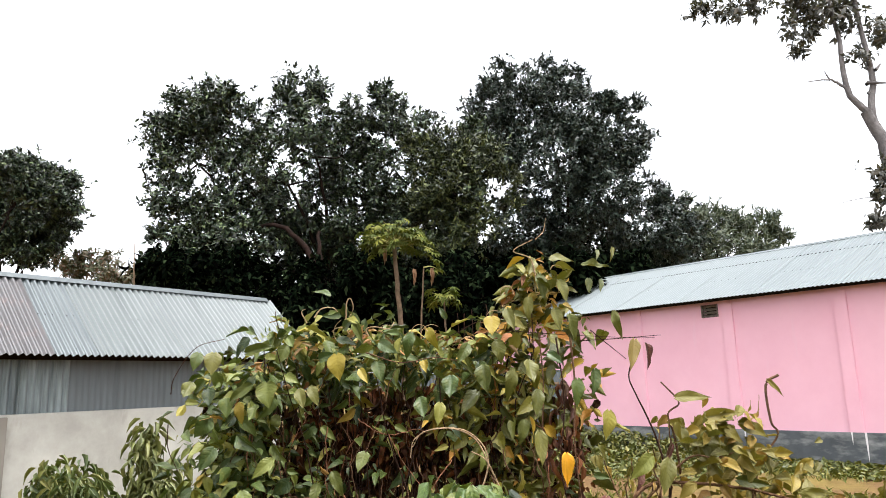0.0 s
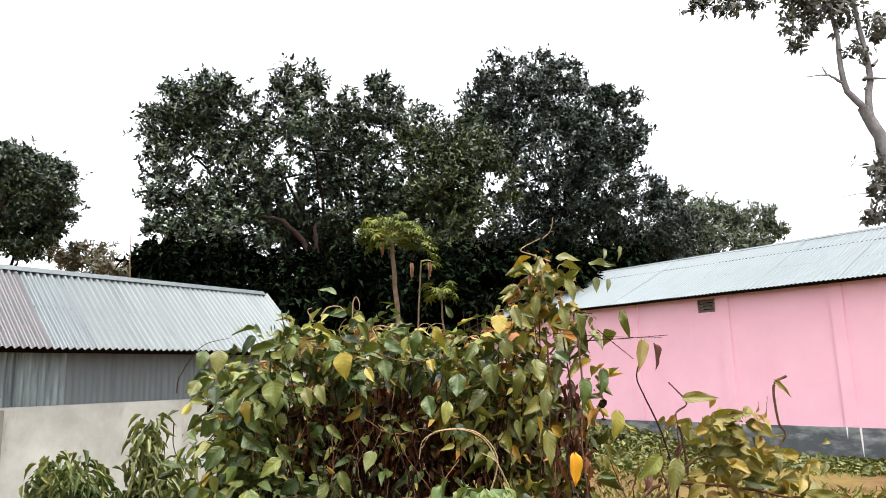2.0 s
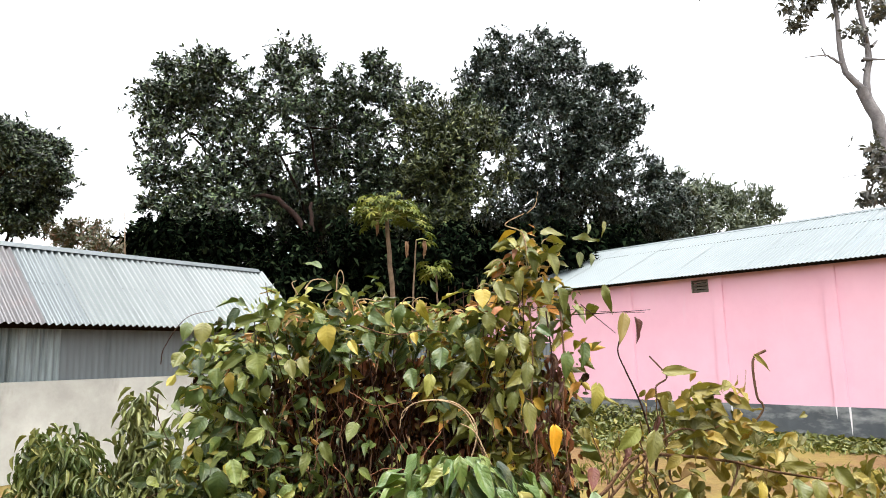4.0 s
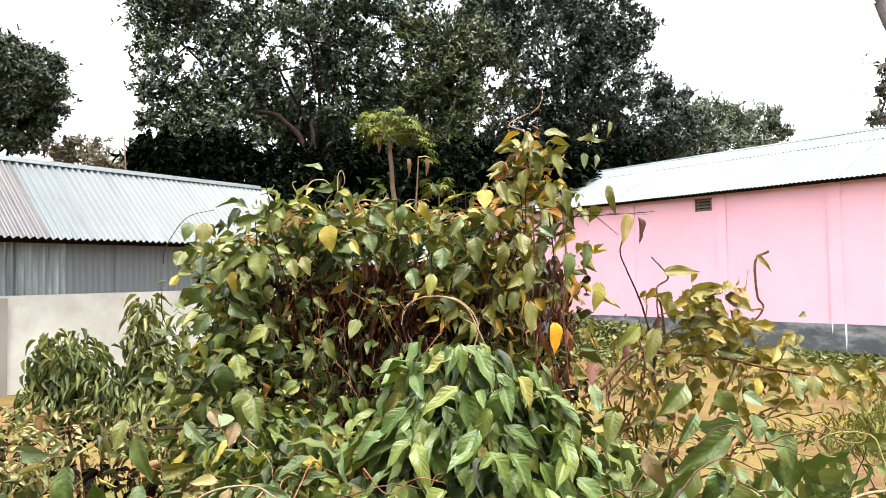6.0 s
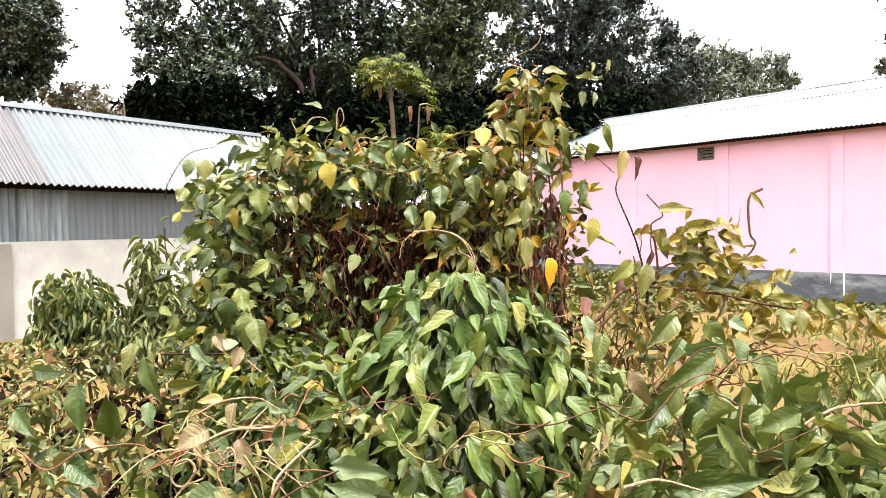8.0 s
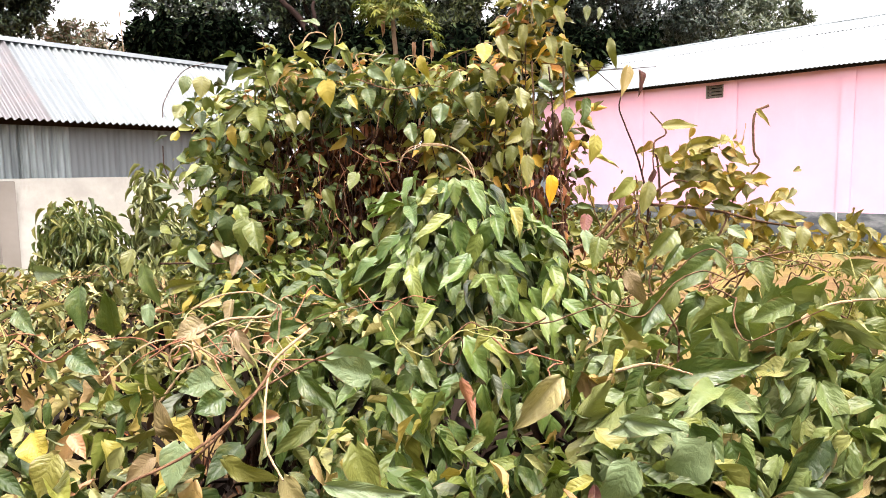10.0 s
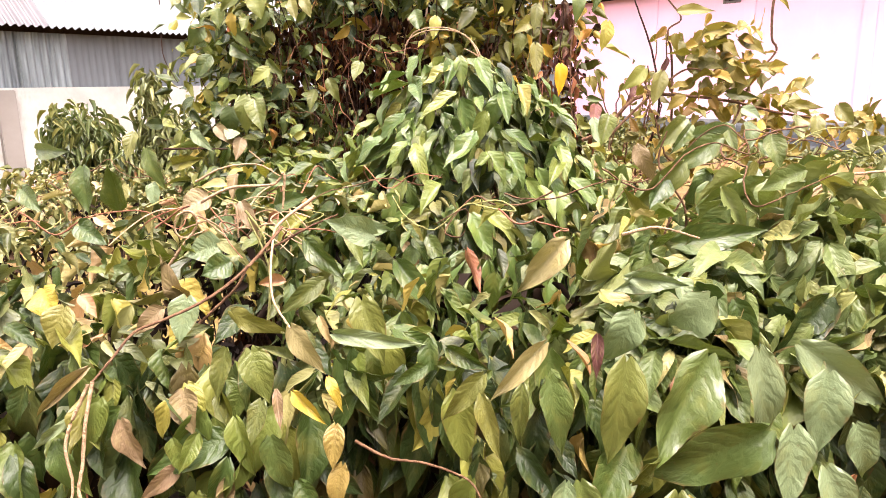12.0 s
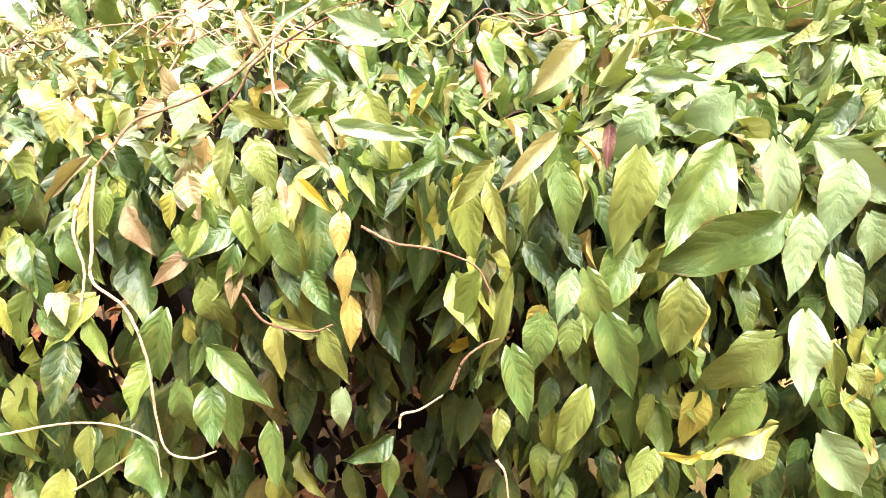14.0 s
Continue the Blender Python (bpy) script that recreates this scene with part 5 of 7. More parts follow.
        w, bend, pts = rng.uniform(0.6, 2.5), rng.choice((-1, 1)) * rng.uniform(0.3, 0.8), []
        for _ in range(6):
            pts.append(q)
            w += bend
            q = q + 0.016 * np.array([math.cos(w), rng.normal(0, 0.3), math.sin(w)])
        paths.append((smooth_path(pts, 20), rng.uniform(0.0013, 0.0024), 0.0009))
    link_mesh("tendril", tubes("tendril", paths, 5), M_TENDRIL, bush, "curling tan tendrils", "stuff")
    # dead leaves and twigs inside; the dense leaf layer behind also paints inner shade
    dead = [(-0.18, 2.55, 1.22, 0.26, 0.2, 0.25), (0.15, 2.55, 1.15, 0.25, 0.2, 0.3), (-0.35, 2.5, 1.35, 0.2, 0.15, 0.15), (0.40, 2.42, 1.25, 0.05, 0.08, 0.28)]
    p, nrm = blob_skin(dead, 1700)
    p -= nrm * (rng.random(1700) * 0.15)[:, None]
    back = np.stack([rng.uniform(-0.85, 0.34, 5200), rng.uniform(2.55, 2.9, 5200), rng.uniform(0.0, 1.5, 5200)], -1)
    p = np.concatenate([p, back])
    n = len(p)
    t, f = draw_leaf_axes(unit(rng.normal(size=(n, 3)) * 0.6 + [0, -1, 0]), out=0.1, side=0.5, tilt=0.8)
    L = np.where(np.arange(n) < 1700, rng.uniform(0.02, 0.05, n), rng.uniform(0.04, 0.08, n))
    link_mesh("dead_leaves", spread_leaves("dead_leaves", LEAF_LOW, p, t, f, L, L * 0.55), M_MAROON_SHADED, bush, "dead maroon-brown leaves, toned dark for the shade inside the bush", "stuff")
    n = 420
    p, nrm = blob_skin([(0.37, 2.33, 1.15, 0.05, 0.08, 0.34), (0.32, 2.36, 0.95, 0.10, 0.08, 0.2)], n)
    t, f = draw_leaf_axes(nrm, down=1.2, out=0.1, side=0.4, tilt=1.0)
    L = rng.uniform(0.02, 0.06, n)
    link_mesh("dead_leaves", spread_leaves("dead_leaves", LEAF_MID, p, t, f, L, L * rng.uniform(0.3, 0.5, n)), M_RUST, bush, "hanging rust-red withered leaves", "stuff")
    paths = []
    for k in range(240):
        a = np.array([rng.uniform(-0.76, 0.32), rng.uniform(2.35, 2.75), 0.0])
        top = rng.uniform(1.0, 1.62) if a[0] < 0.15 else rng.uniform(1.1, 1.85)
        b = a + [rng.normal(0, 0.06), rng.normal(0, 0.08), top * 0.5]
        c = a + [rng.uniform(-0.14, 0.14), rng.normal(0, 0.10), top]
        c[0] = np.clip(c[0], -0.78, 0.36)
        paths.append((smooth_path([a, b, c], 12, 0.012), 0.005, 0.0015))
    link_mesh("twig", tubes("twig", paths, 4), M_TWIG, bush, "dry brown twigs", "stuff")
    # thin twisting vine strands, reddish and tan
    for mat, n in ((M_STEM, 70), (M_REDSTEM, 30)):
        paths = []
        for k in range(n):
            q = np.array([rng.uniform(-0.7, 0.36), rng.uniform(2.22, 2.4), rng.uniform(0.8, 1.55)])
            w, pts = rng.normal(-1.57, 0.35), []
            for _ in range(6):
                pts.append(q)
                w += rng.normal(0, 0.35)
                q = q + [0.05 * math.cos(w), rng.normal(0, 0.02), 0.06 * math.sin(w)]
            paths.append((smooth_path(pts, 22, 0.0015), 0.0020, 0.0010))
        link_mesh("strand", tubes("strand", paths, 4), mat, bush, "", "stuff")
    return bush


def yard_spray():
    spray = thing("vine_spray", "loose spray of yellowing vine shoots on thin bare twigs", "vine")
    P, T, N, L = [], [], [], []
    stems = []
    for k in range(5):
        a = np.array([rng.uniform(0.42, 0.75), rng.uniform(2.0, 2.5), 0.7])
        e = np.array([rng.uniform(0.65, 1.25), rng.uniform(1.9, 2.6), 0])
        e[2] = 1.16 - 0.30 * (e[0] - 0.7) + rng.normal(0, 0.08)
        path = smooth_path([a, a * 0.45 + e * 0.55 + [0, 0, 0.10], e], 12, 0.006)
        stems.append((path, 0.0045, 0.0015))
        for q in path[4:]:
            for _ in range(2):
                P.append(q + rng.normal(0, 0.03, 3))
                T.append([rng.normal(0, 0.6), rng.normal(0, 0.6) - 0.2, -0.5])
                N.append([rng.normal(0, 0.4), rng.normal(0, 0.4) - 0.5, 0.8])
                L.append(rng.uniform(0.02, 0.048))
    for c, r, n in (((0.86, 2.1, 1.08), (0.13, 0.08, 0.14), 70), ((0.98, 2.1, 1.16), (0.12, 0.08, 0.10), 45), ((0.80, 2.1, 1.36), (0.14, 0.07, 0.05), 42), ((0.79, 2.1, 1.25), (0.11, 0.08, 0.08), 48), ((1.18, 2.05, 1.12), (0.16, 0.10, 0.03), 40), ((0.66, 2.1, 1.10), (0.10, 0.10, 0.12), 40), ((0.85, 2.1, 1.30), (0.10, 0.06, 0.03), 14)):
        for _ in range(n):
            P.append(np.array(c) + rng.normal(0, 0.6, 3) * r)
            T.append([rng.normal(0, 0.8), rng.normal(0, 0.5) - 0.2, rng.normal(-0.3, 0.5)])
            N.append([rng.normal(0, 0.7), rng.normal(0, 0.5) - 0.6, 0.6])
            L.append(rng.uniform(0.03, 0.072))
    # crooked bare twigs beside the bush
    for k in range(9):
        q = np.array([rng.uniform(0.5, 0.68), rng.uniform(2.05, 2.3), 0.75])
        pts = []
        for _ in range(6):
            pts.append(q)
            q = q + [rng.normal(0.0, 0.035), rng.normal(0, 0.03), rng.uniform(0.07, 0.14)]
        stems.append((smooth_path(pts, 20, 0.004), 0.0045, 0.0018))
        for q in pts[2:]:
            for _ in range(3):
                P.append(q + rng.normal(0, 0.02, 3))
                T.append([rng.normal(0, 0.5), rng.normal(0, 0.5), -0.7])
                N.append([rng.normal(0, 0.8), -0.6, rng.normal(0.2, 0.5)])
                L.append(rng.uniform(0.015, 0.05))
    L = np.array(L)
    link_mesh("leaf_mass", spread_leaves("leaf_mass", LEAF_OVAL, np.array(P), np.array(T), np.array(N), L, L * 0.55), M_SPRAY, spray, "", "stuff")
    link_mesh("stem", tubes("stem", stems, 5), M_STEM, spray, "", "stuff")
    return spray


def sapling(at, lobes, count, label, material):
    tree = thing("sapling", label, "bush")
    p, nrm = blob_skin(lobes, count)
    p -= nrm * (rng.random(count) ** 1.3 * 0.18)[:, None]
    t, f = draw_leaf_axes(nrm, down=0.8, out=0.5, side=0.4, up=0.5)
    L = rng.uniform(0.05, 0.10, count)
    near = np.argsort(p[:, 1])[:180]
    rest = np.argsort(p[:, 1])[180:]
    single_leaves("leaf", tree, p[near], t[near], f[near], L[near], L[near] * 0.24, material[1], LEAF_THIN)
    link_mesh("leaves", spread_leaves("leaves", LEAF_THIN, p[rest], t[rest], f[rest], L[rest], L[rest] * 0.24), material[0], tree, "", "stuff")
    paths = [(smooth_path([at, (np.array(at) + np.array(l[:3])) / 2 + rng.normal(0, 0.05, 3), l[:3]], 9, 0.005), 0.014, 0.005) for l in lobes]
    link_mesh("trunk", tubes("trunk", paths, 6), M_STEM, tree)


class Marks:
    """Single leaves and stems that stand out on a vine, each an object of its own under it."""

    def __init__(self, parent, eyeward=0.0, thick=0.9):
        self.parent = parent
        self.made = 0
        self.eyeward, self.thick = eyeward, thick

    def forward(self, p):
        """Moves a point out of the mass towards the camera's eye, so it keeps its place in the view."""
        return np.array(p, float) * (1 - self.eyeward) + np.array((0.0, 0.0, 1.45)) * self.eyeward

    def leaf(self, base, tip, width, material):
        base, tip = self.forward(base), self.forward(tip)
        width = width * (1 - self.eyeward)
        self.made += 1
        k = self.made % len(LEAF_BIG)
        key = "leaf_" + material.name + str(k)
        mesh = bpy.data.meshes.get(key)
        if mesh is None:
            mesh = mesh_arrays(key, *LEAF_BIG[k])
            mesh.materials.append(material)
        way = tip - base
        L = np.linalg.norm(way)
        side = unit(np.cross(way, [0.0, 1.0, 0.0]))
        face = np.cross(side, way) / L
        face = face * (1 if face[1] < 0 else -1) + [rng.normal(0, 0.25), 0, 0.2 + rng.normal(0, 0.2)]
        a = leaf_axes(way[None], face[None])[0]
        m = Matrix(((a[0][0], a[1][0], a[2][0], 0), (a[0][1], a[1][1], a[2][1], 0), (a[0][2], a[1][2], a[2][2], 0), (0, 0, 0, 1)))
        ob = new("leaf", mesh)
        ob.parent = self.parent
        size = 1 - 2.6 * self.eyeward
        ob.matrix_basis = Matrix.Translation(base) @ m @ Matrix.Diagonal((width * 0.90 * size, L * 1.05 * size, L * size, 1))

    def vine(self, points, radius, material):
        path = smooth_path([self.forward(p) for p in points], 9 * len(points), radius * 0.07)
        link_mesh("stem", tubes("stem", [(path, radius * self.thick, radius * self.thick * 0.55)], 6), material, self.parent)


# dark litter added so that gaps under the vines look shaded
def leaf_litter():
    n = 7000
    P = np.stack([rng.uniform(-2.8, 2.3, n), rng.uniform(0.4, 3.4, n), rng.uniform(0.0, 0.10, n)], -1)
    ragged = np.array([noise.noise((a * 1.3, b * 1.3, 2)) * 0.8 for a, b, c in P])
    P = P[((P[:, 0] + 0.2) / 2.5) ** 2 + ((P[:, 1] - 1.8) / 1.6) ** 2 < 0.95 + ragged]
    P = P[(P[:, 0] < 0.22) | (P[:, 1] < 0.95) | (rng.random(len(P)) < 0.07)]
    n = len(P)
    T = np.stack([rng.normal(0, 1, n), rng.normal(0, 1, n), rng.normal(0, 0.25, n)], -1)
    N = np.stack([rng.normal(0, 0.4, n), rng.normal(0, 0.4, n), np.ones(n)], -1)
    L = rng.uniform(0.05, 0.09, n)
    ob = link_mesh("leaf_litter", spread_leaves("leaf_litter", LEAF_LOW, P, T, N, L, L * 0.6), M_MAROON_SHADED, None, "", "stuff")
    tagged(ob, "added dead brown leaf litter that paints shade beneath the vines", "leaves", "", "stuff")


leaf_litter()
thicket, vine_heap = vine_hedge(), vine_mound()
vine_shoulders(thicket, vine_heap)
hedge_marks = Marks(thicket)
mound_marks = Marks(vine_heap)
bush_marks = Marks(overgrown_bush(), 0.05)
spray_marks = Marks(yard_spray(), 0.0, 1.4)
hedge_marks.leaf((-0.150, 0.713, 0.993), (-0.120, 0.693, 0.947), 0.031, M_CREAM)
hedge_marks.leaf((-0.251, 0.657, 0.946), (-0.241, 0.637, 0.908), 0.037, M_PEACH)
hedge_marks.leaf((-0.302, 0.742, 1.006), (-0.328, 0.722, 0.988), 0.026, M_PEACH)
hedge_marks.leaf((-0.281, 0.762, 1.012), (-0.287, 0.742, 0.966), 0.040, M_PALE)
hedge_marks.leaf((-0.357, 0.672, 0.964), (-0.410, 0.652, 0.919), 0.017, M_PEACH)
hedge_marks.leaf((-0.367, 0.649, 0.919), (-0.419, 0.629, 0.885), 0.012, M_PALE)
hedge_marks.leaf((-0.353, 0.655, 0.939), (-0.358, 0.635, 0.891), 0.023, M_OLIVE_ONE)
hedge_marks.leaf((-0.315, 0.648, 0.917), (-0.293, 0.628, 0.875), 0.036, M_PEACH)
hedge_marks.leaf((-0.189, 0.690, 0.976), (-0.170, 0.670, 0.927), 0.041, M_GREEN_ONE)
hedge_marks.leaf((-0.216, 0.691, 0.977), (-0.225, 0.671, 0.929), 0.025, M_OLIVE_ONE)
hedge_marks.leaf((-0.161, 0.643, 0.900), (-0.145, 0.623, 0.846), 0.035, M_GREEN_ONE)
hedge_marks.leaf((-0.171, 0.654, 0.934), (-0.180, 0.634, 0.896), 0.024, M_OLIVE_ONE)
hedge_marks.leaf((-0.138, 0.657, 0.943), (-0.106, 0.637, 0.919), 0.016, M_YELLOW)
hedge_marks.leaf((-0.103, 0.663, 0.956), (-0.089, 0.643, 0.936), 0.014, M_YELLOW)
hedge_marks.leaf((-0.156, 0.657, 0.945), (-0.149, 0.637, 0.912), 0.012, M_PEACH)
hedge_marks.leaf((-0.095, 0.647, 0.911), (-0.097, 0.627, 0.874), 0.025, M_BRONZE)
hedge_marks.leaf((-0.088, 0.635, 0.872), (-0.100, 0.615, 0.825), 0.027, M_BRONZE)
hedge_marks.leaf((-0.090, 0.622, 0.827), (-0.086, 0.602, 0.777), 0.026, M_BRONZE)
hedge_marks.leaf((-0.102, 0.707, 0.988), (-0.018, 0.687, 0.979), 0.022, M_PALE)
hedge_marks.leaf((-0.078, 0.756, 1.009), (-0.054, 0.736, 0.941), 0.044, M_GREEN_ONE)
hedge_marks.leaf((-0.002, 0.874, 0.910), (0.006, 0.848, 0.861), 0.046, M_GREEN_ONE)
hedge_marks.leaf((-0.222, 0.738, 1.004), (-0.174, 0.718, 0.977), 0.027, M_OLIVE_ONE)
hedge_marks.leaf((-0.457, 0.780, 1.020), (-0.437, 0.760, 0.989), 0.046, M_YELLOW)
hedge_marks.leaf((-0.414, 0.744, 1.008), (-0.425, 0.724, 0.969), 0.043, M_OLIVE_ONE)
hedge_marks.leaf((-0.045, 0.833, 0.867), (-0.044, 0.808, 0.808), 0.039, M_GREEN_ONE)
hedge_marks.leaf((-0.390, 0.623, 0.832), (-0.383, 0.603, 0.807), 0.020, M_CREAM)
hedge_marks.leaf((-0.398, 0.623, 0.832), (-0.399, 0.603, 0.826), 0.014, M_CREAM)
hedge_marks.leaf((-0.381, 0.623, 0.832), (-0.353, 0.603, 0.836), 0.013, M_CREAM)
hedge_marks.leaf((-0.283, 0.618, 0.815), (-0.298, 0.598, 0.738), 0.039, M_GREEN_ONE)
hedge_marks.leaf((-0.274, 0.603, 0.735), (-0.274, 0.583, 0.662), 0.030, M_GREEN_ONE)
hedge_marks.leaf((-0.242, 0.602, 0.729), (-0.238, 0.582, 0.674), 0.039, M_GREEN_ONE)
hedge_marks.leaf((-0.166, 0.614, 0.801), (-0.163, 0.594, 0.745), 0.028, M_OLIVE_ONE)
hedge_marks.leaf((-0.115, 0.612, 0.794), (-0.098, 0.592, 0.740), 0.032, M_OLIVE_ONE)
hedge_marks.leaf((-0.233, 0.608, 0.775), (-0.175, 0.588, 0.717), 0.039, M_GREEN_ONE)
hedge_marks.leaf((-0.099, 0.602, 0.730), (-0.105, 0.582, 0.687), 0.027, M_PALE)
hedge_marks.leaf((-0.178, 0.596, 0.686), (-0.175, 0.576, 0.615), 0.031, M_GREEN_ONE)
hedge_marks.leaf((-0.073, 0.758, 0.545), (-0.133, 0.733, 0.515), 0.039, M_GREEN_ONE)
hedge_marks.leaf((-0.237, 0.627, 0.844), (-0.228, 0.607, 0.780), 0.044, M_GREEN_ONE)
hedge_marks.leaf((-0.324, 0.594, 0.667), (-0.296, 0.574, 0.604), 0.053, M_GREEN_ONE)
hedge_marks.leaf((-0.379, 0.596, 0.681), (-0.388, 0.576, 0.628), 0.028, M_GREEN_ONE)
hedge_marks.leaf((-0.256, 0.635, 0.872), (-0.292, 0.615, 0.843), 0.022, M_PEACH)
hedge_marks.leaf((-0.204, 0.632, 0.861), (-0.210, 0.612, 0.822), 0.021, M_PEACH)
hedge_marks.leaf((-0.089, 0.813, 0.801), (-0.082, 0.787, 0.768), 0.018, M_YELLOW)
hedge_marks.leaf((-0.124, 0.612, 0.793), (-0.168, 0.592, 0.824), 0.018, M_OLIVE_ONE)
hedge_marks.leaf((0.170, 0.880, 1.048), (0.111, 0.860, 0.987), 0.043, M_CREAM)
hedge_marks.leaf((0.317, 0.762, 1.007), (0.267, 0.742, 0.943), 0.063, M_PALE)
hedge_marks.leaf((0.290, 0.683, 0.968), (0.234, 0.663, 0.866), 0.064, M_GREEN_ONE)
hedge_marks.leaf((0.205, 0.678, 0.965), (0.190, 0.658, 0.858), 0.053, M_GREEN_ONE)
hedge_marks.leaf((0.124, 0.660, 0.953), (0.142, 0.640, 0.879), 0.040, M_GREEN_ONE)
hedge_marks.leaf((0.121, 0.696, 0.978), (0.066, 0.676, 0.924), 0.025, M_CREAM)
hedge_marks.leaf((0.056, 0.666, 0.957), (0.017, 0.646, 0.917), 0.026, M_OLIVE_ONE)
hedge_marks.leaf((0.055, 0.655, 0.937), (0.071, 0.635, 0.878), 0.024, M_OLIVE_ONE)
hedge_marks.leaf((0.096, 0.658, 0.948), (0.090, 0.638, 0.894), 0.022, M_OLIVE_ONE)
hedge_marks.leaf((0.225, 0.732, 0.999), (0.199, 0.712, 0.946), 0.048, M_PALE)
hedge_marks.leaf((0.233, 0.802, 1.021), (0.297, 0.782, 1.018), 0.026, M_PALE)
hedge_marks.leaf((0.408, 0.666, 0.955), (0.397, 0.646, 0.879), 0.052, M_PALE)
hedge_marks.leaf((0.345, 0.687, 0.970), (0.364, 0.667, 0.864), 0.045, M_PALE)
hedge_marks.leaf((0.180, 0.705, 0.984), (0.176, 0.685, 0.945), 0.016, M_MAROON_ONE)
hedge_marks.leaf((0.339, 0.645, 0.904), (0.224, 0.625, 0.842), 0.070, M_GREEN_ONE)
hedge_marks.leaf((0.367, 0.645, 0.904), (0.359, 0.625, 0.827), 0.046, M_PALE)
hedge_marks.leaf((0.250, 0.627, 0.844), (0.242, 0.607, 0.765), 0.053, M_OLIVE_ONE)
hedge_marks.leaf((0.342, 0.610, 0.789), (0.280, 0.590, 0.721), 0.059, M_OLIVE_ONE)
hedge_marks.leaf((0.372, 0.617, 0.814), (0.373, 0.597, 0.729), 0.045, M_PALE)
hedge_marks.leaf((0.174, 0.617, 0.811), (0.205, 0.597, 0.720), 0.047, M_GREEN_ONE)
hedge_marks.leaf((0.109, 0.617, 0.810), (0.100, 0.597, 0.752), 0.041, M_GREEN_ONE)
hedge_marks.leaf((0.138, 0.630, 0.855), (0.125, 0.610, 0.806), 0.028, M_PALE)
hedge_marks.leaf((0.137, 0.615, 0.806), (0.138, 0.595, 0.770), 0.031, M_GREEN_ONE)
hedge_marks.leaf((0.077, 0.608, 0.775), (0.096, 0.588, 0.700), 0.039, M_GREEN_ONE)
hedge_marks.leaf((0.157, 0.602, 0.732), (0.129, 0.582, 0.658), 0.037, M_GREEN_ONE)
hedge_marks.leaf((0.286, 0.592, 0.657), (0.243, 0.572, 0.653), 0.015, M_YELLOW)
hedge_marks.leaf((0.353, 0.596, 0.693), (0.270, 0.576, 0.679), 0.035, M_OLIVE_ONE)
hedge_marks.leaf((0.066, 0.599, 0.706), (0.066, 0.579, 0.671), 0.025, M_OLIVE_ONE)
hedge_marks.leaf((0.074, 0.627, 0.844), (0.050, 0.607, 0.726), 0.021, M_OLIVE_ONE)
hedge_marks.leaf((0.404, 0.595, 0.682), (0.453, 0.575, 0.614), 0.056, M_PALE)
hedge_marks.leaf((0.338, 0.594, 0.674), (0.351, 0.574, 0.622), 0.057, M_GREEN_ONE)
hedge_marks.leaf((0.227, 0.592, 0.660), (0.209, 0.572, 0.613), 0.038, M_GREEN_ONE)
hedge_marks.leaf((0.402, 0.609, 0.783), (0.408, 0.589, 0.735), 0.020, M_OLIVE_ONE)
hedge_marks.leaf((0.425, 0.606, 0.758), (0.454, 0.586, 0.730), 0.031, M_OLIVE_ONE)
hedge_marks.leaf((0.204, 0.630, 0.855), (0.222, 0.610, 0.900), 0.018, M_OLIVE_ONE)
hedge_marks.leaf((0.153, 0.630, 0.855), (0.175, 0.610, 0.788), 0.041, M_GREEN_ONE)
hedge_marks.leaf((0.027, 0.793, 0.734), (0.049, 0.767, 0.702), 0.019, M_YELLOW)
hedge_marks.leaf((0.012, 0.776, 0.677), (0.057, 0.751, 0.719), 0.019, M_YELLOW)
hedge_marks.leaf((0.430, 0.647, 0.909), (0.446, 0.627, 0.857), 0.039, M_PALE)
hedge_marks.leaf((0.399, 0.633, 0.866), (0.422, 0.613, 0.794), 0.043, M_PALE)
hedge_marks.leaf((-0.336, 1.300, 1.224), (-0.321, 1.270, 1.175), 0.044, M_GREEN_ONE)
hedge_marks.leaf((-0.366, 1.350, 1.231), (-0.375, 1.320, 1.180), 0.046, M_GREEN_ONE)
hedge_marks.leaf((-0.563, 1.200, 1.042), (-0.554, 1.170, 1.128), 0.045, M_GREEN_ONE)
hedge_marks.leaf((-0.672, 1.300, 1.105), (-0.663, 1.270, 1.026), 0.056, M_GREEN_ONE)
hedge_marks.leaf((-0.613, 1.450, 1.125), (-0.584, 1.420, 1.046), 0.044, M_GREEN_ONE)
hedge_marks.leaf((-0.368, 1.100, 1.078), (-0.402, 1.070, 1.059), 0.049, M_PEACH)
hedge_marks.leaf((-0.298, 1.050, 1.076), (-0.278, 1.020, 1.040), 0.028, M_PEACH)
hedge_marks.leaf((-0.305, 0.950, 1.033), (-0.339, 0.920, 1.024), 0.051, M_PALE)
hedge_marks.leaf((-0.403, 0.900, 1.001), (-0.351, 0.870, 1.034), 0.034, M_OLIVE_ONE)
hedge_marks.leaf((-0.332, 0.880, 0.973), (-0.354, 0.850, 1.012), 0.036, M_PEACH)
hedge_marks.leaf((-0.281, 0.920, 1.015), (-0.312, 0.890, 1.003), 0.042, M_GREEN_ONE)
hedge_marks.leaf((-0.259, 1.100, 1.063), (-0.206, 1.070, 1.083), 0.036, M_GREEN_ONE)
hedge_marks.leaf((-0.443, 1.500, 1.158), (-0.448, 1.470, 1.148), 0.039, M_PALE)
hedge_marks.leaf((-0.429, 1.500, 1.140), (-0.433, 1.470, 1.101), 0.033, M_PEACH)
hedge_marks.leaf((-0.479, 1.500, 1.167), (-0.444, 1.470, 1.138), 0.031, M_PEACH)
hedge_marks.leaf((-0.075, 0.850, 1.066), (-0.126, 0.820, 1.090), 0.041, M_PALE)
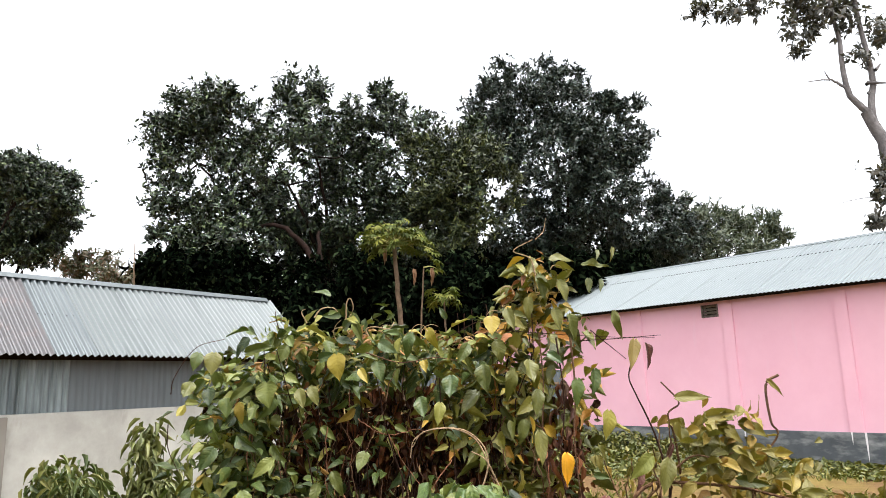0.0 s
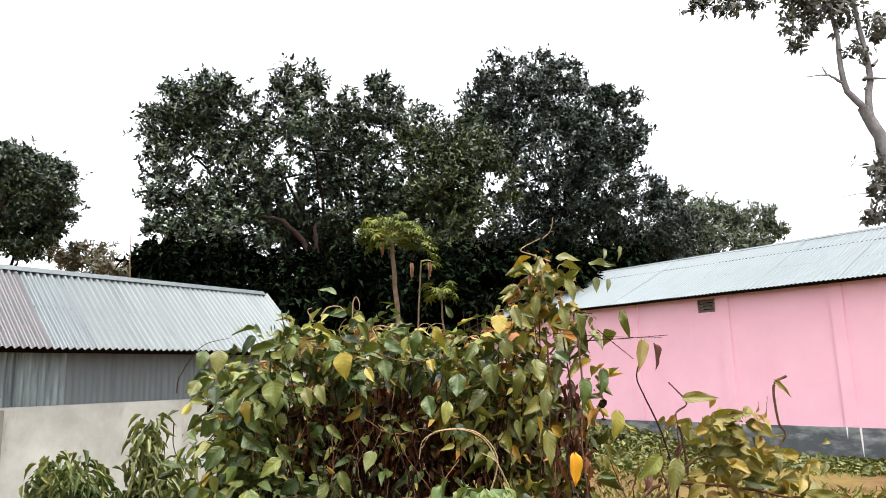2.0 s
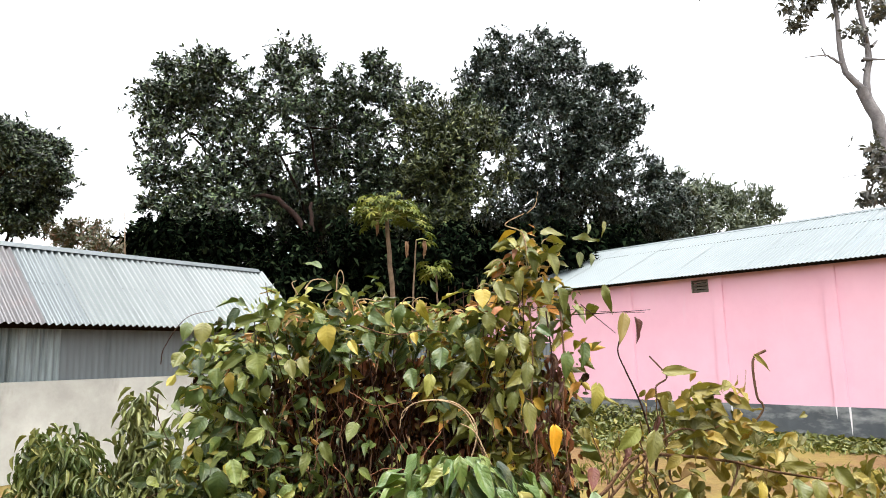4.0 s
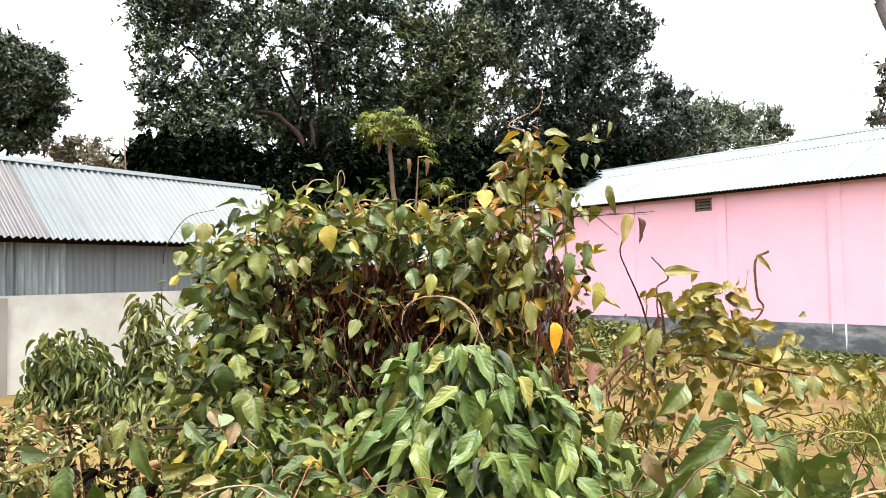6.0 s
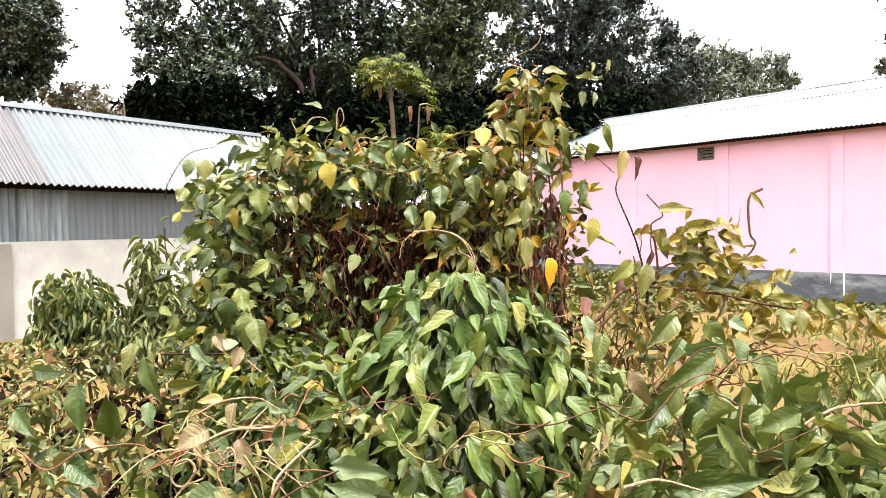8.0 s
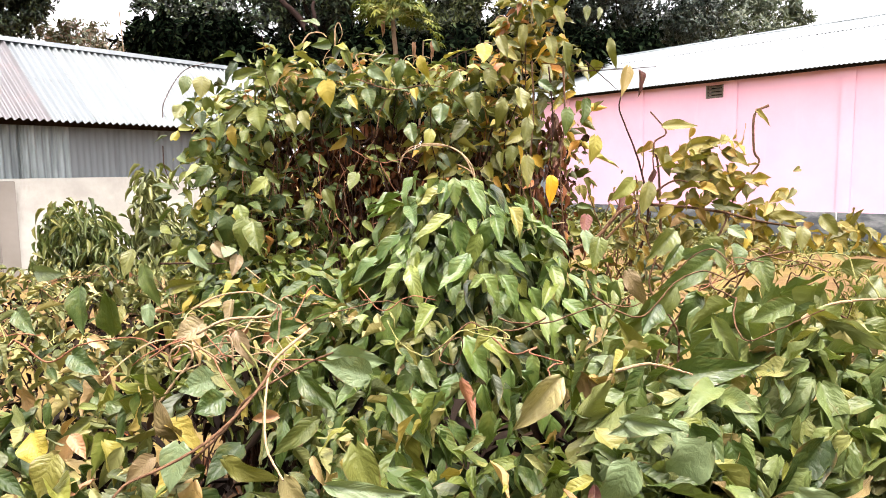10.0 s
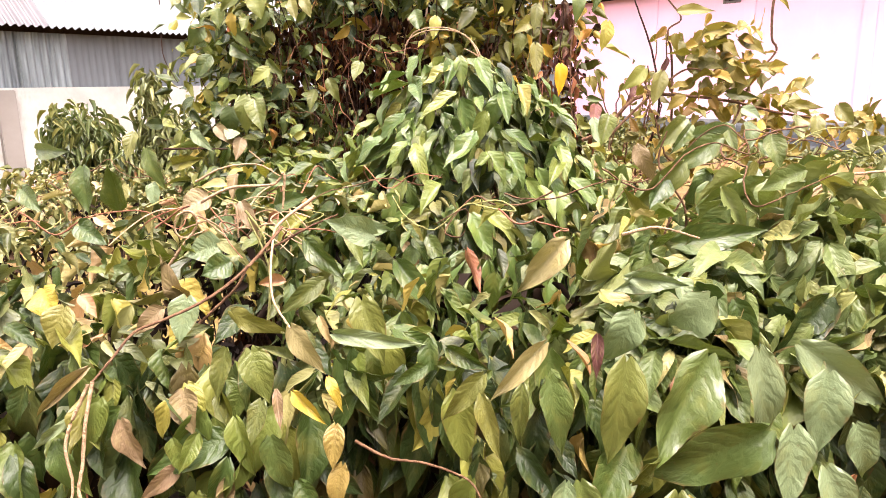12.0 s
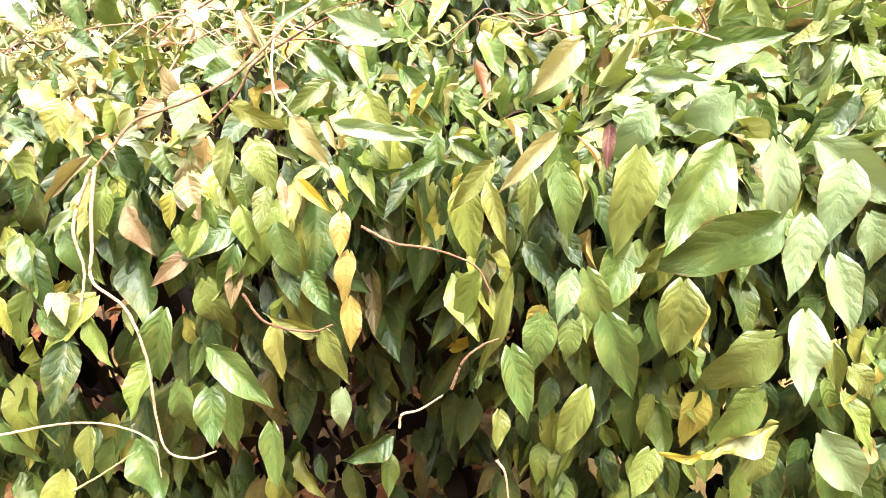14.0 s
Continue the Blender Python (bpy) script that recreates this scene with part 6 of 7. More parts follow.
hedge_marks.leaf((0.312, 1.300, 1.188), (0.295, 1.270, 1.140), 0.037, M_GREEN_ONE)
hedge_marks.leaf((0.340, 1.200, 1.140), (0.357, 1.170, 1.091), 0.035, M_PEACH)
hedge_marks.leaf((0.489, 1.350, 1.147), (0.543, 1.320, 1.172), 0.047, M_PALE)
hedge_marks.leaf((0.588, 1.350, 1.168), (0.587, 1.320, 1.128), 0.043, M_GREEN_ONE)
hedge_marks.leaf((0.515, 1.300, 1.143), (0.421, 1.270, 1.085), 0.052, M_GREEN_ONE)
hedge_marks.leaf((0.610, 1.300, 1.147), (0.619, 1.270, 1.093), 0.047, M_GREEN_ONE)
hedge_marks.leaf((0.419, 1.200, 1.109), (0.343, 1.170, 1.027), 0.052, M_GREEN_ONE)
hedge_marks.leaf((0.451, 1.150, 1.079), (0.437, 1.120, 1.010), 0.055, M_GREEN_ONE)
hedge_marks.leaf((0.538, 1.200, 1.107), (0.497, 1.170, 1.054), 0.043, M_GREEN_ONE)
hedge_marks.leaf((0.658, 1.200, 1.035), (0.692, 1.170, 1.017), 0.052, M_GREEN_ONE)
hedge_marks.leaf((0.480, 1.000, 1.044), (0.491, 0.970, 1.069), 0.046, M_PEACH)
hedge_marks.leaf((0.514, 1.000, 1.026), (0.525, 0.970, 0.986), 0.043, M_PEACH)
hedge_marks.leaf((0.597, 1.000, 1.025), (0.606, 0.970, 0.985), 0.045, M_OLIVE_ONE)
hedge_marks.leaf((0.647, 1.000, 1.033), (0.614, 0.970, 0.984), 0.045, M_OLIVE_ONE)
hedge_marks.leaf((0.403, 0.950, 1.051), (0.338, 0.920, 1.006), 0.055, M_GREEN_ONE)
hedge_marks.leaf((0.340, 0.950, 1.028), (0.445, 0.920, 1.052), 0.048, M_GREEN_ONE)
hedge_marks.leaf((0.333, 1.100, 1.017), (0.298, 1.070, 1.081), 0.039, M_OLIVE_ONE)
hedge_marks.leaf((0.697, 1.100, 1.068), (0.721, 1.070, 1.048), 0.049, M_GREEN_ONE)
hedge_marks.leaf((0.836, 1.300, 1.106), (0.778, 1.270, 1.048), 0.045, M_OLIVE_ONE)
hedge_marks.leaf((0.417, 0.740, 0.957), (0.505, 0.710, 0.890), 0.058, M_PALE)
hedge_marks.leaf((0.503, 0.850, 0.972), (0.557, 0.820, 0.893), 0.048, M_GREEN_ONE)
hedge_marks.leaf((0.420, 0.970, 1.027), (0.343, 0.940, 0.985), 0.064, M_GREEN_ONE)
hedge_marks.leaf((0.450, 0.920, 0.997), (0.477, 0.890, 0.942), 0.063, M_GREEN_ONE)
hedge_marks.leaf((0.279, 0.820, 1.022), (0.218, 0.790, 1.008), 0.041, M_PALE)
hedge_marks.leaf((0.293, 0.800, 1.020), (0.295, 0.770, 0.995), 0.027, M_PALE)
hedge_marks.leaf((0.186, 1.000, 1.003), (0.126, 0.970, 0.962), 0.046, M_GREEN_ONE)
hedge_marks.leaf((-0.150, 1.020, 1.044), (-0.057, 0.990, 1.039), 0.041, M_PALE)
hedge_marks.leaf((-0.181, 0.950, 1.037), (-0.130, 0.920, 0.991), 0.034, M_GREEN_ONE)
hedge_marks.leaf((-0.142, 0.850, 1.007), (-0.189, 0.820, 0.973), 0.029, M_OLIVE_ONE)
hedge_marks.leaf((-0.053, 0.950, 1.004), (0.002, 0.920, 0.940), 0.037, M_GREEN_ONE)
hedge_marks.leaf((-0.542, 1.300, 1.072), (-0.535, 1.270, 1.037), 0.033, M_PALE)
hedge_marks.leaf((-0.751, 1.300, 1.139), (-0.682, 1.270, 1.137), 0.037, M_PALE)
hedge_marks.leaf((-0.478, 1.250, 1.113), (-0.420, 1.220, 1.127), 0.029, M_OLIVE_ONE)
hedge_marks.leaf((-0.569, 1.250, 1.077), (-0.584, 1.220, 1.036), 0.029, M_OLIVE_ONE)
hedge_marks.leaf((-0.292, 1.200, 1.094), (-0.237, 1.170, 1.089), 0.026, M_PALE)
hedge_marks.leaf((-0.636, 1.450, 1.159), (-0.645, 1.420, 1.109), 0.036, M_OLIVE_ONE)
hedge_marks.leaf((-0.494, 1.400, 1.163), (-0.457, 1.370, 1.131), 0.029, M_PALE)
hedge_marks.leaf((-0.554, 1.050, 1.042), (-0.506, 1.020, 1.022), 0.040, M_GREEN_ONE)
hedge_marks.leaf((-0.488, 0.980, 0.998), (-0.426, 0.950, 0.989), 0.041, M_GREEN_ONE)
hedge_marks.leaf((-0.761, 1.250, 1.072), (-0.716, 1.220, 1.036), 0.041, M_GREEN_ONE)
hedge_marks.leaf((-0.335, 1.150, 1.106), (-0.337, 1.120, 1.073), 0.022, M_PEACH)
hedge_marks.leaf((0.269, 1.100, 1.021), (0.247, 1.070, 0.982), 0.037, M_OLIVE_ONE)
hedge_marks.leaf((0.560, 1.000, 1.052), (0.516, 0.970, 1.017), 0.047, M_PEACH)
hedge_marks.leaf((0.574, 0.980, 1.048), (0.586, 0.950, 1.006), 0.043, M_PALE)
hedge_marks.leaf((0.769, 1.300, 1.126), (0.812, 1.270, 1.140), 0.037, M_OLIVE_ONE)
hedge_marks.leaf((0.580, 1.150, 1.058), (0.622, 1.120, 1.049), 0.031, M_PALE)
hedge_marks.leaf((0.634, 1.400, 1.127), (0.668, 1.370, 1.097), 0.032, M_GREEN_ONE)
hedge_marks.leaf((0.564, 1.400, 1.161), (0.578, 1.370, 1.108), 0.029, M_GREEN_ONE)
hedge_marks.leaf((0.496, 1.400, 1.161), (0.456, 1.370, 1.114), 0.031, M_GREEN_ONE)
hedge_marks.leaf((0.481, 1.250, 1.091), (0.450, 1.220, 1.035), 0.044, M_GREEN_ONE)
hedge_marks.leaf((0.395, 1.200, 1.089), (0.351, 1.170, 1.035), 0.041, M_GREEN_ONE)
hedge_marks.leaf((0.615, 1.450, 1.192), (0.638, 1.420, 1.176), 0.030, M_PALE)
mound_marks.leaf((0.027, 1.450, 1.247), (0.012, 1.420, 1.168), 0.043, M_MOUND_ONE)
mound_marks.leaf((0.061, 1.450, 1.258), (0.089, 1.420, 1.178), 0.040, M_MOUND_ONE)
mound_marks.leaf((-0.016, 1.420, 1.215), (-0.045, 1.390, 1.143), 0.042, M_MOUND_ONE)
mound_marks.leaf((0.035, 1.360, 1.158), (-0.020, 1.330, 1.107), 0.033, M_GREEN_ONE)
mound_marks.leaf((0.060, 1.360, 1.157), (0.058, 1.330, 1.084), 0.036, M_MOUND_ONE)
mound_marks.leaf((0.001, 1.360, 1.119), (0.006, 1.330, 1.024), 0.036, M_MOUND_ONE)
mound_marks.leaf((0.104, 1.400, 1.169), (0.130, 1.370, 1.104), 0.039, M_MOUND_ONE)
mound_marks.leaf((0.134, 1.340, 1.103), (0.158, 1.310, 1.026), 0.040, M_MOUND_ONE)
mound_marks.leaf((0.121, 1.320, 1.057), (0.166, 1.290, 0.987), 0.033, M_MOUND_ONE)
mound_marks.leaf((0.096, 1.360, 1.140), (0.100, 1.330, 1.078), 0.031, M_MOUND_ONE)
mound_marks.leaf((0.067, 1.330, 1.073), (0.068, 1.300, 1.035), 0.020, M_PEACH)
mound_marks.leaf((0.044, 1.330, 1.034), (0.097, 1.300, 0.974), 0.044, M_GREEN_ONE)
mound_marks.leaf((0.191, 1.360, 1.082), (0.220, 1.330, 1.009), 0.039, M_MOUND_ONE)
mound_marks.leaf((0.159, 1.320, 1.046), (0.171, 1.290, 0.965), 0.035, M_MOUND_ONE)
mound_marks.leaf((-0.077, 1.350, 1.088), (-0.103, 1.320, 1.027), 0.027, M_GREEN_ONE)
mound_marks.leaf((-0.065, 1.360, 1.153), (-0.163, 1.330, 1.098), 0.031, M_GREEN_ONE)
mound_marks.leaf((0.187, 1.420, 1.165), (0.206, 1.390, 1.111), 0.035, M_GREEN_ONE)
mound_marks.leaf((0.143, 1.450, 1.210), (0.169, 1.420, 1.165), 0.031, M_GREEN_ONE)
mound_marks.leaf((0.012, 1.250, 1.000), (0.011, 1.220, 0.951), 0.038, M_GREEN_ONE)
mound_marks.leaf((-0.018, 1.200, 0.984), (0.007, 1.170, 0.942), 0.037, M_GREEN_ONE)
mound_marks.leaf((0.225, 1.360, 1.127), (0.264, 1.330, 1.053), 0.038, M_MOUND_ONE)
mound_marks.leaf((0.022, 1.330, 1.034), (0.033, 1.300, 1.008), 0.022, M_PALE)
mound_marks.leaf((-0.019, 1.250, 1.022), (-0.069, 1.220, 1.009), 0.029, M_OLIVE_ONE)
bush_marks.leaf((-0.367, 2.350, 1.610), (-0.360, 2.320, 1.521), 0.089, M_YELLOW)
bush_marks.leaf((-0.585, 2.300, 1.524), (-0.573, 2.270, 1.438), 0.096, M_BUSH_ONE)
bush_marks.leaf((-0.630, 2.280, 1.518), (-0.713, 2.250, 1.470), 0.046, M_GREEN_ONE)
bush_marks.leaf((-0.771, 2.300, 1.509), (-0.762, 2.270, 1.449), 0.059, M_BUSH_ONE)
bush_marks.leaf((-0.714, 2.300, 1.478), (-0.705, 2.270, 1.415), 0.062, M_BUSH_ONE)
bush_marks.leaf((-0.673, 2.300, 1.462), (-0.669, 2.270, 1.400), 0.046, M_BUSH_ONE)
bush_marks.leaf((-0.618, 2.300, 1.454), (-0.629, 2.270, 1.395), 0.050, M_BUSH_ONE)
bush_marks.leaf((-0.480, 2.300, 1.500), (-0.460, 2.270, 1.436), 0.051, M_OLIVE_ONE)
bush_marks.leaf((-0.442, 2.300, 1.507), (-0.414, 2.270, 1.446), 0.049, M_OLIVE_ONE)
bush_marks.leaf((-0.231, 2.350, 1.582), (-0.214, 2.320, 1.513), 0.063, M_GREEN_ONE)
bush_marks.leaf((-0.222, 2.350, 1.647), (-0.167, 2.320, 1.611), 0.054, M_PALE)
bush_marks.leaf((-0.288, 2.350, 1.559), (-0.257, 2.320, 1.508), 0.038, M_YELLOW)
bush_marks.leaf((0.121, 2.300, 1.558), (0.124, 2.270, 1.466), 0.071, M_OLIVE_ONE)
bush_marks.leaf((0.214, 2.300, 1.540), (0.200, 2.270, 1.447), 0.056, M_OLIVE_ONE)
bush_marks.leaf((0.267, 2.300, 1.571), (0.273, 2.270, 1.486), 0.064, M_OLIVE_ONE)
bush_marks.leaf((0.293, 2.300, 1.475), (0.282, 2.270, 1.387), 0.056, M_OLIVE_ONE)
bush_marks.leaf((0.423, 2.300, 1.505), (0.416, 2.270, 1.414), 0.057, M_BUSH_ONE)
bush_marks.leaf((0.480, 2.300, 1.535), (0.468, 2.270, 1.442), 0.049, M_BUSH_ONE)
bush_marks.leaf((0.171, 2.350, 1.640), (0.185, 2.320, 1.571), 0.063, M_OLIVE_ONE)
bush_marks.leaf((0.157, 2.350, 1.720), (0.154, 2.320, 1.651), 0.073, M_YELLOW)
bush_marks.leaf((-0.075, 2.350, 1.582), (-0.069, 2.320, 1.542), 0.038, M_YELLOW)
bush_marks.leaf((-0.059, 2.400, 1.692), (-0.041, 2.370, 1.621), 0.049, M_YELLOW)
bush_marks.leaf((0.485, 2.400, 1.900), (0.576, 2.370, 1.871), 0.040, M_OLIVE_ONE)
bush_marks.leaf((0.503, 2.400, 1.849), (0.496, 2.370, 1.792), 0.034, M_OLIVE_ONE)
bush_marks.leaf((0.546, 2.400, 1.843), (0.538, 2.370, 1.799), 0.026, M_OLIVE_ONE)
bush_marks.leaf((0.538, 2.400, 1.948), (0.531, 2.370, 1.907), 0.022, M_OLIVE_ONE)
bush_marks.leaf((0.593, 2.400, 1.957), (0.587, 2.370, 1.912), 0.020, M_OLIVE_ONE)
bush_marks.leaf((0.591, 2.200, 1.619), (0.563, 2.170, 1.517), 0.048, M_BRONZE)
bush_marks.leaf((0.624, 2.200, 1.609), (0.628, 2.170, 1.526), 0.026, M_MAROON_ONE)
bush_marks.leaf((0.558, 2.300, 1.722), (0.562, 2.270, 1.635), 0.039, M_OLIVE_ONE)
bush_marks.leaf((0.015, 2.350, 1.529), (0.008, 2.320, 1.447), 0.076, M_GREEN_ONE)
bush_marks.leaf((0.332, 2.300, 1.594), (0.382, 2.270, 1.557), 0.041, M_GREEN_ONE)
bush_marks.leaf((0.332, 2.400, 1.866), (0.350, 2.370, 1.773), 0.052, M_OLIVE_ONE)
bush_marks.leaf((0.392, 2.350, 1.836), (0.413, 2.320, 1.755), 0.051, M_OLIVE_ONE)
bush_marks.leaf((0.239, 2.250, 1.384), (0.226, 2.220, 1.313), 0.051, M_OLIVE_ONE)
bush_marks.leaf((0.278, 2.200, 1.349), (0.280, 2.170, 1.241), 0.057, M_OLIVE_ONE)
bush_marks.leaf((0.348, 2.150, 1.289), (0.343, 2.120, 1.193), 0.051, M_ORANGE)
bush_marks.leaf((-0.650, 2.150, 1.176), (-0.659, 2.120, 1.085), 0.080, M_BUSH_ONE)
bush_marks.leaf((-0.615, 2.150, 1.210), (-0.591, 2.120, 1.128), 0.062, M_BUSH_ONE)
bush_marks.leaf((-0.717, 2.200, 1.331), (-0.760, 2.170, 1.263), 0.067, M_BUSH_ONE)
bush_marks.leaf((-0.540, 2.200, 1.292), (-0.603, 2.170, 1.243), 0.055, M_BUSH_ONE)
bush_marks.leaf((-0.390, 2.150, 1.224), (-0.406, 2.120, 1.159), 0.043, M_OLIVE_ONE)
bush_marks.leaf((-0.346, 2.150, 1.257), (-0.316, 2.120, 1.191), 0.046, M_OLIVE_ONE)
bush_marks.leaf((-0.256, 2.200, 1.305), (-0.279, 2.170, 1.246), 0.054, M_GREEN_ONE)
bush_marks.leaf((-0.651, 2.220, 1.364), (-0.581, 2.190, 1.311), 0.056, M_BUSH_ONE)
bush_marks.leaf((-0.750, 2.250, 1.420), (-0.794, 2.220, 1.367), 0.077, M_GREEN_ONE)
bush_marks.leaf((-0.830, 2.300, 1.532), (-0.848, 2.270, 1.476), 0.059, M_OLIVE_ONE)
bush_marks.leaf((-0.777, 2.350, 1.628), (-0.776, 2.320, 1.551), 0.076, M_OLIVE_ONE)
bush_marks.leaf((-0.828, 2.350, 1.629), (-0.837, 2.320, 1.570), 0.057, M_GREEN_ONE)
bush_marks.leaf((-0.667, 2.350, 1.626), (-0.564, 2.320, 1.650), 0.051, M_OLIVE_ONE)
bush_marks.leaf((-0.529, 2.330, 1.641), (-0.560, 2.300, 1.583), 0.058, M_GREEN_ONE)
bush_marks.leaf((-0.429, 2.380, 1.600), (-0.365, 2.350, 1.618), 0.047, M_GREEN_ONE)
bush_marks.leaf((-0.311, 2.400, 1.721), (-0.280, 2.370, 1.640), 0.039, M_GREEN_ONE)
bush_marks.leaf((-0.117, 2.380, 1.677), (-0.145, 2.350, 1.598), 0.054, M_GREEN_ONE)
bush_marks.leaf((-0.088, 2.300, 1.463), (-0.070, 2.270, 1.389), 0.063, M_BUSH_ONE)
bush_marks.leaf((-0.024, 2.300, 1.444), (-0.034, 2.270, 1.370), 0.052, M_BUSH_ONE)
bush_marks.leaf((0.484, 2.150, 1.408), (0.472, 2.120, 1.321), 0.064, M_BUSH_ONE)
bush_marks.leaf((0.371, 2.350, 1.741), (0.383, 2.320, 1.662), 0.050, M_OLIVE_ONE)
bush_marks.leaf((0.290, 2.380, 1.786), (0.275, 2.350, 1.705), 0.047, M_OLIVE_ONE)
bush_marks.leaf((0.210, 2.360, 1.746), (0.234, 2.330, 1.665), 0.050, M_OLIVE_ONE)
bush_marks.leaf((0.414, 2.330, 1.719), (0.430, 2.300, 1.622), 0.046, M_OLIVE_ONE)
bush_marks.leaf((0.376, 2.420, 1.928), (0.449, 2.390, 1.940), 0.044, M_OLIVE_ONE)
bush_marks.leaf((0.317, 2.420, 1.929), (0.283, 2.390, 1.855), 0.048, M_OLIVE_ONE)
bush_marks.leaf((0.074, 2.360, 1.633), (0.035, 2.330, 1.565), 0.054, M_GREEN_ONE)
bush_marks.leaf((-0.476, 2.150, 1.234), (-0.521, 2.120, 1.195), 0.061, M_BUSH_ONE)
spray_marks.leaf((0.674, 2.100, 1.442), (0.761, 2.070, 1.448), 0.039, M_SPRAY_ONE)
spray_marks.leaf((0.749, 2.100, 1.381), (0.843, 2.070, 1.397), 0.047, M_SPRAY_ONE)
spray_marks.leaf((0.850, 2.100, 1.362), (0.921, 2.070, 1.339), 0.048, M_SPRAY_ONE)
spray_marks.leaf((0.756, 2.100, 1.335), (0.718, 2.070, 1.242), 0.065, M_OLIVE_ONE)
spray_marks.leaf((0.820, 2.100, 1.322), (0.796, 2.070, 1.241), 0.069, M_SPRAY_ONE)
spray_marks.leaf((0.783, 2.100, 1.394), (0.799, 2.070, 1.347), 0.051, M_SPRAY_ONE)
spray_marks.leaf((0.859, 2.100, 1.410), (0.830, 2.070, 1.377), 0.033, M_SPRAY_ONE)
spray_marks.leaf((0.621, 2.050, 1.273), (0.593, 2.020, 1.187), 0.052, M_OLIVE_ONE)
spray_marks.leaf((0.571, 2.050, 1.283), (0.513, 2.020, 1.229), 0.052, M_BUSH_ONE)
spray_marks.leaf((0.551, 2.100, 1.246), (0.533, 2.070, 1.182), 0.028, M_MAROON_ONE)
spray_marks.leaf((0.645, 2.100, 1.312), (0.626, 2.070, 1.247), 0.021, M_MAROON_ONE)
spray_marks.leaf((0.426, 2.000, 1.184), (0.415, 1.970, 1.132), 0.040, M_MAROON_ONE)
spray_marks.leaf((0.907, 2.100, 1.265), (0.918, 2.070, 1.225), 0.033, M_SPRAY_ONE)
spray_marks.leaf((0.958, 2.000, 1.182), (1.055, 1.970, 1.176), 0.032, M_SPRAY_ONE)
spray_marks.leaf((0.964, 1.950, 1.149), (0.963, 1.920, 1.084), 0.057, M_OLIVE_ONE)
spray_marks.leaf((1.019, 1.950, 1.148), (1.010, 1.920, 1.090), 0.047, M_OLIVE_ONE)
spray_marks.leaf((0.892, 2.000, 1.135), (0.878, 1.970, 1.084), 0.032, M_YELLOW)
spray_marks.leaf((1.075, 1.950, 1.178), (1.104, 1.920, 1.127), 0.047, M_OLIVE_ONE)
spray_marks.leaf((0.946, 2.100, 1.485), (0.973, 2.070, 1.450), 0.017, M_SPRAY_ONE)
spray_marks.leaf((0.809, 2.050, 1.212), (0.887, 2.020, 1.198), 0.036, M_OLIVE_ONE)
spray_marks.leaf((0.614, 1.800, 1.153), (0.545, 1.770, 1.088), 0.062, M_GREEN_ONE)
spray_marks.leaf((0.701, 1.800, 1.137), (0.730, 1.770, 1.085), 0.057, M_GREEN_ONE)
spray_marks.leaf((0.382, 1.800, 1.157), (0.389, 1.770, 1.091), 0.039, M_PALE)
spray_marks.vine([(0.399, 2.050, 1.083), (0.465, 2.050, 1.113), (0.548, 2.050, 1.200), (0.659, 2.050, 1.209), (0.826, 2.050, 1.188), (0.947, 2.050, 1.158), (1.089, 2.050, 1.134)], 0.0045, M_STEM)
spray_marks.vine([(0.981, 2.100, 1.498), (0.941, 2.100, 1.470), (0.943, 2.100, 1.367), (0.958, 2.100, 1.326), (0.895, 2.100, 1.243), (0.866, 2.100, 1.124)], 0.0030, M_STEM)
spray_marks.vine([(0.427, 2.250, 1.624), (0.555, 2.250, 1.628), (0.690, 2.250, 1.635)], 0.0014, M_TWIG)
spray_marks.vine([(0.465, 2.250, 1.658), (0.518, 2.250, 1.611), (0.574, 2.250, 1.562)], 0.0013, M_TWIG)
spray_marks.vine([(0.627, 2.150, 1.071), (0.646, 2.150, 1.188), (0.621, 2.150, 1.316), (0.594, 2.150, 1.394), (0.572, 2.150, 1.446), (0.552, 2.150, 1.507), (0.572, 2.150, 1.568)], 0.0025, M_TWIG)
spray_marks.vine([(0.686, 2.150, 1.053), (0.684, 2.150, 1.188), (0.674, 2.150, 1.324), (0.660, 2.150, 1.393), (0.696, 2.150, 1.426), (0.647, 2.150, 1.488)], 0.0030, M_STEM)
spray_marks.vine([(0.476, 2.050, 1.092), (0.553, 2.050, 1.171), (0.639, 2.050, 1.249), (0.706, 2.050, 1.281), (0.803, 2.050, 1.246)], 0.0030, M_STEM)
spray_marks.vine([(0.810, 2.050, 1.085), (0.847, 2.050, 1.165), (0.833, 2.050, 1.205)], 0.0025, M_STEM)
spray_marks.vine([(0.913, 2.000, 1.030), (0.956, 2.000, 1.076), (0.933, 2.000, 1.092)], 0.0025, M_STEM)
bush_marks.vine([(0.325, 2.400, 1.993), (0.355, 2.400, 2.022), (0.366, 2.400, 2.070)], 0.0020, M_TENDRIL)
bush_marks.vine([(0.322, 2.400, 1.846), (0.304, 2.400, 1.925), (0.247, 2.400, 1.955), (0.315, 2.400, 1.993)], 0.0030, M_TENDRIL)
bush_marks.vine([(-0.447, 2.380, 1.740), (-0.423, 2.380, 1.769), (-0.385, 2.380, 1.772), (-0.366, 2.380, 1.758)], 0.0030, M_TENDRIL)
bush_marks.vine([(-0.472, 2.380, 1.722), (-0.491, 2.380, 1.760), (-0.477, 2.380, 1.770)], 0.0025, M_TENDRIL)
bush_marks.vine([(-0.339, 2.380, 1.729), (-0.336, 2.380, 1.787), (-0.323, 2.380, 1.802), (-0.314, 2.380, 1.767), (-0.328, 2.380, 1.738)], 0.0025, M_TENDRIL)
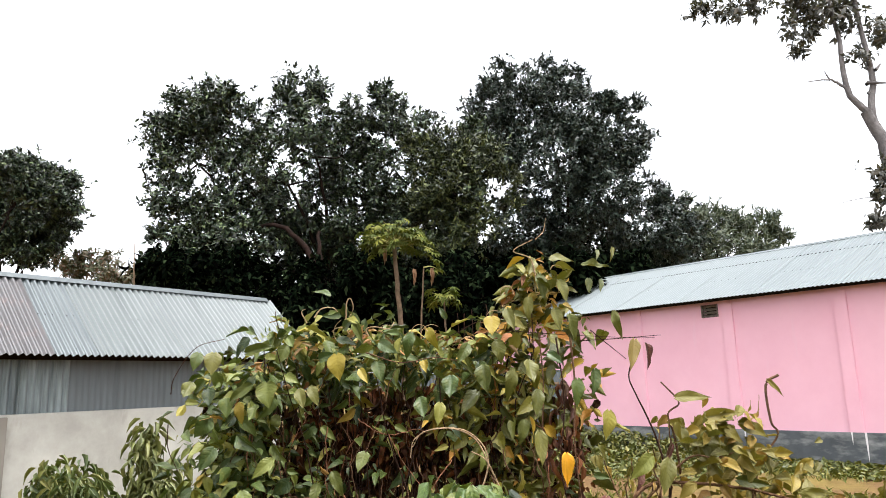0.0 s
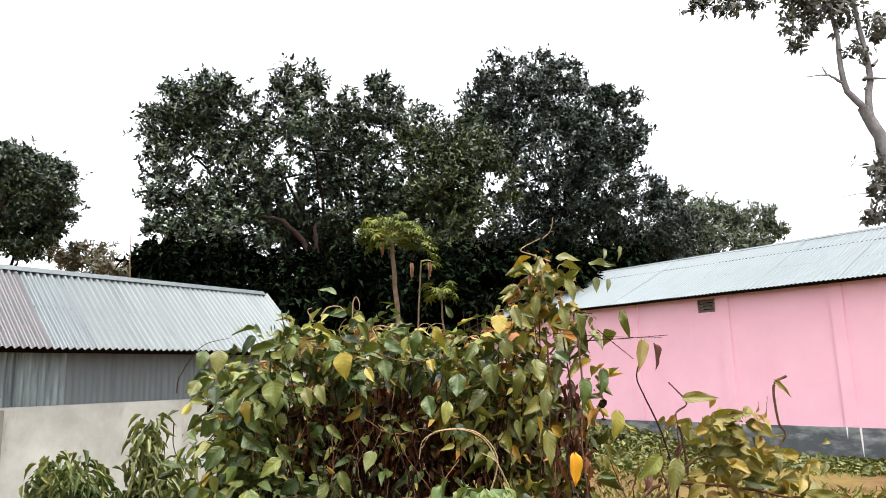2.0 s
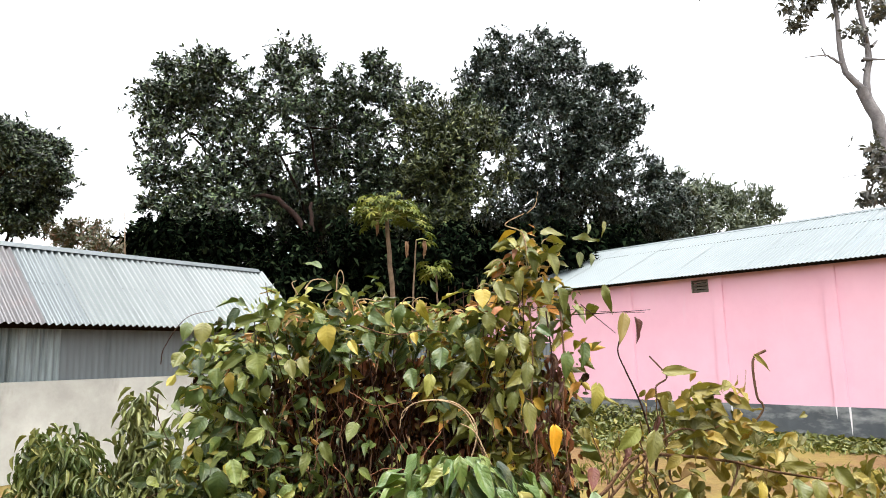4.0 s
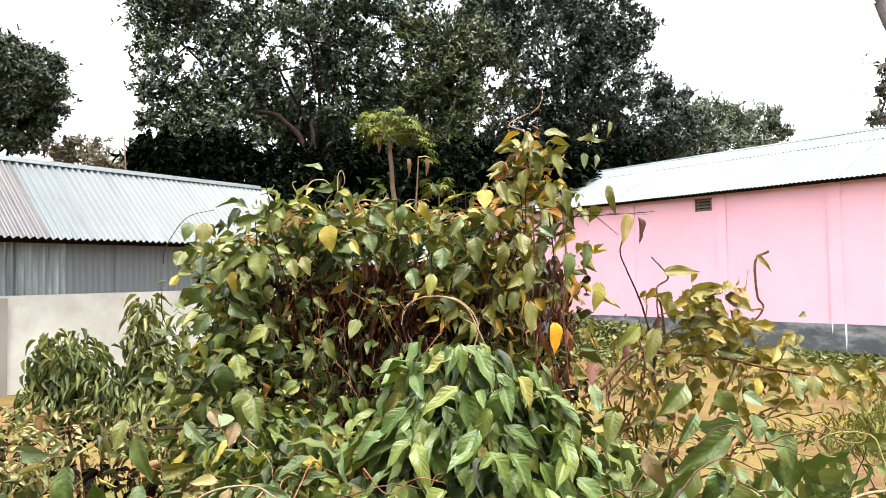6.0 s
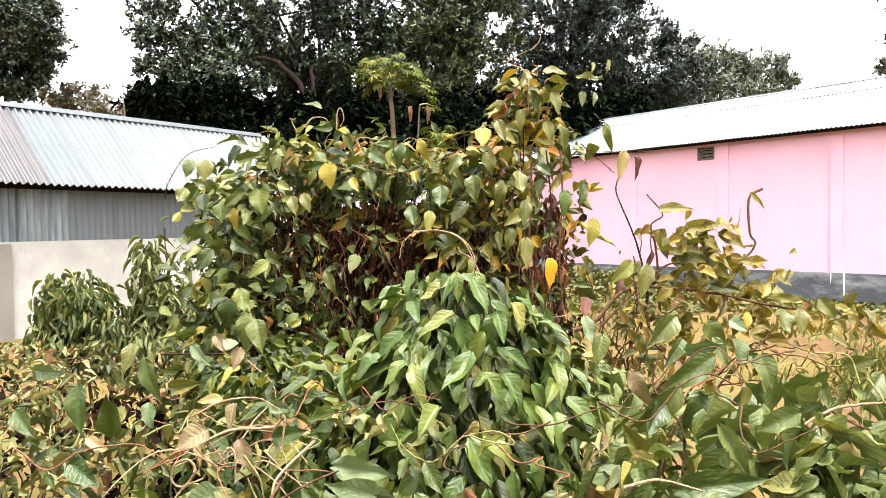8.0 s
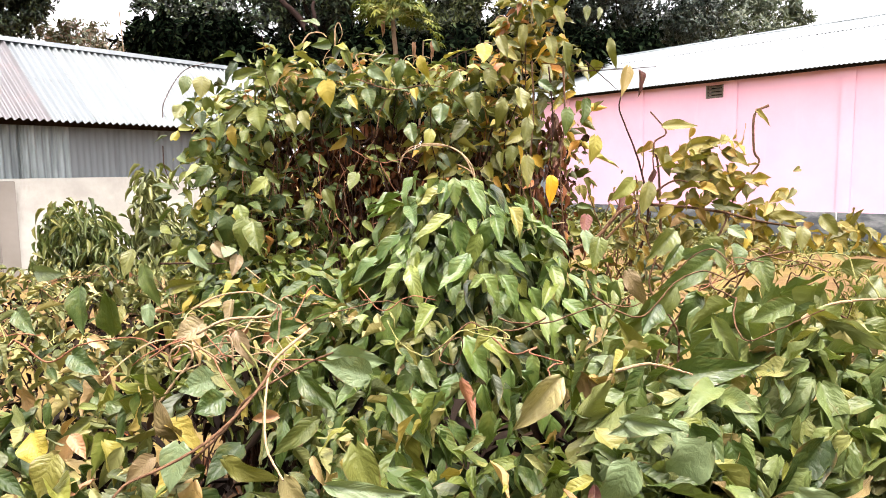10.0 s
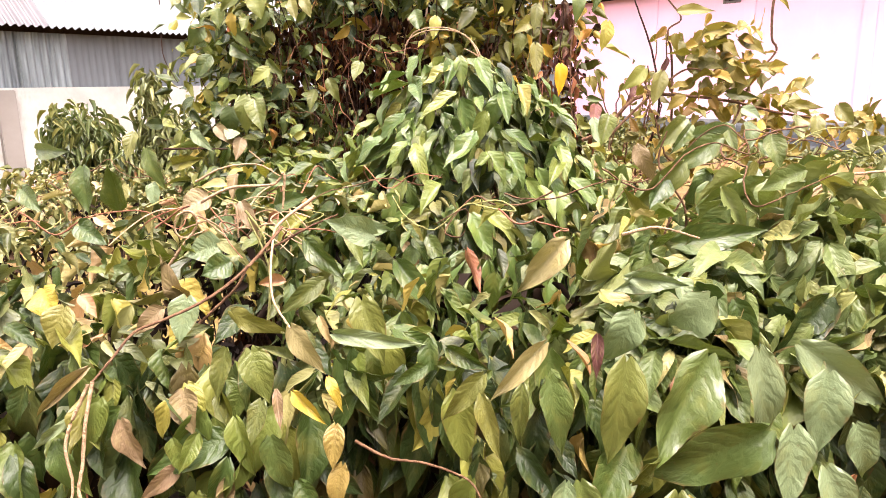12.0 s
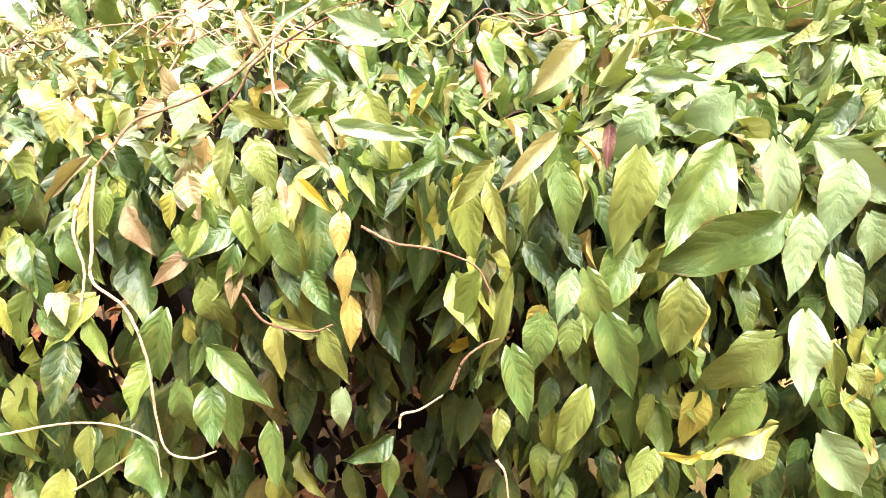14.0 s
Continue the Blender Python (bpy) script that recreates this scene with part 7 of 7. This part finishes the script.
bush_marks.vine([(-0.261, 2.380, 1.670), (-0.270, 2.380, 1.695), (-0.241, 2.380, 1.702), (-0.193, 2.380, 1.694), (-0.174, 2.380, 1.716)], 0.0030, M_TENDRIL)
bush_marks.vine([(-0.569, 2.380, 1.704), (-0.578, 2.380, 1.743), (-0.581, 2.380, 1.766)], 0.0020, M_TWIG)
bush_marks.vine([(0.018, 2.360, 1.663), (0.123, 2.360, 1.709), (0.190, 2.360, 1.679), (0.390, 2.360, 1.656), (0.609, 2.360, 1.639), (0.704, 2.360, 1.636)], 0.0015, M_TWIG)
bush_marks.vine([(-0.266, 2.330, 1.614), (-0.154, 2.330, 1.578), (-0.040, 2.330, 1.591), (0.035, 2.330, 1.578)], 0.0025, M_STEM)
bush_marks.vine([(-0.908, 2.330, 1.497), (-0.898, 2.330, 1.553), (-0.831, 2.330, 1.646), (-0.736, 2.330, 1.673)], 0.0020, M_TWIG)
bush_marks.vine([(-0.901, 2.300, 1.403), (-0.898, 2.300, 1.329), (-0.862, 2.300, 1.254)], 0.0020, M_TWIG)
bush_marks.vine([(0.314, 2.360, 1.667), (0.320, 2.360, 1.495), (0.307, 2.360, 1.305), (0.323, 2.360, 1.153)], 0.0030, M_STEM)
bush_marks.vine([(0.408, 2.300, 1.641), (0.414, 2.300, 1.473), (0.401, 2.300, 1.306), (0.415, 2.300, 1.084)], 0.0040, M_STEM)
bush_marks.vine([(0.366, 2.330, 1.644), (0.381, 2.330, 1.437), (0.358, 2.330, 1.230), (0.383, 2.330, 1.080)], 0.0030, M_TWIG)
mound_marks.vine([(0.046, 1.900, 1.149), (0.102, 1.900, 1.295), (0.057, 1.900, 1.372), (-0.028, 1.900, 1.386), (-0.089, 1.900, 1.362), (-0.103, 1.900, 1.313)], 0.0028, M_TENDRIL)
mound_marks.vine([(0.159, 1.850, 1.129), (0.144, 1.850, 1.190), (0.107, 1.850, 1.281), (0.071, 1.850, 1.356), (0.011, 1.850, 1.387), (-0.064, 1.850, 1.381), (-0.094, 1.850, 1.344)], 0.0030, M_TENDRIL)
mound_marks.vine([(0.152, 1.800, 1.120), (0.153, 1.800, 1.179), (0.120, 1.800, 1.253), (0.091, 1.800, 1.312), (0.055, 1.800, 1.334)], 0.0028, M_TENDRIL)
mound_marks.vine([(0.036, 1.450, 1.158), (0.072, 1.450, 1.187), (0.125, 1.450, 1.189), (0.166, 1.450, 1.183), (0.214, 1.450, 1.199), (0.273, 1.450, 1.208)], 0.0025, M_TENDRIL)
mound_marks.vine([(0.121, 1.450, 1.139), (0.129, 1.450, 1.186), (0.126, 1.450, 1.210)], 0.0030, M_TENDRIL)
hedge_marks.vine([(-0.201, 0.900, 1.067), (-0.214, 0.830, 1.046), (-0.232, 0.778, 1.028), (-0.255, 0.738, 1.015), (-0.285, 0.706, 1.006), (-0.312, 0.691, 0.997), (-0.325, 0.666, 0.979), (-0.336, 0.642, 0.963)], 0.0024, M_STEM)
hedge_marks.vine([(-0.336, 0.642, 0.963), (-0.341, 0.628, 0.924), (-0.343, 0.617, 0.886), (-0.344, 0.607, 0.854), (-0.312, 0.599, 0.827), (-0.295, 0.587, 0.776), (-0.293, 0.578, 0.712), (-0.286, 0.572, 0.672), (-0.259, 0.571, 0.663), (-0.233, 0.572, 0.672)], 0.0022, M_TENDRIL)
hedge_marks.vine([(-0.171, 0.980, 1.095), (-0.204, 0.916, 1.072), (-0.206, 0.873, 1.058), (-0.180, 0.754, 1.019), (-0.147, 0.695, 0.999)], 0.0024, M_TENDRIL)
hedge_marks.vine([(-0.465, 0.575, 0.688), (-0.393, 0.577, 0.702), (-0.339, 0.576, 0.701), (-0.301, 0.574, 0.681), (-0.296, 0.568, 0.640)], 0.0016, M_TENDRIL)
hedge_marks.vine([(-0.038, 0.576, 0.701), (-0.035, 0.578, 0.716), (-0.016, 0.579, 0.722), (0.007, 0.581, 0.738)], 0.0018, M_TENDRIL)
hedge_marks.vine([(0.063, 0.571, 0.664), (0.072, 0.569, 0.648), (0.076, 0.565, 0.617)], 0.0020, M_TENDRIL)
hedge_marks.vine([(-0.072, 0.623, 0.907), (-0.039, 0.618, 0.891), (-0.005, 0.617, 0.886), (0.039, 0.612, 0.870), (0.056, 0.603, 0.843)], 0.0018, M_STEM)
hedge_marks.vine([(0.016, 0.582, 0.745), (0.028, 0.586, 0.775), (0.045, 0.589, 0.791), (0.064, 0.590, 0.800)], 0.0020, M_STEM)
hedge_marks.vine([(-0.192, 0.603, 0.843), (-0.170, 0.595, 0.815), (-0.125, 0.592, 0.806), (-0.102, 0.594, 0.813)], 0.0018, M_STEM)
hedge_marks.vine([(-0.396, 0.566, 0.621), (-0.361, 0.569, 0.642), (-0.321, 0.572, 0.670)], 0.0016, M_GREENSTEM)
hedge_marks.vine([(-0.340, 0.640, 0.961), (-0.360, 0.623, 0.908), (-0.352, 0.610, 0.865), (-0.360, 0.597, 0.820)], 0.0022, M_TENDRIL)
hedge_marks.vine([(-0.392, 0.950, 0.999), (-0.399, 0.950, 1.036), (-0.392, 0.950, 1.076)], 0.0030, M_GREENSTEM)
hedge_marks.vine([(-0.382, 0.950, 0.998), (-0.357, 0.950, 1.030), (-0.332, 0.950, 1.062), (-0.340, 0.950, 1.080), (-0.359, 0.950, 1.074), (-0.364, 0.950, 1.054), (-0.352, 0.950, 1.043), (-0.320, 0.950, 1.054)], 0.0026, M_TENDRIL)
hedge_marks.vine([(-0.343, 1.000, 1.085), (-0.296, 1.000, 1.106), (-0.235, 1.000, 1.110), (-0.218, 1.000, 1.126), (-0.223, 1.000, 1.074)], 0.0030, M_TENDRIL)
hedge_marks.vine([(-0.385, 1.100, 1.102), (-0.338, 1.100, 1.124), (-0.284, 1.100, 1.128), (-0.248, 1.100, 1.109)], 0.0022, M_TENDRIL)
hedge_marks.vine([(-0.302, 0.980, 1.069), (-0.294, 0.980, 1.086), (-0.285, 0.980, 1.077), (-0.285, 0.980, 1.036)], 0.0026, M_TENDRIL)
hedge_marks.vine([(-0.272, 0.980, 1.076), (-0.251, 0.980, 1.043), (-0.245, 0.980, 1.014)], 0.0022, M_GREENSTEM)
hedge_marks.vine([(-0.319, 0.880, 0.937), (-0.263, 0.880, 0.989), (-0.236, 0.880, 1.026), (-0.167, 0.880, 1.067), (-0.122, 0.880, 1.087)], 0.0026, M_STEM)
hedge_marks.vine([(-0.640, 1.600, 1.112), (-0.567, 1.600, 1.112), (-0.491, 1.600, 1.110)], 0.0030, M_TWIG)
hedge_marks.vine([(0.248, 0.900, 1.052), (0.294, 0.900, 1.061), (0.350, 0.900, 1.046)], 0.0028, M_TENDRIL)
hedge_marks.vine([(0.499, 1.100, 0.978), (0.559, 1.100, 1.048), (0.630, 1.100, 1.095), (0.714, 1.100, 1.106), (0.740, 1.100, 1.100)], 0.0035, M_TENDRIL)
hedge_marks.vine([(0.630, 1.100, 1.095), (0.679, 1.100, 1.068), (0.742, 1.100, 1.049)], 0.0025, M_STEM)
hedge_marks.vine([(-0.414, 1.500, 1.115), (-0.360, 1.500, 1.064), (-0.350, 1.500, 1.014)], 0.0020, M_TENDRIL)
hedge_marks.vine([(-0.214, 0.850, 0.950), (-0.208, 0.850, 1.024), (-0.230, 0.850, 1.090)], 0.0022, M_GREENSTEM)
hedge_marks.vine([(0.438, 1.250, 0.888), (0.447, 1.250, 1.015), (0.394, 1.250, 1.100), (0.404, 1.250, 1.162)], 0.0030, M_STEM)
hedge_marks.vine([(0.396, 1.250, 0.888), (0.416, 1.250, 0.994), (0.456, 1.250, 1.067)], 0.0030, M_STEM)

sapling((-1.85, 3.8, -0.05), [(-1.96, 3.75, 1.03, 0.20, 0.22, 0.17), (-1.99, 3.75, 0.84, 0.20, 0.22, 0.2), (-1.75, 3.75, 0.82, 0.2, 0.2, 0.2)], 1700, "small sapling with drooping narrow green leaves", (M_SAPLING, M_SAPLING_ONE))
sapling((-1.5, 3.8, -0.05), [(-1.58, 3.75, 1.15, 0.10, 0.12, 0.24), (-1.48, 3.75, 0.95, 0.15, 0.16, 0.22), (-1.55, 3.7, 0.75, 0.22, 0.2, 0.2)], 1200, "thin upright sapling with pale narrow leaves", (M_SAPLING_PALE, M_SAPLING_PALE_ONE))


# ---- grass and weeds ----
def grass():
    n = 16000
    P = np.stack([rng.uniform(-4, 9, n), rng.uniform(4.6, 14, n), np.full(n, -0.02)], -1)
    dense = np.array([noise.noise((x * 0.7, y * 0.7, 3)) for x, y, z in P])
    P = P[dense > 0.08]
    tuft = np.concatenate([np.array([(*c, -0.02)]) + rng.normal(0, 1, (500, 3)) * [0.25, 0.25, 0] for c in ((4.1, 6.4), (4.7, 7.0), (3.6, 5.6))])
    tall = np.concatenate([np.ones(len(P)), np.full(len(tuft), 1.0)])
    P = np.concatenate([P, tuft])
    n = len(P)
    T = np.stack([rng.normal(0, 0.5, n), rng.normal(0, 0.5, n), np.ones(n)], -1)
    N = np.stack([rng.normal(0, 1, n), rng.normal(0, 1, n), np.full(n, 0.2)], -1)
    L = rng.uniform(0.04, 0.13, n) * tall
    ob = link_mesh("grass", spread_leaves("grass", LEAF_THIN, P, T, N, L, np.full(n, 0.005)), M_GRASS, None, "", "stuff")
    tagged(ob, "short yellow-green grass on the bare yard", "grass", "", "stuff")


def weeds():
    n = 9000
    t = rng.random(n) ** 0.8
    d = np.array([-math.sin(radians(40.5)), math.cos(radians(40.5))])
    off = rng.random(n) ** 1.6 * np.where(t > 0.3, 3.4, 1.5)
    x = 6.828 + d[0] * (t * 8 - 1.2) - d[1] * off - 0.08
    y = 11.734 + d[1] * (t * 8 - 1.2) + d[0] * off - 0.08
    lump = np.array([noise.noise((a * 1.4, b * 1.4, 0)) for a, b in zip(x, y)])
    h = np.clip(0.05 - off * 0.05 + 0.38 * np.clip((t - 0.38) * 3.5, 0, 1) * (1 - off * 0.4) + lump * 0.14, 0.015, 0.6)
    P = np.stack([x, y, rng.random(n) ** 0.7 * h], -1)
    T = np.stack([rng.normal(0, 0.7, n), rng.normal(0, 0.7, n), rng.normal(0, 0.4, n)], -1)
    N = np.stack([rng.normal(0, 0.5, n), rng.normal(0, 0.5, n), np.ones(n)], -1)
    L = rng.uniform(0.05, 0.14, n)
    ob = link_mesh("weeds", spread_leaves("weeds", LEAF_LOW, P, T, N, L, L * 0.6), M_WEED, None, "", "stuff")
    tagged(ob, "leafy green weeds along the foot of the wall", "weeds", "", "stuff")


grass()
weeds()
